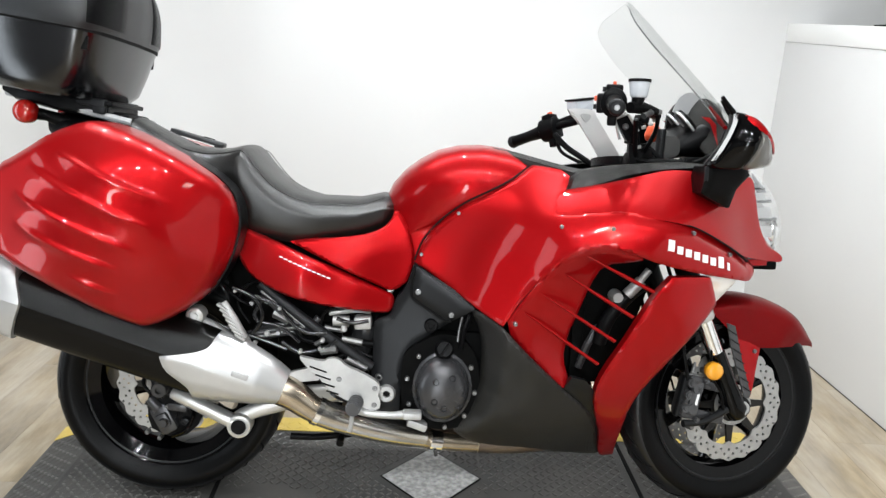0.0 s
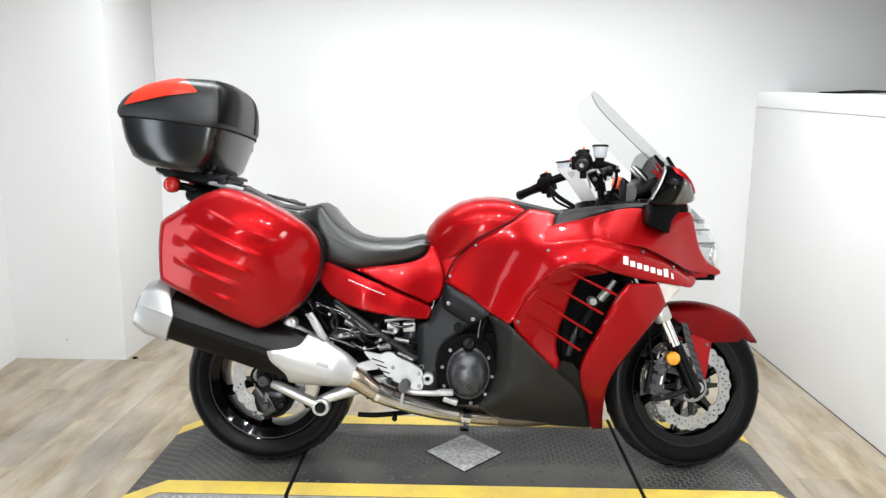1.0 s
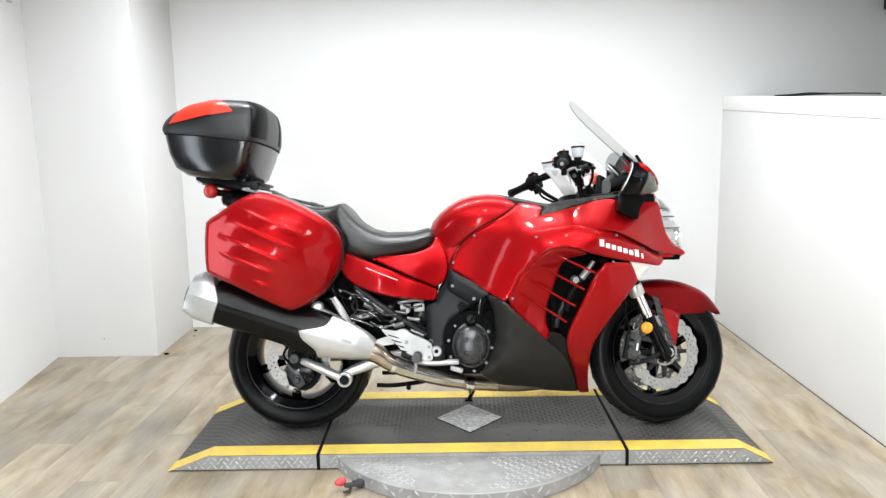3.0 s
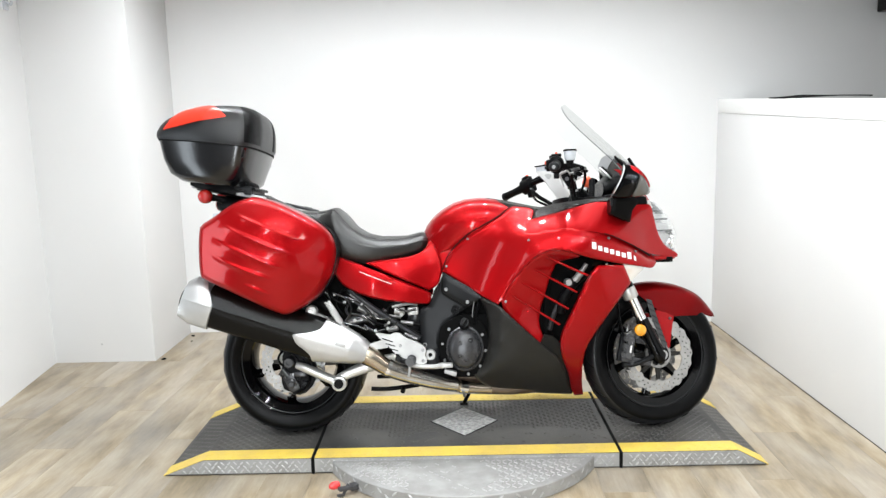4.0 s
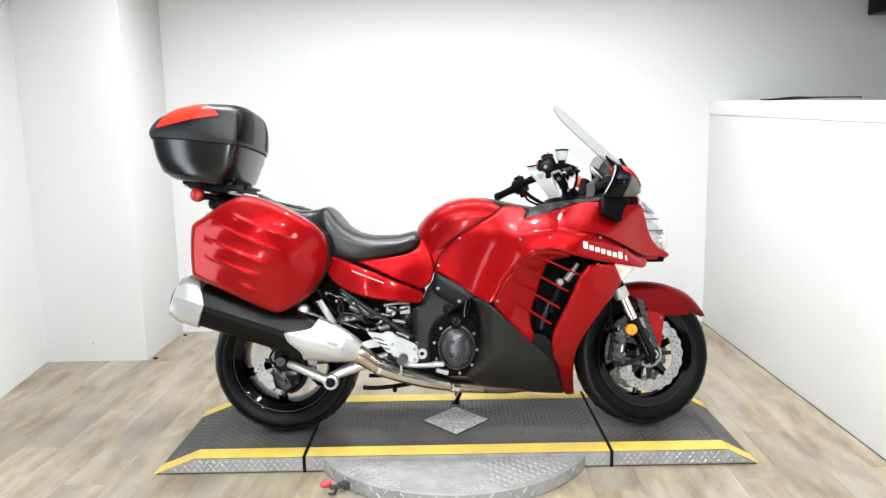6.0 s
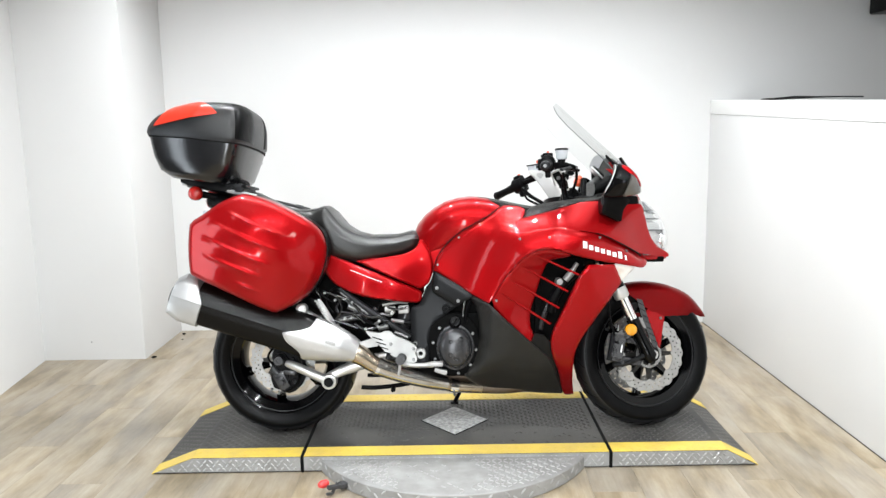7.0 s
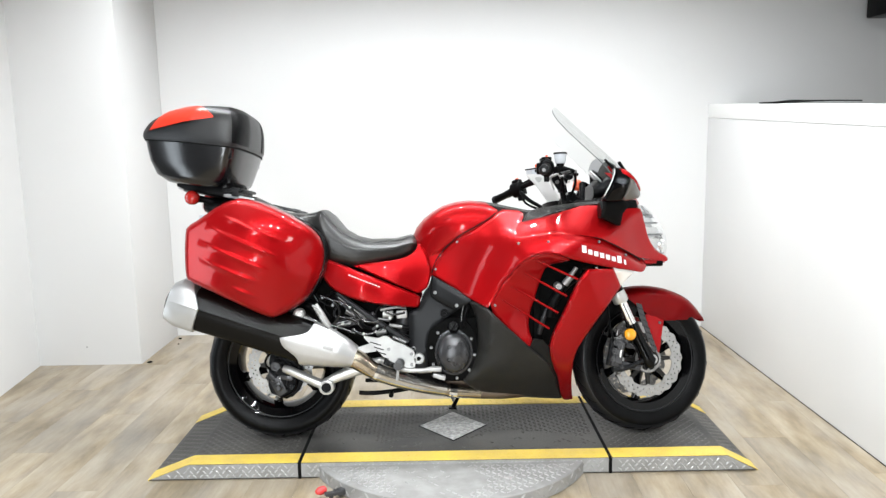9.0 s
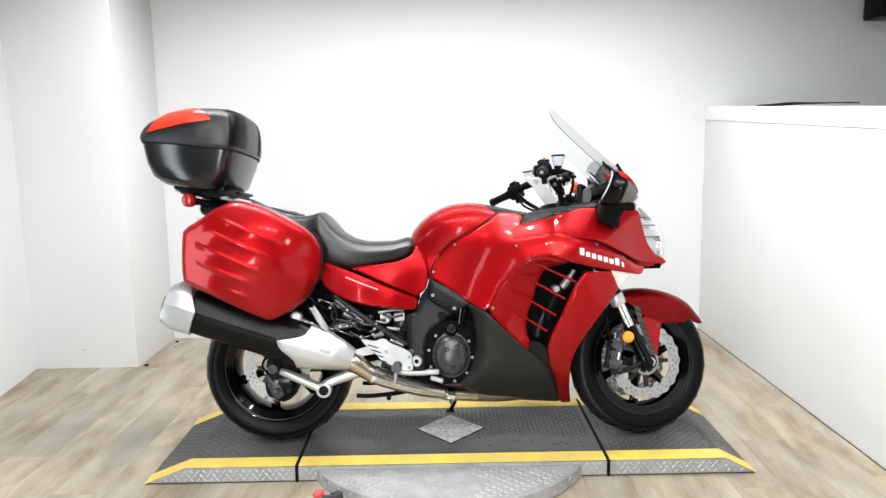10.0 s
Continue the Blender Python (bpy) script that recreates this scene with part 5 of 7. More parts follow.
# ---- seat
seat_rings = []
for x, top, hw, bot in ((-0.180, 0.800, 0.060, 0.770), (-0.188, 0.822, 0.105, 0.755), (-0.215, 0.830, 0.128, 0.740), (-0.276, 0.815, 0.148, 0.722), (-0.380, 0.814, 0.172, 0.708), (-0.440, 0.829, 0.182, 0.704), (-0.490, 0.860, 0.186, 0.712), (-0.525, 0.896, 0.188, 0.722), (-0.550, 0.927, 0.188, 0.732), (-0.564, 0.938, 0.186, 0.737), (-0.578, 0.937, 0.177, 0.741), (-0.600, 0.930, 0.166, 0.750),
                        (-0.643, 0.924, 0.158, 0.765), (-0.724, 0.931, 0.144, 0.815), (-0.797, 0.966, 0.122, 0.880), (-0.850, 0.994, 0.095, 0.930), (-0.872, 0.988, 0.06, 0.955)):
    d = top - bot
    half = spline([(0, 0, top), (0.5 * hw, 0, top - 0.004), (0.80 * hw, 0, top - 0.016), (0.95 * hw, 0, top - 0.016 - 0.17 * d), (hw, 0, top - 0.45 * d), (0.97 * hw, 0, top - 0.78 * d), (0.88 * hw, 0, bot)], 4)
    seat_rings.append([Vector((x, -h.x, h.z)) for h in half] + [Vector((x, h.x, h.z)) for h in reversed(half[1:])])
seat = part("seat", loft(seat_rings), M_SEAT, bike, "stepped black vinyl rider and passenger seat", 45)
for s in (-1, 1):
    part("seat_seam", tube([(-0.210, s * 0.115, 0.822), (-0.276, s * 0.130, 0.803), (-0.380, s * 0.150, 0.803), (-0.440, s * 0.160, 0.818), (-0.490, s * 0.164, 0.847), (-0.530, s * 0.163, 0.892), (-0.558, s * 0.160, 0.922), (-0.600, s * 0.143, 0.916), (-0.660, s * 0.133, 0.912), (-0.74, s * 0.117, 0.930), (-0.81, s * 0.092, 0.964)], 0.0012, 6), M_SEAT, seat, "raised seam along the seat edge")

# ---- tail, rack, grab rails and rear lamp
tail = loft([rounded_ring(-0.56, 0, 0.73, 0.13, 0.07), rounded_ring(-0.75, 0, 0.83, 0.13, 0.075), rounded_ring(-0.90, 0, 0.915, 0.12, 0.055), rounded_ring(-1.02, 0, 0.955, 0.10, 0.045), rounded_ring(-1.06, 0, 0.965, 0.07, 0.03)])
tail_p = part("tail_unit", tail, M_BLACK, bike, "black tail unit under the seat")
part("tail_light", loft([rounded_ring(-1.045, 0, 0.960, 0.050, 0.030), rounded_ring(-1.068, 0, 0.962, 0.045, 0.026), rounded_ring(-1.078, 0, 0.963, 0.03, 0.014)]), M_REDLENS, tail_p, "red rear lamp lens")
part("plate_bracket", join(box(-1.055, -1.043, -0.09, 0.09, 0.80, 0.92, 0.004), tube([(-1.03, 0, 0.93), (-1.05, 0, 0.88)], 0.012, 8)), M_BLACK, tail_p, "black number plate bracket")
part("plate_lamp", box(-1.062, -1.040, -0.125, -0.085, 0.905, 0.922, 0.006), M_TRANSL, tail_p, "small clear lamp")
for s in (-1, 1):
    part("marker_lamp", join(lathe([(0, s * 0.026), (0.014, s * 0.025), (0.024, s * 0.019), (0.0285, s * 0.010), (0.0285, -s * 0.01)], 28, (-1.090, s * 0.118, 0.992))), M_REDLENS, tail_p, "round red side marker")
    part("marker_stalk", tube([(-1.09, s * 0.115, 0.99), (-1.05, s * 0.095, 0.985), (-1.0, s * 0.07, 0.965)], [0.018, 0.014, 0.020], 10), M_BLACK, tail_p)
    drop = 0.0 if s > 0 else 0.050
    rail = part("grab_rail", join(block((0.155, 0.036, 0.014), pose(-0.752, s * 0.165, 0.948 - drop, 0, 14, 0), 0.005), tube([(-0.80, s * 0.160, 0.954 - drop), (-0.85, s * 0.14, 0.950 - drop), (-0.90, s * 0.11, 0.935)], 0.010, 10), tube([(-0.70, s * 0.160, 0.931 - drop), (-0.68, s * 0.145, 0.90 - drop), (-0.68, s * 0.11, 0.84)], 0.009, 10)), M_CALIPER, tail_p, "dark grey flat grab rail")
    part("rail_inset", block((0.030, 0.016, 0.003), pose(-0.722, s * 0.165, 0.9485 - drop, 0, 14, 0), 0.001), M_GAP, rail)
rack = part("luggage_rack", join(loft([rounded_ring(-0.86, 0, 0.985, 0.075, 0.012, 20, 4), rounded_ring(-1.0, 0, 1.008, 0.085, 0.012, 20, 4), rounded_ring(-1.14, 0, 1.030, 0.075, 0.009, 20, 4)]),
                                  block((0.30, 0.22, 0.012), pose(-1.035, 0, 1.042, 0, 9, 0), 0.004)), M_BLACK, bike, "black luggage rack plate")
for s in (-1, 1):
    part("rack_rail", tube([(-0.85, s * 0.085, 0.978), (-0.95, s * 0.105, 1.000), (-1.08, s * 0.105, 1.026), (-1.15, s * 0.085, 1.038)], 0.009, 8), M_HOOD, rack, "grey rack rail")
    part("case_catch", join(block((0.085, 0.022, 0.020), pose(-0.945, s * 0.105, 1.024, 0, 6, 0), 0.004), block((0.03, 0.03, 0.022), pose(-0.918, s * 0.10, 1.006, 0, 6, 0), 0.005)), M_FRAME, rack, "dark grey case catch")


# ---- top case
def case_taper(X):
    """The rear third of the case is a facet that turns inwards."""
    return 1 - 0.40 * max(0.0, -X - 0.04)


def case_slope(z):
    """The case is tilted nose-down, its lid less so towards the crown."""
    return float(np.interp(z, (1.04, 1.20, 1.36), (0.13, 0.13, 0.05)))


def case_rings(levels, n=120):
    """Rings from low to high: z, rear x, front x, half width, corner power."""
    out = []
    for z, xr, xf, hw, p in levels:
        r = []
        for i in range(n):
            a = 2 * math.pi * i / n
            c, s2 = math.cos(a), math.sin(a)
            X = math.copysign(abs(c) ** (2 / p), c)
            Y = math.copysign(abs(s2) ** (2 / p), s2)
            taper = case_taper(X)
            x = (xr + xf) / 2 + (xf - xr) / 2 * X - 0.026 * Y * Y * max(0.0, X) ** 4
            r.append(Vector((x, hw * Y * taper, z - case_slope(z) * (x + 1.05))))
        out.append(r)
    return out


low = [(1.036, -1.150, -0.955, 0.160, 4.0), (1.042, -1.195, -0.925, 0.194, 5.5), (1.068, -1.236, -0.903, 0.216, 8.0), (1.12, -1.258, -0.886, 0.23, 9.0), (1.17, -1.268, -0.870, 0.24, 9.0), (1.198, -1.272, -0.862, 0.244, 9.0)]
case = part("top_case", loft(case_rings(low)), M_GLOSSCASE, bike, "black moulded top case with a red lid inlay", 45)
lid = [(1.2, -1.278, -0.860, 0.25, 9.0), (1.214, -1.282, -0.856, 0.253, 9.0), (1.245, -1.276, -0.852, 0.25, 8.0), (1.29, -1.246, -0.850, 0.240, 6.8), (1.33, -1.186, -0.858, 0.218, 5.4), (1.354, -1.126, -0.886, 0.170, 4.4), (1.366, -1.07, -0.940, 0.08, 3.2)]
lid = [tuple(q) for q in zip(*[np.interp(np.linspace(0, 1, 25), np.linspace(0, 1, 7), col) if k == 0 else [p.z for p in spline([(0, 0, c) for c in col], 4)] for k, col in enumerate(zip(*lid))])]
part("lid", loft(case_rings(lid)), M_CASE, case, "black domed lid", 45)
part("lid_seam", loft(case_rings([(1.195, -1.276, -0.859, 0.248, 9.0), (1.203, -1.276, -0.859, 0.248, 9.0)])), M_GAP, case, "dark seam under the lid")


def lid_top(x, y):
    """Height of the lid's dome over a point."""
    last = None
    for z, xr, xf, hw, p in lid[3:]:
        X = (x - (xr + xf) / 2) / ((xf - xr) / 2)
        r = (abs(X) ** p + abs(y / (hw * case_taper(max(-1, X)))) ** p) ** (1 / p)
        if r > 1:
            if last is None:
                return z
            t = (1 - last[1]) / (r - last[1])
            return last[0] + (z - last[0]) * t - case_slope(z) * (x + 1.05)
        last = (z, r)
    return last[0] + 0.004 * (1 - last[1]) - case_slope(last[0]) * (x + 1.05)


for s in (-1, 1):
    rows_i = []

    def on_lid(x, y):
        """A point 4 mm off the lid's skin."""
        e = 0.003
        nrm = Vector((-(lid_top(x + e, y) - lid_top(x - e, y)) / (2 * e), -(lid_top(x, y + e) - lid_top(x, y - e)) / (2 * e), 1)).normalized()
        q = Vector((x, y, lid_top(x, y))) + nrm * 0.004
        return Vector((q.x, s * q.y, q.z))
    for u in np.linspace(0, 1, 29):
        x = -1.230 + 0.268 * u
        z_low = 1.258 + 0.036 * u
        lo, hi = 0.02, 0.245
        for it in range(24):
            mid_y = (lo + hi) / 2
            lo, hi = (mid_y, hi) if lid_top(x, mid_y) > z_low else (lo, mid_y)
        outer = lo
        k = max(0.0, (u - 0.50) / 0.50)
        z_in = z_low + (lid_top(x, 0.10) - z_low) * max(0.0, 1 - k * k) ** 0.75 * min(1.0, u / 0.22) ** 0.7
        lo, hi = 0.05, outer
        for it in range(24):
            mid_y = (lo + hi) / 2
            lo, hi = (mid_y, hi) if lid_top(x, mid_y) > z_in else (lo, mid_y)
        inner = lo
        inner = min(inner, outer - 0.002)
        rows_i.append([on_lid(x, outer + (inner - outer) * v) for v in np.linspace(0, 1, 17)])
    part("lid_inlay", loft(rows_i, cap=False, closed=False), M_REDLID, case, "bright red curved lid inlay", 60)
    band = []
    for z, xr, xf, hw, p in lid[4:21]:
        row = []
        for Y in (0.965, 0.93, 0.88, 0.78, 0.66, 0.52, 0.40, 0.36):
            X = (1 - Y ** p) ** (1 / p)
            off = 0.0030 if 0.37 < Y < 0.95 else -0.002
            x = (xr + xf) / 2 + (xf - xr) / 2 * X - 0.026 * Y * Y * X ** 4 + off
            row.append(Vector((x, s * (hw + off * 0.5) * Y, z - case_slope(z) * (x + 1.05))))
        band.append(row)
    part("lid_band", loft(band, cap=False, closed=False), M_BLACK, case, "black pad down the front of the lid", 60)
    part("hinge_catch", block((0.016, 0.010, 0.034), pose(-0.905, s * 0.222, 1.152, 0, 8, 0), 0.004), M_BLACK, case, "black latch tab")
part("case_foot", loft([rounded_ring(-0.90, 0, 1.000, 0.10, 0.022, 24, 4), rounded_ring(-1.00, 0, 1.018, 0.125, 0.026, 24, 4), rounded_ring(-1.12, 0, 1.036, 0.115, 0.018, 24, 4), rounded_ring(-1.16, 0, 1.048, 0.09, 0.010, 24, 4)]), M_BLACK, case, "black mounting foot under the case")


# ---- panniers
OUT_PAN = [(-1.038, 0.872), (-1.041, 0.840), (-1.044, 0.760), (-1.044, 0.690), (-1.036, 0.668), (-0.900, 0.614), (-0.740, 0.528), (-0.712, 0.526), (-0.655, 0.552), (-0.600, 0.592), (-0.556, 0.668), (-0.534, 0.755), (-0.546, 0.815), (-0.575, 0.855), (-0.640, 0.898), (-0.735, 0.948), (-0.815, 0.974), (-0.850, 0.974), (-0.915, 0.948), (-0.975, 0.905)]
W_PAN = Width([(-1.01, 0.87, 0.385), (-1.015, 0.69, 0.385), (-0.74, 0.54, 0.385), (-0.60, 0.60, 0.345), (-0.535, 0.755, 0.300), (-0.64, 0.90, 0.375), (-0.82, 0.97, 0.375), (-0.80, 0.77, 0.465), (-0.92, 0.80, 0.450), (-0.70, 0.72, 0.445), (-0.78, 0.87, 0.455), (-0.86, 0.70, 0.455), (-0.63, 0.76, 0.410), (-0.62, 0.68, 0.395)])


def ribs(V):
    """Four slanting ridges pressed into the lid of the pannier."""
    h = np.zeros(len(V))
    for (x0, z0), (x1, z1) in (((-0.885, 0.907), (-0.650, 0.806)), ((-0.945, 0.874), (-0.678, 0.754)), ((-0.972, 0.820), (-0.712, 0.704)), ((-0.972, 0.757), (-0.748, 0.662)), ((-0.86, 0.652), (-0.757, 0.606))):
        d = np.array([x1 - x0, z1 - z0])
        L = np.hypot(*d)
        d /= L
        q = V - np.array([x0, z0])
        along, across = q @ d, q @ np.array([-d[1], d[0]])
        on = np.clip(along / 0.05, 0, 1) * np.clip((L - along) / 0.05, 0, 1)
        below = np.clip(-across, 0, 1)
        h += on * np.where(across > 0, 0.0075 * np.exp(-(across / 0.0065) ** 2), 0.0075 * np.exp(-(below / 0.012) ** 1.3))
    return h


for s in (-1, 1):
    inboard = Matrix.Translation((0, -0.035, -0.03)) if s > 0 else Matrix()
    pan = part("pannier", moved(shell(OUT_PAN, W_PAN, 0.10, 0.028, 0.0036, s, 1, relief=ribs), inboard), M_RED, bike, "candy red hard pannier with slanting pressed ridges", 60)
    big = [(-0.79 + (x + 0.79) * 0.99 + (0.008 if x > -0.72 else 0.0), 0.76 + (z - 0.76) * 0.98) for x, z in OUT_PAN]
    part("pannier_back", moved(plate(big, s * 0.20, s * 0.275, 1, 0.04), inboard), M_BLACK, pan, "black inner half of the pannier")
    part("pannier_mount", tube([(-0.60, s * 0.19, 0.60), (-0.75, s * 0.20, 0.66), (-0.90, s * 0.20, 0.78)], 0.012, 8), M_BLACK, bike, "black pannier mounting rail")

# ---- silencer: shroud, sleeve and end cap along a rising axis
A0, A1 = Vector((-0.440, -0.215, 0.348)), Vector((-1.115, -0.270, 0.585))
ax = (A1 - A0).normalized()
vv = Vector((0, 0, 1)) - ax * ax.z
vv.normalize()
uu = ax.cross(vv)               # points outwards to the right
if uu.y > 0:
    uu = -uu


def sil_ring(d, up, down, half, shift=0.0, chevron=0.0, slant=0.0, above=1.0):
    """A shield-shaped section: flat upper and lower flanks that meet in an outer ridge."""
    pts = spline([(0.15 * half, 0, up), (0.72 * half, 0, up * 0.72), (half, 0, up * 0.14), (half, 0, up * 0.04), (0.90 * half, 0, -down * 0.42), (0.50 * half, 0, -down), (-0.45 * half, 0, -down), (-0.9 * half, 0, -down * 0.45), (-half, 0, up * 0.2), (-0.7 * half, 0, up * 0.85), (-0.15 * half, 0, up)], 4, True)
    c = A0 + ax * d + vv * shift
    return [c + uu * p.x + vv * p.z + ax * (slant * p.z - chevron * (above * max(0.0, p.z - 0.012) + max(0.0, 0.012 - p.z))) for p in pts]


silencer = part("silencer", loft([sil_ring(0.0, 0.036, 0.028, 0.036), sil_ring(0.08, 0.060, 0.046, 0.050), sil_ring(0.18, 0.086, 0.072, 0.062)] + [sil_ring(d, 0.088, 0.075, 0.066) for d in (0.22, 0.34, 0.48, 0.64)]), M_SLEEVE, bike, "dark carbon-look silencer sleeve", 30)
SX, SZ = -0.9435, 0.3313                 # the axis in the side view


def shroud_width(V):
    """Half-width of the shroud over the side view: the sleeve's section, tapered to the pipe."""
    x, z = V[:, 0] - A0.x, V[:, 1] - A0.z
    d, v = x * SX + z * SZ, x * SZ - z * SX
    up = np.interp(d, (0, 0.037, 0.09, 0.18, 0.3), (0.050, 0.069, 0.083, 0.094, 0.094))
    down = np.interp(d, (0, 0.089, 0.189, 0.3), (0.036, 0.062, 0.084, 0.084))
    half = np.interp(d, (0, 0.06, 0.18), (0.047, 0.064, 0.0715))
    q = np.where(v > 0, v / up, v / down)
    g = np.interp(q, (-1.0, -0.72, -0.42, 0.0, 0.10, 0.18, 0.45, 0.72, 0.9, 1.0), (0.50, 0.74, 0.90, 0.985, 1.0, 0.985, 0.87, 0.70, 0.42, 0.20))
    return -(A0.y + ax.y * d) + half * g


def dv(d, v):
    return (A0.x + SX * d + SZ * v, A0.z + SZ * d - SX * v)


OUT_SHROUD = [dv(d, v) for d, v in ((-0.002, 0.049), (-0.002, 0.049), (0.037, 0.067), (0.09, 0.081), (0.140, 0.089), (0.178, 0.091), (0.184, 0.089), (0.186, 0.082), (0.190, 0.056), (0.203, 0.043), (0.230, 0.027), (0.284, 0.003), (0.286, -0.001), (0.266, -0.028), (0.232, -0.042), (0.204, -0.055), (0.195, -0.068), (0.189, -0.080), (0.182, -0.082), (0.13, -0.069), (0.089, -0.059), (0.04, -0.046), (0.0, -0.034), (-0.005, -0.030), (-0.005, 0.0), (-0.005, 0.040))]
part("silencer_shroud", shell(OUT_SHROUD, shroud_width, 0.016, 0.003, 0.0085, -1, 1), M_SHROUD, silencer, "brushed silver heat shroud", 40)
part("end_cap", loft([sil_ring(0.612, 0.089, 0.076, 0.068, 0, -0.02, 0, 31), sil_ring(0.614, 0.098, 0.083, 0.074, 0, -0.02, 0, 31), sil_ring(0.690, 0.096, 0.083, 0.073, 0, -0.01, 0, 20), sil_ring(0.736, 0.072, 0.068, 0.058), sil_ring(0.738, 0.056, 0.054, 0.040), sil_ring(0.715, 0.042, 0.042, 0.032)]), M_SHROUD, silencer, "brushed silver end cap", 30)
part("outlet", loft([sil_ring(0.68, 0.034, 0.034, 0.030), sil_ring(0.746, 0.034, 0.034, 0.030), sil_ring(0.7465, 0.027, 0.027, 0.024)]), M_DARK, silencer, "dark outlet")
slot_c = A0 + ax * 0.105 + uu * 0.066 + vv * 0.018
part("shroud_slot", moved(box(-0.020, 0.020, -0.004, 0.004, -0.007, 0.007, 0.003), Matrix.Translation(slot_c) @ Matrix((ax, -uu, vv)).transposed().to_4x4()), M_ALLOY, silencer, "recessed slot in the shroud")
pipe = part("exhaust_pipe", tube([(-0.52, -0.222, 0.374), (-0.425, -0.215, 0.340), (-0.37, -0.208, 0.300), (-0.31, -0.195, 0.268), (-0.23, -0.172, 0.238), (-0.15, -0.150, 0.214), (-0.06, -0.122, 0.192), (0.06, -0.105, 0.180)], [0.040, 0.040, 0.033, 0.029, 0.027, 0.026, 0.025, 0.025], 20, 5), M_PIPE, bike, "heat-tinted steel exhaust pipe")
part("pipe_joint", tube([(-0.358, -0.207, 0.294), (-0.346, -0.205, 0.288)], 0.0365, 20), M_CHROME, pipe, "bright pipe joint ring")
part("pipe_clamp", join(tube([(-0.070, -0.125, 0.194), (-0.040, -0.118, 0.188)], 0.030, 20), tube([(-0.055, -0.148, 0.180), (-0.050, -0.130, 0.155)], 0.006, 8)), M_CHROME, pipe, "bright clamp on the pipe")
part("heat_guard", tube([(-0.352, -0.206, 0.291), (-0.31, -0.198, 0.272), (-0.23, -0.175, 0.242), (-0.15, -0.153, 0.218), (-0.085, -0.131, 0.201)], [0.0345, 0.0335, 0.0315, 0.0300, 0.0285], 24, 5), M_GUARD, pipe, "bright pipe guard")
part("front_pipe", tube([(0.30, -0.055, 0.182), (0.24, -0.070, 0.174), (0.15, -0.090, 0.174), (0.05, -0.105, 0.180)], [0.020, 0.022, 0.024, 0.024], 16), M_BROWNPIPE, bike, "heat-browned front exhaust pipe")
part("collector", loft([rounded_ring(0.10, -0.02, 0.225, 0.07, 0.03), rounded_ring(-0.05, -0.02, 0.225, 0.09, 0.035), rounded_ring(-0.22, -0.02, 0.235, 0.09, 0.035), rounded_ring(-0.30, -0.05, 0.26, 0.07, 0.03)]), M_BROWNPIPE, bike, "steel exhaust collector box")

# ---- main frame plate, its cover, engine and clutch cover
W_FRAME = Width([(-0.126, 0.658, 0.168), (-0.219, 0.52, 0.165), (-0.217, 0.28, 0.190), (-0.15, 0.28, 0.195), (-0.144, 0.406, 0.190), (-0.07, 0.496, 0.180), (0.013, 0.55, 0.200), (-0.14, 0.58, 0.168)])
OUT_FRAME = [(-0.130, 0.664), (-0.128, 0.664), (-0.139, 0.622), (-0.150, 0.598), (-0.172, 0.571), (-0.180, 0.540), (-0.188, 0.530), (-0.219, 0.519), (-0.224, 0.500), (-0.222, 0.420), (-0.226, 0.344), (-0.222, 0.290), (-0.212, 0.276), (-0.165, 0.274), (-0.150, 0.285), (-0.150, 0.350), (-0.144, 0.406), (-0.132, 0.440), (-0.117, 0.458), (-0.070, 0.496), (-0.030, 0.525), (0.020, 0.556), (0.020, 0.580)]
frame_plate = part("main_frame", shell(OUT_FRAME, W_FRAME, 0.035, 0.008, 0.014, -1, 1), M_FRAME, bike, "graphite grey alloy main frame plate")
part("main_frame_left", shell(OUT_FRAME, W_FRAME, 0.035, 0.008, 0.014, 1, 1), M_FRAME, bike, "graphite grey alloy main frame plate")
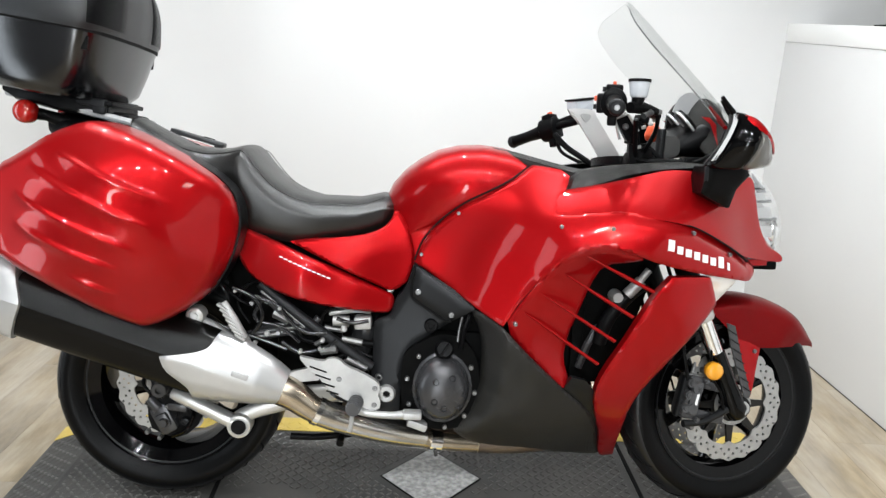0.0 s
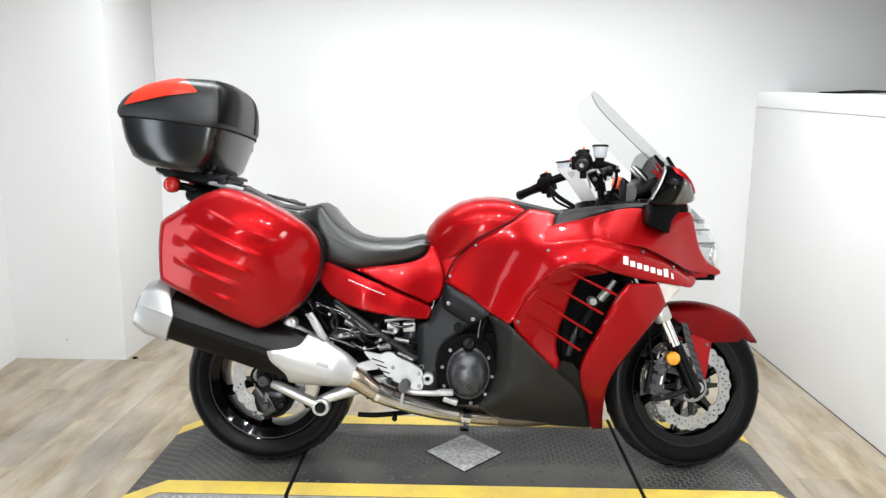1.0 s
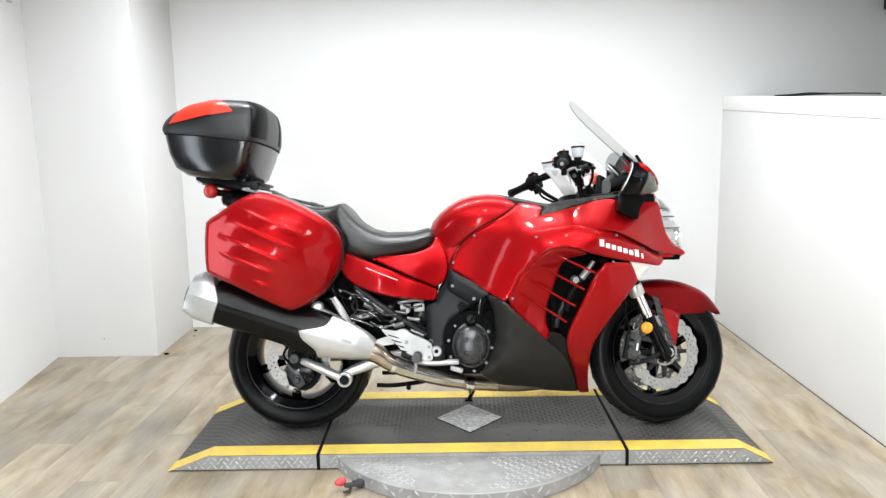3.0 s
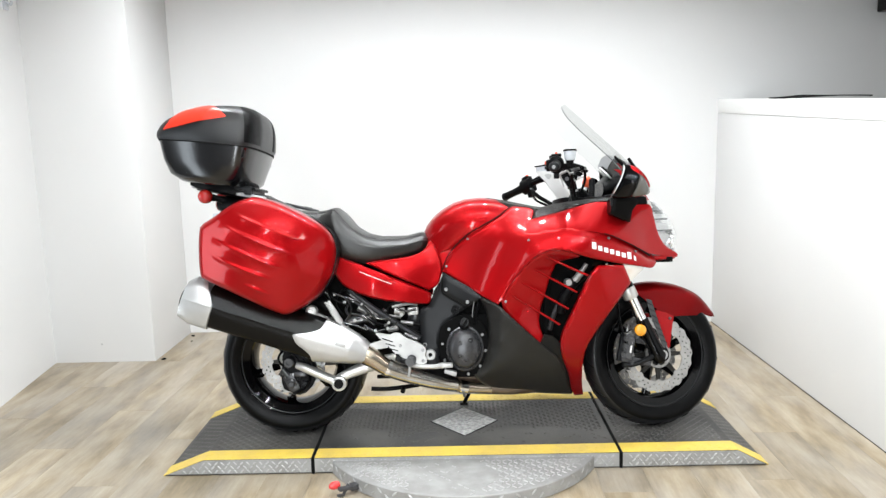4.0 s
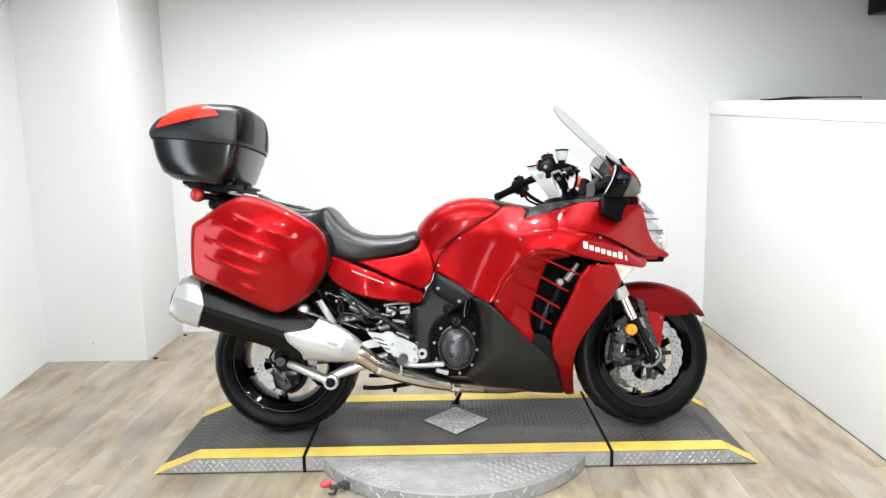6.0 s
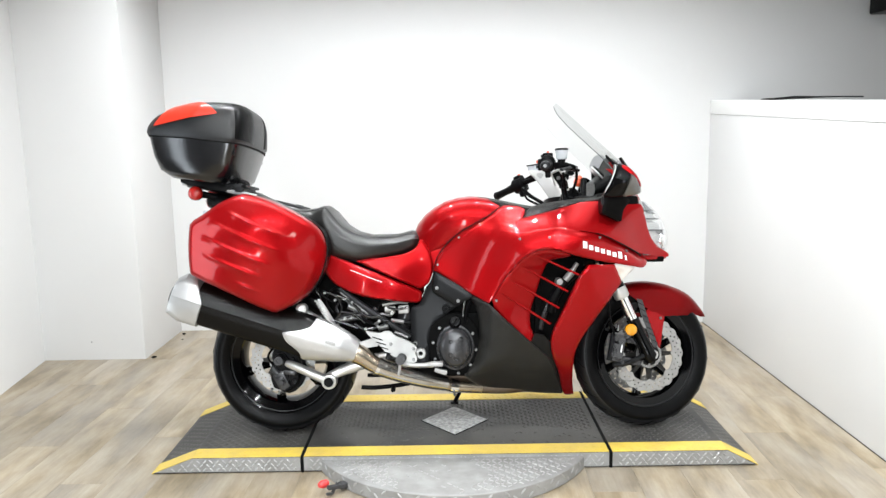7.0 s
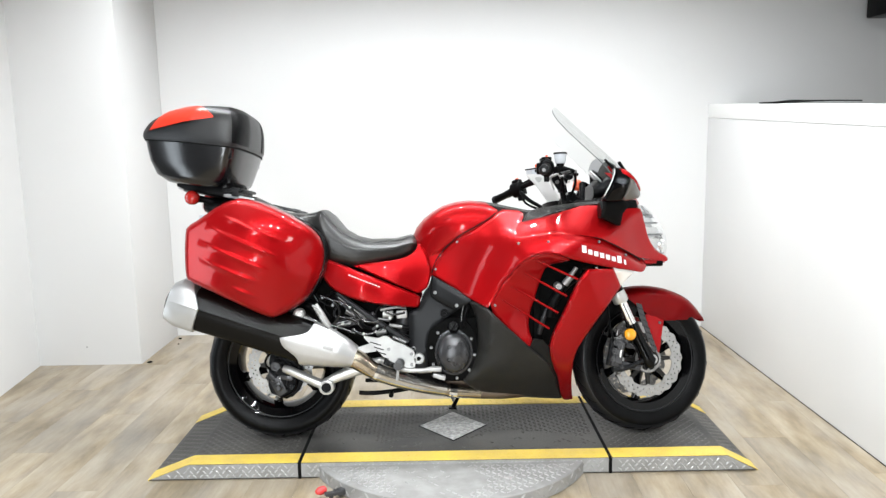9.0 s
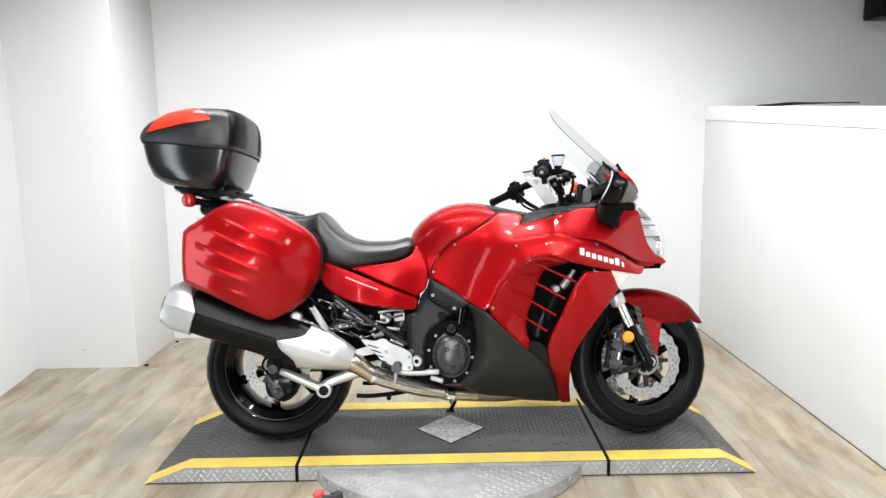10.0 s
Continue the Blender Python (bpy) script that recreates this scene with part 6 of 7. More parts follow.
for s in (-1, 1):
    part("frame_cover", shell([(-0.122, 0.656), (-0.120, 0.656), (0.010, 0.574), (0.026, 0.566), (0.020, 0.558), (-0.032, 0.531), (-0.042, 0.530), (-0.118, 0.574), (-0.130, 0.586), (-0.130, 0.610)], lambda V: W_FRAME(V) + 0.007, 0.012, 0.005, 0.012, s, 1), M_FRAME, frame_plate, "graphite frame cover panel")
    for x0, z0, r in ((-0.116, 0.596, 0.0075), (-0.032, 0.545, 0.0075)):
        part("cover_screw", bolt(x0, s * (W_FRAME([(x0, z0)])[0] + 0.0075), z0, r, 0.004, s), M_BOLT, frame_plate)
    part("cover_seam", tube([(x0, s * (W_FRAME([(x0, z0)])[0] + 0.001), z0) for x0, z0 in ((-0.126, 0.660), (-0.133, 0.612), (-0.132, 0.586), (-0.119, 0.571), (-0.080, 0.548), (-0.044, 0.527), (-0.030, 0.529))], 0.0036, 6, 4), M_GAP, frame_plate, "dark gap round the cover")
    # black disc paints the shade inside the hollow pivot nut
    part("pivot_hole_shade", lathe([(0.0, -s * 0.002), (0.0088, -s * 0.002), (0.0088, s * 0.0045), (0.0, s * 0.0045)], 18, (-0.184, s * 0.190, 0.338)), M_GAP, frame_plate, "black disc drawn for the shade in the pivot's hollow")
    part("frame_boss", lathe([(0.0, s * 0.002), (0.007, s * 0.002), (0.008, s * 0.007), (0.015, s * 0.007), (0.0175, s * 0.002), (0.0175, -s * 0.01)], 24, (-0.080, s * 0.179, 0.513)), M_BLACK, frame_plate, "black hollow frame bolt")
    part("pivot_nut", lathe([(0.0, s * 0.003), (0.008, s * 0.003), (0.009, s * 0.012), (0.019, s * 0.012), (0.0225, s * 0.006), (0.0225, -s * 0.01)], 28, (-0.184, s * 0.190, 0.338)), M_ALLOY, frame_plate, "hollow alloy swingarm pivot nut")
    part("frame_bolt", bolt(-0.205, s * 0.182, 0.376, 0.0105, 0.006, s), M_BOLT, frame_plate)

# the block's near-black colour includes the shade under the bodywork
engine = part("engine", join(box(-0.20, 0.10, -0.165, 0.165, 0.235, 0.50, 0.03), box(-0.10, 0.22, -0.15, 0.15, 0.45, 0.66, 0.03), box(0.08, 0.26, -0.15, 0.15, 0.27, 0.62, 0.02)), M_DARK, bike, "dark four-cylinder engine block, darkened further for the shade under the bodywork")
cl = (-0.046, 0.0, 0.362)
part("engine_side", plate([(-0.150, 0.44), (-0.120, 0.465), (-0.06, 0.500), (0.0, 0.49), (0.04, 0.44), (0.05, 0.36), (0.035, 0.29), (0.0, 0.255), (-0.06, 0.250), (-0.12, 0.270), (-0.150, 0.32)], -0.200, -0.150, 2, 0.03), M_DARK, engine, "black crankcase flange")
clutch = part("clutch_cover", moved(lathe([(0.0, -0.062), (0.030, -0.061), (0.062, -0.056), (0.078, -0.045), (0.086, -0.030), (0.092, -0.012), (0.100, -0.010), (0.102, 0.0), (0.102, 0.05)], 56), Matrix.Translation((cl[0], -0.195, cl[2])) @ Matrix.Diagonal((0.74, 1, 0.90, 1))), M_ENGINE, engine, "dark round clutch cover")
for k in range(9):
    a = radians(95 + k * 37)
    part("case_bolt", bolt(cl[0] - 0.004 + 0.086 * math.cos(a), -0.205, cl[2] + 0.104 * math.sin(a), 0.0062, 0.005), M_BOLT, engine)
for dx, dz in ((-0.018, 0.028), (0.022, 0.038), (-0.020, -0.022), (0.004, -0.038), (0.044, 0.0), (0.036, -0.03)):
    part("cover_dimple", lathe([(0.0, 0.0015), (0.005, 0.001), (0.0072, -0.003), (0.0085, -0.001), (0.0085, 0.006)], 14, (cl[0] + dx, -0.2585 + 2.6 * (dx * dx / 0.52 + dz * dz), cl[2] + dz)), M_ENGINE, engine)
part("oil_filler", join(moved(lathe([(0, -0.022), (0.018, -0.022), (0.020, -0.018), (0.021, 0.0), (0.024, 0.004)], 24), Matrix.Translation((-0.046, -0.215, 0.462)) @ pose(0, 0, 0, -18, 0, 0)),
                        block((0.006, 0.012, 0.034), Matrix.Translation((-0.046, -0.240, 0.467)) @ pose(0, 0, 0, 0, 30, 0), 0.002)), M_BLACK, engine, "black oil filler cap")
part("coolant_pipe", tube([(0.015, -0.185, 0.545), (0.000, -0.20, 0.50), (-0.005, -0.205, 0.46)], 0.007, 8), M_BLACK, engine)
part("sensor_lead", tube([(-0.005, -0.212, 0.545), (-0.012, -0.218, 0.51), (-0.014, -0.222, 0.485)], 0.0035, 6), M_CHROME, engine)
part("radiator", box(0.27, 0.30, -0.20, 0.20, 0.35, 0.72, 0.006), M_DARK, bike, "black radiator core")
# its near-black colour carries the shade within the fairing
part("inner_fairing", loft([rounded_ring(0.08, 0, 0.80, 0.12, 0.10), rounded_ring(0.25, 0, 0.78, 0.19, 0.12), rounded_ring(0.45, 0, 0.79, 0.21, 0.13), rounded_ring(0.62, 0, 0.80, 0.17, 0.11), rounded_ring(0.72, 0, 0.80, 0.10, 0.09)]), M_DARK, bike, "black inner fairing, darkened for the shade inside the bodywork")

# ---- footrest hanger, pedal, pegs and the clutter behind the frame
hanger = part("footrest_hanger", plate([(-0.402, 0.436), (-0.380, 0.432), (-0.340, 0.424), (-0.325, 0.434), (-0.300, 0.432), (-0.285, 0.415), (-0.245, 0.400), (-0.205, 0.378), (-0.198, 0.360), (-0.205, 0.345), (-0.196, 0.325), (-0.200, 0.308), (-0.225, 0.306), (-0.250, 0.318), (-0.300, 0.338), (-0.330, 0.360), (-0.350, 0.385), (-0.375, 0.405)], -0.232, -0.214, 1, 0.02), M_ALLOY, bike, "cast alloy rider footrest hanger")
part("hanger_arm", plate([(-0.440, 0.372), (-0.430, 0.362), (-0.352, 0.372), (-0.350, 0.385), (-0.372, 0.404), (-0.435, 0.385)], -0.215, -0.200, 0, 0.03), M_ALLOY, hanger)
for k in range(4):
    part("hanger_slot", tube([(-0.372 + 0.014 * k, -0.2325, 0.412 - 0.020 * k), (-0.330 + 0.010 * k, -0.2325, 0.398 - 0.018 * k)], 0.0022, 6), M_GAP, hanger)
for x0, z0 in ((-0.212, 0.362), (-0.212, 0.320), (-0.300, 0.382)):
    part("hanger_bolt", bolt(x0, -0.2322, z0, 0.0065, 0.004), M_BOLT, hanger)
part("foot_peg", join(tube([(-0.255, -0.222, 0.328), (-0.262, -0.285, 0.324)], [0.017, 0.016], 16), *[tube([(-0.2565 - 0.0011 * k, -0.235 - 0.0105 * k, 0.3275 - 0.0006 * k), (-0.2567 - 0.0011 * k, -0.239 - 0.0105 * k, 0.3275 - 0.0006 * k)], 0.0185, 16) for k in range(5)]), M_CALIPER, hanger, "ribbed grey footpeg")
part("peg_feeler", tube([(-0.262, -0.275, 0.312), (-0.264, -0.277, 0.285), (-0.268, -0.277, 0.268)], 0.0055, 8), M_ALLOY, hanger)
part("brake_pedal", join(tube([(-0.270, -0.225, 0.310), (-0.230, -0.236, 0.300), (-0.170, -0.240, 0.298), (-0.135, -0.242, 0.302)], [0.010, 0.009, 0.009, 0.012], 10), block((0.045, 0.040, 0.016), pose(-0.118, -0.245, 0.304, 0, 0, 0), 0.004)), M_ALLOY, bike, "cast alloy brake pedal")
part("pedal_end", block((0.05, 0.03, 0.018), pose(-0.105, -0.225, 0.272, 0, 18, 0), 0.004), M_ALLOY, bike)
sub = part("subframe_tube", tube([(-0.505, -0.175, 0.600), (-0.40, -0.185, 0.520), (-0.224, -0.185, 0.402)], 0.0135, 14, 4), M_FRAME, bike, "dark grey subframe tube")
part("subframe_lower", tube([(-0.560, -0.18, 0.452), (-0.46, -0.18, 0.478), (-0.39, -0.175, 0.490), (-0.36, -0.17, 0.52)], 0.010, 12), M_ENGINE, sub)
part("subframe_gusset", plate([(-0.500, 0.575), (-0.485, 0.580), (-0.390, 0.505), (-0.378, 0.490), (-0.400, 0.490), (-0.440, 0.515), (-0.480, 0.550)], -0.190, -0.182, 0, 0.03), M_FRAME, sub)
for x0, z0 in ((-0.486, 0.561), (-0.414, 0.512)):
    part("gusset_bolt", bolt(x0, -0.190, z0, 0.007, 0.004), M_BOLT, sub)
part("linkage", join(tube([(-0.540, -0.17, 0.47), (-0.47, -0.178, 0.498), (-0.40, -0.18, 0.50)], 0.006, 8), tube([(-0.50, -0.16, 0.56), (-0.52, -0.165, 0.52), (-0.50, -0.17, 0.49)], 0.005, 8)), M_ENGINE, sub)
peg = part("passenger_peg", tube([(-0.584, -0.225, 0.560), (-0.560, -0.23, 0.520), (-0.534, -0.225, 0.474)], [0.010, 0.014, 0.013], 10), M_ALLOY, bike, "ribbed alloy passenger footpeg, folded")
for k in range(7):
    part("peg_rib", block((0.028, 0.018, 0.006), pose(-0.582 + 0.0072 * k, -0.238, 0.552 - 0.0120 * k, 0, 32, 0), 0.002), M_ALLOY, peg)
part("peg_bracket", join(tube([(-0.540, -0.215, 0.470), (-0.530, -0.21, 0.445)], 0.018, 12), tube([(-0.665, -0.20, 0.520), (-0.60, -0.205, 0.49), (-0.545, -0.21, 0.448)], 0.013, 10)), M_ALLOY, bike, "alloy passenger peg bracket")
part("mount_bushing", lathe([(0.0, -0.020), (0.007, -0.020), (0.0075, -0.014), (0.012, -0.014), (0.014, -0.020), (0.020, -0.018), (0.0225, -0.010), (0.0225, 0.02)], 24, (-0.650, -0.212, 0.524)), M_SILVER, bike, "bright round silencer mount bushing")
part("silencer_bracket", plate([(-0.70, 0.545), (-0.66, 0.545), (-0.58, 0.49), (-0.56, 0.45), (-0.60, 0.46), (-0.70, 0.51)], -0.205, -0.190, 1, 0.03), M_BLACK, bike, "black silencer bracket")
part("bracket_tip", block((0.042, 0.014, 0.022), pose(-0.612, -0.214, 0.488, 0, 24, 0), 0.004), M_ALLOY, bike)
part("rear_reservoir", join(tube([(-0.325, -0.165, 0.512), (-0.285, -0.165, 0.512)], 0.014, 12), block((0.042, 0.05, 0.030), pose(-0.250, -0.165, 0.512, 0, -4, 0), 0.006), tube([(-0.335, -0.165, 0.530), (-0.27, -0.165, 0.540), (-0.235, -0.15, 0.535)], 0.006, 8)), M_ALLOY, bike, "alloy throttle and hose fittings")
part("shock_body", tube([(-0.30, -0.10, 0.30), (-0.27, -0.11, 0.40), (-0.24, -0.11, 0.50)], [0.04, 0.032, 0.036], 16), M_ENGINE, bike)
part("hose_black", tube([(-0.36, -0.175, 0.455), (-0.40, -0.185, 0.47), (-0.43, -0.18, 0.50), (-0.49, -0.18, 0.47), (-0.55, -0.17, 0.45)], 0.0065, 8), M_BLACK, bike, "black hoses behind the frame")
part("hose_black", tube([(-0.225, -0.165, 0.455), (-0.27, -0.175, 0.462), (-0.32, -0.175, 0.455), (-0.35, -0.17, 0.44)], 0.009, 8), M_BLACK, bike)
# gearbox and tray take the same near-black, shade included
part("gearbox", join(box(-0.44, -0.18, -0.115, 0.115, 0.30, 0.44, 0.03), box(-0.47, -0.30, -0.135, 0.135, 0.36, 0.50, 0.02)), M_DARK, bike, "dark gearbox and linkage housing, darkened further for the shade around it")
part("battery_tray", box(-0.60, -0.20, -0.125, 0.125, 0.42, 0.70, 0.02), M_DARK, bike, "black airbox and battery tray, darkened for the shade under the seat")
part("hugger", loft([rounded_ring(-0.46, 0, 0.44, 0.09, 0.05), rounded_ring(-0.56, 0, 0.56, 0.11, 0.05), rounded_ring(-0.70, 0, 0.655, 0.115, 0.028), rounded_ring(-0.86, 0, 0.672, 0.11, 0.020), rounded_ring(-0.98, 0, 0.70, 0.10, 0.020), rounded_ring(-1.02, 0, 0.78, 0.09, 0.03)]), M_BLACK, bike, "black inner rear mudguard")

for a, b, r, mt in (((-0.500, -0.192, 0.585), (-0.392, -0.192, 0.500), 0.0035, M_ROD), ((-0.392, -0.192, 0.500), (-0.480, -0.186, 0.486), 0.0035, M_ROD), ((-0.545, -0.19, 0.468), (-0.452, -0.19, 0.492), 0.0085, M_ENGINE),
                    ((-0.515, -0.20, 0.470), (-0.455, -0.20, 0.482), 0.0045, M_ROD), ((-0.470, -0.18, 0.530), (-0.432, -0.18, 0.512), 0.012, M_ROD), ((-0.365, -0.185, 0.455), (-0.335, -0.19, 0.475), 0.006, M_ROD),
                    ((-0.350, -0.195, 0.440), (-0.310, -0.20, 0.448), 0.010, M_ROD), ((-0.300, -0.18, 0.470), (-0.250, -0.18, 0.462), 0.008, M_ROD), ((-0.345, -0.17, 0.495), (-0.300, -0.17, 0.488), 0.006, M_ROD),
                    ((-0.285, -0.20, 0.425), (-0.235, -0.20, 0.402), 0.007, M_ROD), ((-0.625, -0.205, 0.475), (-0.580, -0.21, 0.455), 0.008, M_ROD), ((-0.690, -0.20, 0.535), (-0.640, -0.20, 0.512), 0.006, M_FRAME)):
    part("linkage_rod", tube([a, b], r, 8), mt, sub)
for x0, z0 in ((-0.352, 0.448), (-0.322, 0.452), (-0.455, 0.484), (-0.520, 0.556), (-0.258, 0.415), (-0.290, 0.415)):
    part("linkage_bolt", bolt(x0, -0.200, z0, 0.006, 0.005), M_BOLT, sub)
for pts in ([(-0.235, -0.17, 0.545), (-0.30, -0.18, 0.552), (-0.345, -0.175, 0.535), (-0.355, -0.17, 0.50)], [(-0.44, -0.16, 0.62), (-0.53, -0.17, 0.60), (-0.56, -0.175, 0.55), (-0.53, -0.175, 0.50)], [(-0.60, -0.19, 0.60), (-0.555, -0.18, 0.56), (-0.52, -0.185, 0.545)], [(-0.225, -0.175, 0.425), (-0.28, -0.18, 0.435), (-0.34, -0.19, 0.41), (-0.40, -0.17, 0.43)]):
    part("cable", tube(pts, 0.0045, 7), M_BLACK, sub)

for pts, q in (([(-0.567, 0.592), (-0.513, 0.569), (-0.494, 0.521), (-0.524, 0.472), (-0.547, 0.447)], 0.0050), ([(-0.513, 0.575), (-0.459, 0.552), (-0.422, 0.510), (-0.385, 0.487), (-0.337, 0.488)], 0.0055),
               ([(-0.614, 0.506), (-0.554, 0.483), (-0.493, 0.466), (-0.433, 0.443)], 0.0060), ([(-0.445, 0.461), (-0.397, 0.437), (-0.337, 0.451), (-0.313, 0.470)], 0.0065),
               ([(-0.494, 0.509), (-0.446, 0.498), (-0.403, 0.462)], 0.0045), ([(-0.609, 0.615), (-0.578, 0.568), (-0.584, 0.519)], 0.0045), ([(-0.314, 0.525), (-0.277, 0.514), (-0.235, 0.521)], 0.0050)):
    part("rubber_hose", tube([(x0, -0.196 - 0.006 * math.sin(9 * x0), z0) for x0, z0 in pts], q, 8), M_HOSE, sub, "shiny black rubber hose")
for x0, z0, q in ((-0.482, 0.482, 0.007), (-0.511, 0.457, 0.006), (-0.346, 0.470, 0.006), (-0.295, 0.501, 0.008), (-0.324, 0.414, 0.006), (-0.560, 0.585, 0.005), (-0.452, 0.546, 0.005), (-0.400, 0.440, 0.006)):
    part("hose_clip", lathe([(0, -0.007), (q * 0.6, -0.007), (q, -0.004), (q, 0.006)], 10, (x0, -0.202, z0)), M_ALLOY, sub, "small bright hose clip")

# ---- swingarm, rear caliper, stand
swing = part("swingarm", join(loft([rounded_ring(-0.20, -0.07, 0.335, 0.05, 0.040, 20, 3), rounded_ring(-0.40, -0.098, 0.298, 0.024, 0.030, 20, 3), rounded_ring(-0.52, -0.110, 0.256, 0.020, 0.022, 20, 3), rounded_ring(-0.57, -0.112, 0.232, 0.020, 0.020, 20, 3)]),
                              loft([rounded_ring(-0.20, 0.07, 0.335, 0.05, 0.045, 20, 3), rounded_ring(-0.50, 0.115, 0.30, 0.035, 0.045, 20, 3), rounded_ring(-0.76, 0.115, 0.31, 0.045, 0.06, 20, 3)])), M_SILVER, bike, "silver cast swingarm")
part("swing_link", tube([(-0.735, -0.124, 0.296), (-0.70, -0.127, 0.284), (-0.575, -0.128, 0.226)], [0.013, 0.018, 0.019], 16), M_SILVER, swing, "silver torque rod")
part("link_end", lathe([(0.0, -0.030), (0.020, -0.030), (0.0205, -0.026), (0.024, -0.030), (0.0295, -0.028), (0.031, -0.020), (0.031, 0.020)], 28, (-0.560, -0.118, 0.219)), M_SILVER, swing, "silver ring-shaped arm end")
part("link_plug", lathe([(0.0, -0.031), (0.0195, -0.031), (0.0200, -0.027)], 24, (-0.560, -0.118, 0.219)), M_BLACK, swing, "black rubber plug")
part("rear_axle", lathe([(0.0, -0.012), (0.008, -0.012), (0.009, -0.020), (0.018, -0.020), (0.022, -0.014), (0.024, 0.03)], 24, (-0.762, -0.128, 0.308)), M_ENGINE, swing, "dark rear axle end")
part("caliper_carrier", plate([(-0.800, 0.300), (-0.765, 0.340), (-0.735, 0.325), (-0.720, 0.285), (-0.728, 0.215), (-0.760, 0.180), (-0.800, 0.200)], -0.112, -0.100, 1, 0.03), M_BLACK, swing, "black caliper carrier plate")
tilt = Matrix.Translation((-0.765, 0, 0.24)) @ Matrix.Rotation(radians(-28), 4, "Y") @ Matrix.Translation((0.765, 0, -0.24))
rc = part("rear_caliper", moved(join(box(-0.792, -0.742, -0.124, -0.068, 0.180, 0.262, 0.014), box(-0.786, -0.750, -0.132, -0.06, 0.200, 0.240, 0.010), tube([(-0.775, -0.112, 0.285), (-0.766, -0.118, 0.250)], 0.015, 12), lathe([(0, -0.010), (0.010, -0.010), (0.013, 0)], 16, (-0.766, -0.130, 0.216)), block((0.05, 0.04, 0.02), pose(-0.720, -0.105, 0.235, 0, 35, 0), 0.005)), tilt), M_ENGINE, bike, "dark grey rear brake caliper")
for x0, z0 in ((-0.800, 0.186), (-0.768, 0.172), (-0.748, 0.256)):
    part("caliper_bolt", bolt(x0, -0.116, z0, 0.006, 0.006), M_BOLT, rc)
part("caliper_arm", plate([(-0.800, 0.355), (-0.745, 0.372), (-0.690, 0.345), (-0.655, 0.290), (-0.662, 0.215), (-0.715, 0.165), (-0.770, 0.175), (-0.790, 0.250)], -0.100, -0.090, 1, 0.03), M_BLACK, swing, "black brake carrier beside the disc")
for pts, r in (([(-0.760, -0.118, 0.345), (-0.715, -0.125, 0.350), (-0.680, -0.12, 0.315), (-0.672, -0.12, 0.250)], 0.006), ([(-0.735, -0.125, 0.180), (-0.700, -0.128, 0.200), (-0.682, -0.125, 0.240), (-0.70, -0.12, 0.275)], 0.005), ([(-0.790, -0.12, 0.290), (-0.810, -0.118, 0.320), (-0.790, -0.11, 0.355), (-0.74, -0.11, 0.37)], 0.005)):
    part("brake_line", tube(pts, r, 8), M_GLOSSBLACK, swing, "black brake line")
for x0, z0, r in ((-0.705, 0.215, 0.010), (-0.690, 0.262, 0.008), (-0.735, 0.345, 0.009), (-0.712, 0.310, 0.007), (-0.752, 0.292, 0.008)):
    part("carrier_boss", lathe([(0, -0.010), (r * 0.5, -0.010), (r * 0.55, -0.013), (r, -0.012), (r * 1.2, 0.0)], 14, (x0, -0.103, z0)), M_FRAME, swing)
stand = part("centre_stand", join(tube([(-0.43, -0.13, 0.194), (-0.36, -0.12, 0.190), (-0.24, -0.10, 0.200), (-0.16, -0.08, 0.22)], 0.009, 12), tube([(-0.30, -0.118, 0.19), (-0.30, -0.145, 0.183)], 0.010, 10)), M_BLACK, bike, "black centre stand, folded up")
part("stand_leg", tube([(-0.43, 0.13, 0.194), (-0.24, 0.10, 0.200), (-0.16, 0.08, 0.22)], 0.009, 12), M_BLACK, stand)
part("side_stand", tube([(0.02, 0.14, 0.22), (-0.02, 0.21, 0.11), (-0.05, 0.262, 0.037)], [0.012, 0.009, 0.009], 12), M_BLACK, bike, "black side stand bearing the lean")
part("stand_foot", block((0.036, 0.036, 0.008), Matrix.Translation((-0.05, 0.262, 0.040)) @ pose(0, 0, 0, LEAN, 0, 0), 0.003), M_BLACK, bike)
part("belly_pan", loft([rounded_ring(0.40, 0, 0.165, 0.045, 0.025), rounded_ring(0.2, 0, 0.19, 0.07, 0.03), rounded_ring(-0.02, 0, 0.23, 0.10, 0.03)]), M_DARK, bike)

# ---- handlebars (turned to the left) and cockpit
def bar_at(x, y, z):
    """A point of the yoke given in its own straight-ahead axes, turned with the fork."""
    return Matrix.Translation(Vector((0.40, 0, 0.967))) @ Matrix.Rotation(radians(12), 4, stem_dir) @ Vector((x - 0.43, y, z - 0.96))


def along(p, d, m=Matrix()):
    """Axes at p whose x runs along d."""
    return Matrix.Translation(Vector(p)) @ Vector(d).to_track_quat("X", "Z").to_matrix().to_4x4() @ m


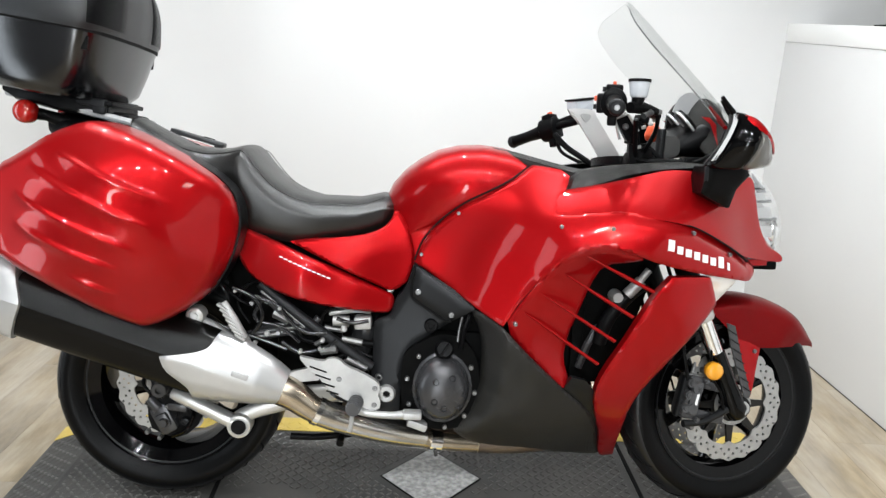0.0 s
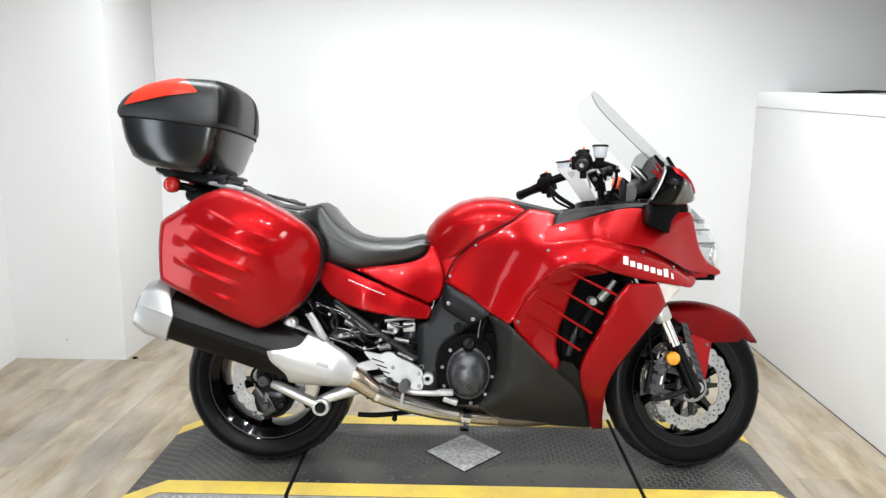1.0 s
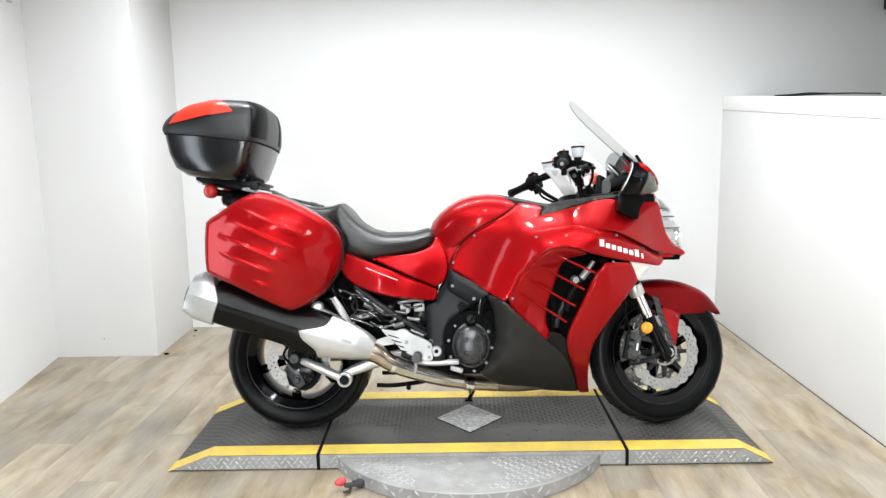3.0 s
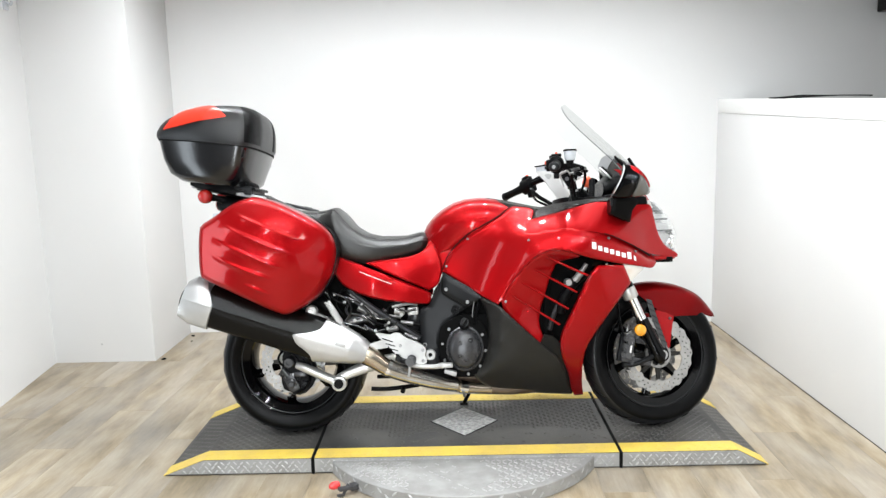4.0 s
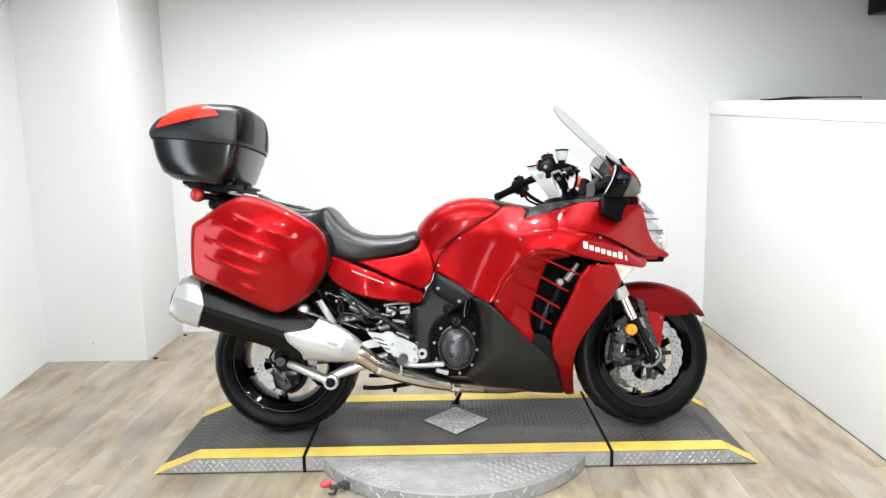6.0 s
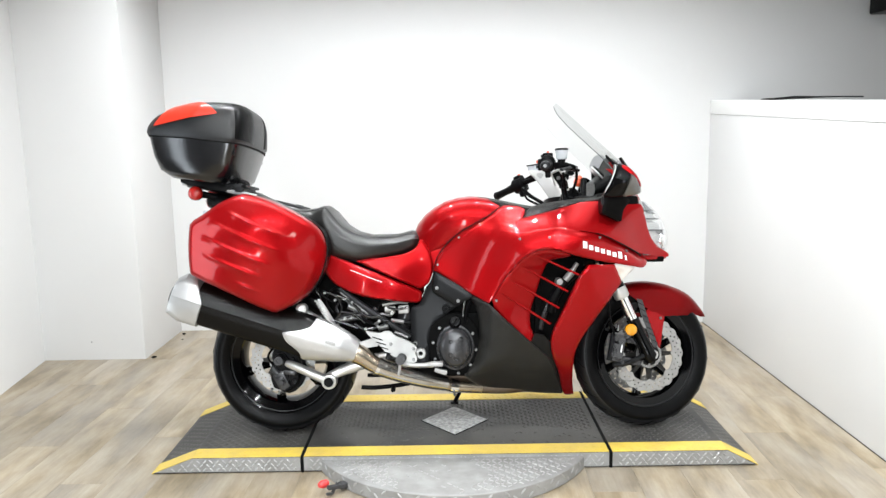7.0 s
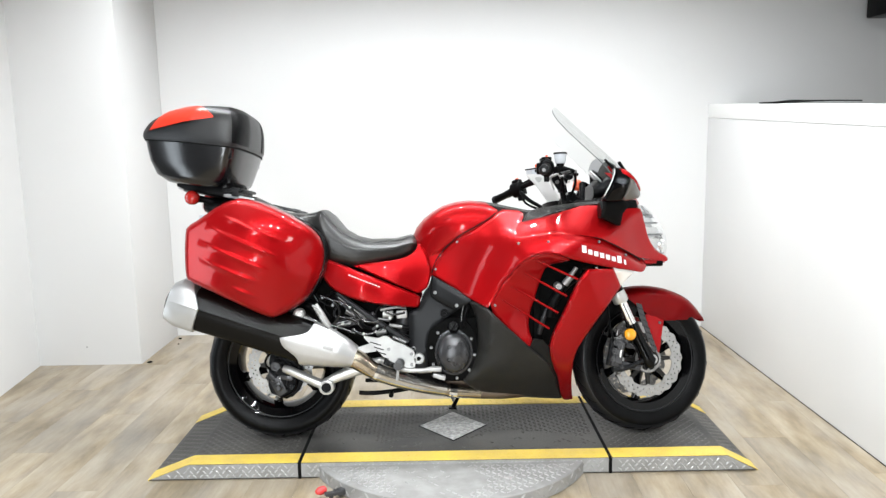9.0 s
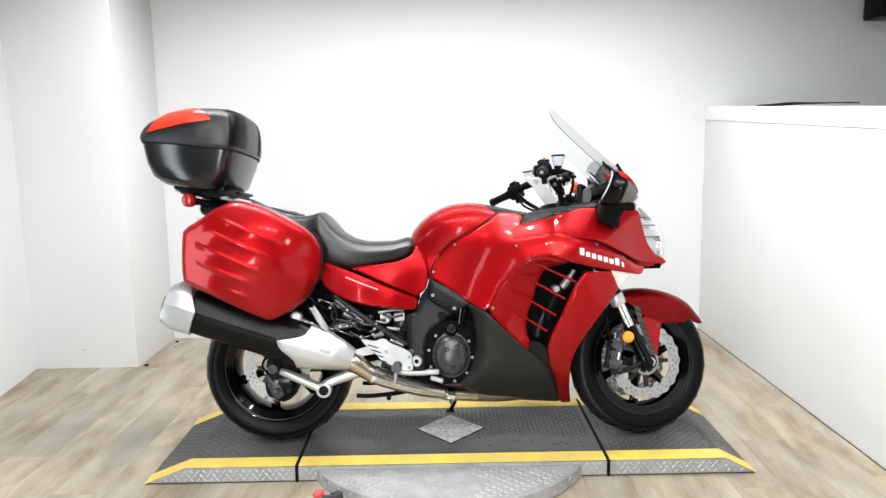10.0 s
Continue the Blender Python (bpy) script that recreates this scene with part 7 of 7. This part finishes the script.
def grip_side(inner, outer, knob, name):
    """One handlebar end: bar, grip, end weight, switch housing and its buttons."""
    inner, outer = Vector(inner), Vector(outer)
    way = (outer - inner).normalized()
    bar = part("handlebar", tube([Vector(knob), inner - way * 0.06, outer], 0.0115, 12), M_BLACK, bike, "black handlebar turned with the fork")
    part("grip", tube([inner, inner.lerp(outer, 0.03), inner.lerp(outer, 0.5), outer.lerp(inner, 0.04), outer], [0.0175, 0.0205, 0.0165, 0.0175, 0.016], 18, 3), M_BLACK, bar, "black rubber grip")
    part("bar_end", tube([outer, outer + way * 0.012, outer + way * 0.018, outer + way * 0.019], [0.019, 0.0195, 0.015, 0.009], 18, 2), M_FRAME, bar, "dark bar-end weight")
    part("bar_end_screw", tube([outer + way * 0.0185, outer + way * 0.022], [0.007, 0.006], 12), M_BOLT, bar)
    h = along(inner - way * 0.026, way)
    part("switch_housing", moved(join(loft([[Vector((x, r * math.cos(a) * 1.0, r * math.sin(a) * 1.12)) for a in np.linspace(0, 2 * math.pi, 20, endpoint=False)] for x, r in ((-0.030, 0.020), (-0.026, 0.029), (0.004, 0.032), (0.022, 0.031), (0.027, 0.024))]),
                                      box(-0.020, 0.014, -0.040, -0.020, -0.026, 0.020, 0.006), box(-0.022, 0.010, -0.020, 0.020, 0.026, 0.042, 0.005), box(-0.016, 0.006, -0.012, 0.010, -0.056, -0.028, 0.005)), h), M_BLACK, bar, "black switch housing")
    for x0, y0, z0, mt in ((-0.004, -0.042, 0.008, M_ORANGE), (-0.006, -0.043, -0.012, M_FRAME), (-0.010, 0.0, 0.043, M_ORANGE), (-0.008, -0.024, 0.030, M_FRAME)):
        part("switch_button", moved(box(x0 - 0.007, x0 + 0.007, y0 - 0.004, y0 + 0.004, z0 - 0.006, z0 + 0.006, 0.002), h), mt, bar, "orange-red switch button" if mt is M_ORANGE else "")
    part("clamp_screw", moved(lathe([(0, -0.006), (0.003, -0.006), (0.0055, -0.003), (0.0055, 0.0)], 10), h @ Matrix.Translation((-0.022, -0.030, 0.010))), M_BOLT, bar)
    return bar, way


# left end, swung back towards the tank
bar_l, way_l = grip_side((0.244, 0.270, 1.018), (0.172, 0.345, 0.986), (0.358, 0.150, 1.060), "left")
# right end, swung ahead so that it points sideways
bar_r, way_r = grip_side((0.326, -0.225, 1.078), (0.303, -0.338, 1.062), (0.372, -0.130, 1.070), "right")
part("lever", tube([(0.330, 0.165, 1.068), (0.285, 0.235, 1.050), (0.240, 0.310, 1.022), (0.215, 0.352, 1.008)], [0.009, 0.006, 0.006, 0.008], 10, 5, True, 0.7), M_FRAME, bar_l, "dark hand lever")
part("lever", tube([(0.412, -0.190, 1.066), (0.410, -0.250, 1.060), (0.378, -0.315, 1.050), (0.360, -0.355, 1.044)], [0.010, 0.007, 0.006, 0.008], 10, 5, True, 0.7), M_FRAME, bar_r, "dark hand lever")
# fluid reservoirs: a tilted box on the left, a round cup on the right
part("clutch_reservoir", moved(box(-0.034, 0.034, -0.022, 0.022, -0.016, 0.014, 0.006), pose(0.332, 0.175, 1.096, 0, -9, 30)), M_TRANSL, bar_l, "cloudy box-shaped fluid reservoir")
part("reservoir_cap", moved(box(-0.037, 0.037, -0.025, 0.025, 0.013, 0.019, 0.002), pose(0.332, 0.175, 1.096, 0, -9, 30)), M_BLACK, bar_l, "black reservoir lid")
rc0 = Vector((0.379, -0.240, 1.086))
part("master_cylinder", join(tube([rc0 + Vector((-0.022, -0.012, -0.018)), rc0 + Vector((0.010, 0.008, -0.016)), rc0 + Vector((0.055, 0.030, -0.022))], [0.013, 0.015, 0.009], 12), tube([rc0 + Vector((-0.004, 0, -0.02)), rc0 + Vector((0, 0, 0.010))], [0.012, 0.016], 12, 2),
                             block((0.03, 0.022, 0.020), Matrix.Translation(rc0 + Vector((0.030, 0.018, -0.026))), 0.005)), M_BLACK, bar_r, "black master cylinder")
part("fluid_reservoir", tube([rc0 + Vector((0, 0, 0.006)), rc0 + Vector((0, 0, 0.012)), rc0 + Vector((0, 0, 0.042))], [0.015, 0.0205, 0.0245], 22, 2), M_TRANSL, bar_r, "cloudy white fluid reservoir")
part("reservoir_cap", tube([rc0 + Vector((0, 0, 0.042)), rc0 + Vector((0, 0, 0.049))], 0.0265, 22, 2), M_BLACK, bar_r, "black reservoir cap")
part("banjo_bolt", tube([rc0 + Vector((0.052, 0.028, -0.022)), rc0 + Vector((0.066, 0.034, -0.022))], 0.007, 8), M_BOLT, bar_r)
# risers: a broad polished arm on the left, a narrow edge-on one on the right
riser_l = part("bar_riser", join(plate([(0.287, 1.078), (0.296, 1.084), (0.362, 1.084), (0.372, 1.064), (0.420, 0.996), (0.464, 0.934), (0.460, 0.912), (0.412, 0.908), (0.372, 0.975), (0.330, 1.036)], 0.136, 0.150, 1, 0.03), plate([(0.300, 1.074), (0.312, 1.076), (0.420, 0.925), (0.412, 0.915)], 0.126, 0.138, 0, 0.04)), M_SILVER, bike, "polished alloy handlebar riser")
part("riser_pad", plate([(0.322, 1.070), (0.352, 1.070), (0.356, 1.060), (0.345, 1.045), (0.335, 1.050)], 0.132, 0.136, 1, 0.04), M_ALLOY, riser_l)
riser_r = part("bar_riser", plate([(0.352, 1.046), (0.384, 1.060), (0.416, 1.016), (0.428, 0.950), (0.426, 0.920), (0.400, 0.920), (0.392, 0.985)], -0.142, -0.126, 0, 0.04), M_BLACK, bike, "black handlebar riser with a bright rim")
for a, b in (((0.352, 1.046), (0.384, 1.060)), ((0.384, 1.060), (0.414, 1.018)), ((0.352, 1.046), (0.368, 0.996))):
    part("riser_rim", tube([(a[0], -0.142, a[1]), (b[0], -0.142, b[1])], 0.0035, 8), M_SHROUD, riser_r)
part("riser_bolt", bolt(0.380, -0.143, 1.028, 0.008, 0.005), M_BOLT, riser_r)
# hoses, cables and wiring
for pts, r in (([(0.268, 0.205, 1.010), (0.300, 0.180, 0.975), (0.345, 0.160, 0.945), (0.410, 0.155, 0.905)], 0.009), ([(0.280, 0.215, 1.005), (0.290, 0.205, 0.962), (0.350, 0.18, 0.930), (0.43, 0.16, 0.905)], 0.0055),
               ([(0.392, -0.190, 1.045), (0.402, -0.160, 1.000), (0.412, -0.140, 0.960), (0.425, -0.10, 0.925)], 0.0065), ([(0.440, -0.205, 1.064), (0.448, -0.170, 1.020), (0.436, -0.135, 0.970), (0.44, -0.09, 0.930)], 0.0055),
               ([(0.405, -0.10, 0.960), (0.44, -0.12, 0.985), (0.48, -0.13, 0.950), (0.52, -0.11, 0.94)], 0.006), ([(0.400, -0.12, 0.950), (0.43, -0.145, 0.945), (0.47, -0.15, 0.942), (0.52, -0.14, 0.945)], 0.007)):
    part("control_hose", tube(pts, r, 8), M_BLACK, bike, "black control hose")
for x0, y0, z0, sx, sz in ((0.405, -0.12, 1.035, 0.035, 0.022), (0.432, -0.10, 1.050, 0.030, 0.018), (0.400, -0.135, 1.000, 0.022, 0.030), (0.440, -0.12, 0.965, 0.036, 0.030), (0.418, -0.11, 0.945, 0.050, 0.030), (0.452, -0.14, 1.058, 0.022, 0.012)):
    part("switch_block", block((sx, 0.03, sz), pose(x0, y0, z0, 0, 12, 15), 0.004), M_BLACK, bike)
for x0, y0, z0 in ((0.425, -0.128, 1.028), (0.452, -0.125, 1.048), (0.410, -0.150, 0.978), (0.440, -0.137, 1.036)):
    part("small_fitting", tube([(x0, y0, z0), (x0 + 0.010, y0 - 0.004, z0 + 0.003)], 0.0045, 8), M_SILVER, bike, "bright small fitting")
part("top_yoke", join(loft([[bar_at(0.41 + 0.035 * math.cos(a), 0.085 * math.sin(a), z) for a in np.linspace(0, 2 * math.pi, 24, endpoint=False)] for z in (0.92, 0.942)])), M_BLACK, bike, "black top yoke")
part("ignition_cap", moved(tube([(0.0, 0, -0.016), (0.002, 0, -0.006), (0.008, 0, 0.012), (0.014, 0, 0.020)], [0.009, 0.016, 0.0155, 0.006], 14), Matrix.Translation((0.470, -0.060, 1.016)) @ Matrix.Scale(1.15, 4)), M_ORANGE, bike, "orange-red key cover")
part("preload_knob", join(tube([(0.488, -0.085, 0.945), (0.491, -0.085, 1.022), (0.491, -0.085, 1.027)], [0.0125, 0.0125, 0.009], 14, 2), tube([(0.487, -0.100, 0.975), (0.488, -0.100, 1.005)], 0.004, 8)), M_FRAME, bike, "dark grey cylinder beside the yoke")
dash = part("dashboard", join(loft([rounded_ring(0.53, 0, 0.985, 0.12, 0.03, 24, 3), rounded_ring(0.58, 0, 1.010, 0.135, 0.050, 24, 3), rounded_ring(0.64, 0, 1.015, 0.13, 0.050, 24, 3), rounded_ring(0.70, 0, 1.00, 0.11, 0.04, 24, 3)]), box(0.44, 0.70, -0.16, 0.16, 0.905, 0.955, 0.02)), M_BLACK, bike, "black instrument housing")
for y, dx in ((-0.085, 0.0), (0.045, 0.022)):
    gm = Matrix.Translation((0.548 + dx, y, 1.044)) @ pose(0, 0, 0, 0, -43, 0) @ pose(0, 0, 0, 0, 0, -97)
    g = part("gauge", moved(lathe([(0, 0.004), (0.036, 0.004), (0.038, 0.008), (0.036, 0.014), (0.0, 0.016)], 32), gm), M_BLACK, dash, "round black-cased gauge")
    part("bezel", moved(lathe([(0.034, 0.001), (0.038, -0.001), (0.041, 0.001), (0.041, 0.006), (0.036, 0.006)], 32, closed=True), gm), M_SHROUD, g, "silver bezel")
part("gauge_hood", plate([(0.513, 1.067), (0.522, 1.096), (0.533, 1.116), (0.552, 1.125), (0.572, 1.124), (0.588, 1.100), (0.580, 1.072)], -0.086, -0.080, 1, 0.03), M_HOOD, dash, "pale grey gauge hood")
for s in (-1, 1):
    part("dash_wing", shell([(0.552, 1.060), (0.566, 1.096), (0.586, 1.114), (0.612, 1.104), (0.632, 1.078), (0.628, 1.010), (0.596, 0.962), (0.575, 0.985)], Width([(0.55, 1.06, 0.095), (0.60, 1.10, 0.105), (0.63, 1.02, 0.150), (0.59, 0.97, 0.150)]), 0.012, 0.006, 0.014, s, 1), M_COWL, dash, "dark grey dash wing")
    if s < 0:
        part("dash_strip", tube([(0.583, -0.15, 1.086), (0.606, -0.152, 1.060), (0.630, -0.154, 1.034)], [0.004, 0.0075, 0.005], 8, 4, True, 0.6), M_RED, dash, "thin red strip beside the screen foot")
    part("dash_edge", tube([(0.530, s * 0.13, 0.952), (0.560, s * 0.17, 0.950), (0.600, s * 0.19, 0.985), (0.618, s * 0.185, 1.030)], 0.006, 8), M_BLACK, dash)
    part("dash_bin", box(0.530, 0.600, s * 0.14 - 0.025, s * 0.14 + 0.025, 0.935, 0.962, 0.008), M_BLACK, dash)
for s in (-1, 1):
    part("dash_trim", shell([(0.228, 0.862), (0.232, 0.862), (0.254, 0.912), (0.320, 0.928), (0.495, 0.948), (0.570, 0.945), (0.572, 0.936), (0.495, 0.934), (0.400, 0.919), (0.340, 0.902)], Width([(0.23, 0.862, 0.235), (0.25, 0.91, 0.20), (0.49, 0.947, 0.225), (0.57, 0.94, 0.225), (0.34, 0.894, 0.262), (0.35, 0.93, 0.20)]), 0.05, 0.004, 0.014, s, 1), M_COWL, bike, "dark grey cockpit trim")
    part("tank_trim", loft([[Vector((x, s * y0, z0)), Vector((x, s * (y0 + w) / 1.0, z0 - 0.012)), Vector((x, s * (y0 + w), z0 - 0.030))] for x, y0, w, z0 in ((0.060, 0.075, 0.012, 0.962), (0.12, 0.085, 0.030, 0.952), (0.18, 0.10, 0.040, 0.938), (0.25, 0.11, 0.050, 0.922), (0.32, 0.12, 0.05, 0.912))], cap=False, closed=False), M_COWL, bike, "dark grey tank side trim")
    # mirror low on the fairing: inner black half, outer smoked half, red cap
    cy = s * 0.365
    W_MIR = Width([(0.545, 1.06, 0.375), (0.605, 1.05, 0.385), (0.52, 0.96, 0.375), (0.60, 0.94, 0.385), (0.655, 0.98, 0.372), (0.58, 1.0, 0.412), (0.62, 0.99, 0.408)])
    OUT_MIR = [(0.559, 1.062), (0.578, 1.061), (0.596, 1.052), (0.614, 1.024), (0.601, 0.979), (0.586, 0.938), (0.546, 0.935), (0.513, 0.939), (0.519, 0.953), (0.534, 0.980), (0.548, 1.009), (0.558, 1.040)]
    OUT_MLENS = [(0.608, 1.028), (0.625, 1.017), (0.646, 0.989), (0.656, 0.962), (0.652, 0.950), (0.623, 0.942), (0.581, 0.937), (0.594, 0.974), (0.604, 1.006)]
    OUT_MCAP = [(0.573, 1.057), (0.594, 1.054), (0.610, 1.043), (0.633, 1.015), (0.654, 0.982), (0.653, 0.972), (0.635, 0.998), (0.615, 1.019), (0.594, 1.030), (0.577, 1.044)]
    GLASS_EDGE = [(0.558, 1.061), (0.558, 1.041), (0.547, 1.009), (0.533, 0.980), (0.518, 0.954)]
    mir = part("mirror", join(shell(OUT_MIR, W_MIR, 0.040, 0.008, 0.008, s, 1), plate(OUT_MIR, s * 0.345, s * 0.355, 1, 0.03)), M_GLOSSBLACK, bike, "gloss black fairing mirror with a smoked lens", 50)
    part("mirror_lens", join(shell(OUT_MLENS, lambda V: W_MIR(V) + 0.0015, 0.040, 0.008, 0.008, s, 1), plate(OUT_MLENS, s * 0.346, s * 0.354, 1, 0.03)), M_SMOKE, mir, "smoked grey front shell", 50)
    part("mirror_cap", shell(OUT_MCAP, lambda V: W_MIR(V) + 0.003, 0.040, 0.004, 0.008, s, 1), M_RED, mir, "candy red cap on the mirror", 50)
    part("mirror_glass", loft([[Vector((q.x - 0.003 + d, s * y0, q.z)) for q in spline([(a, 0, b) for a, b in GLASS_EDGE], 4)] for y0, d in ((0.392, 0.001), (0.380, -0.001), (0.366, 0.001))], cap=False, closed=False), M_CHROME, mir, "mirror glass")
    part("mirror_stem", tube([(0.520, s * 0.385, 1.092), (0.535, s * 0.38, 1.076), (0.552, s * 0.375, 1.060)], [0.004, 0.006, 0.007], 8), M_BLACK, mir)
    arm = part("mirror_arm", shell([(0.513, 0.880), (0.520, 0.940), (0.600, 0.948), (0.624, 0.926), (0.600, 0.892), (0.594, 0.848), (0.586, 0.848)], Width([(0.513, 0.880, 0.335), (0.52, 0.94, 0.350), (0.61, 0.94, 0.340), (0.59, 0.848, 0.308)]), 0.09, 0.006, 0.014, s, 0), M_BLACK, mir, "black mirror mount")
    part("arm_clip", block((0.010, 0.006, 0.032), pose(0.512, s * 0.356, 0.925, 0, 0, 0), 0.002), M_FRAME, mir)


# ---------------------------------------------------------------- floor planks
PW, PL = 0.182, 1.22
bm = box(-PW / 2 + 0.0002, PW / 2 - 0.0002, -PL / 2 + 0.0002, PL / 2 - 0.0002, -0.009, 0, 0.0005, 1)
plank_mesh = bpy.data.meshes.new("plank")
bm.to_mesh(plank_mesh)
bm.free()
plank_mesh.materials.append(M_PLANK)
TURN_P = Matrix.Rotation(radians(-1.5), 4, "Z")
for col in range(-17, 14):
    for row in range(-7, 3):
        place = TURN_P @ Matrix.Translation((col * PW, row * PL + (col * 0.437) % PL, 0))
        q = place.translation
        if XL - 0.35 < q.x < XR + 0.75 and YF - 0.3 < q.y < YB + 0.55:
            ob = new("plank", plank_mesh)
            ob.parent = floor
            ob.matrix_local = place
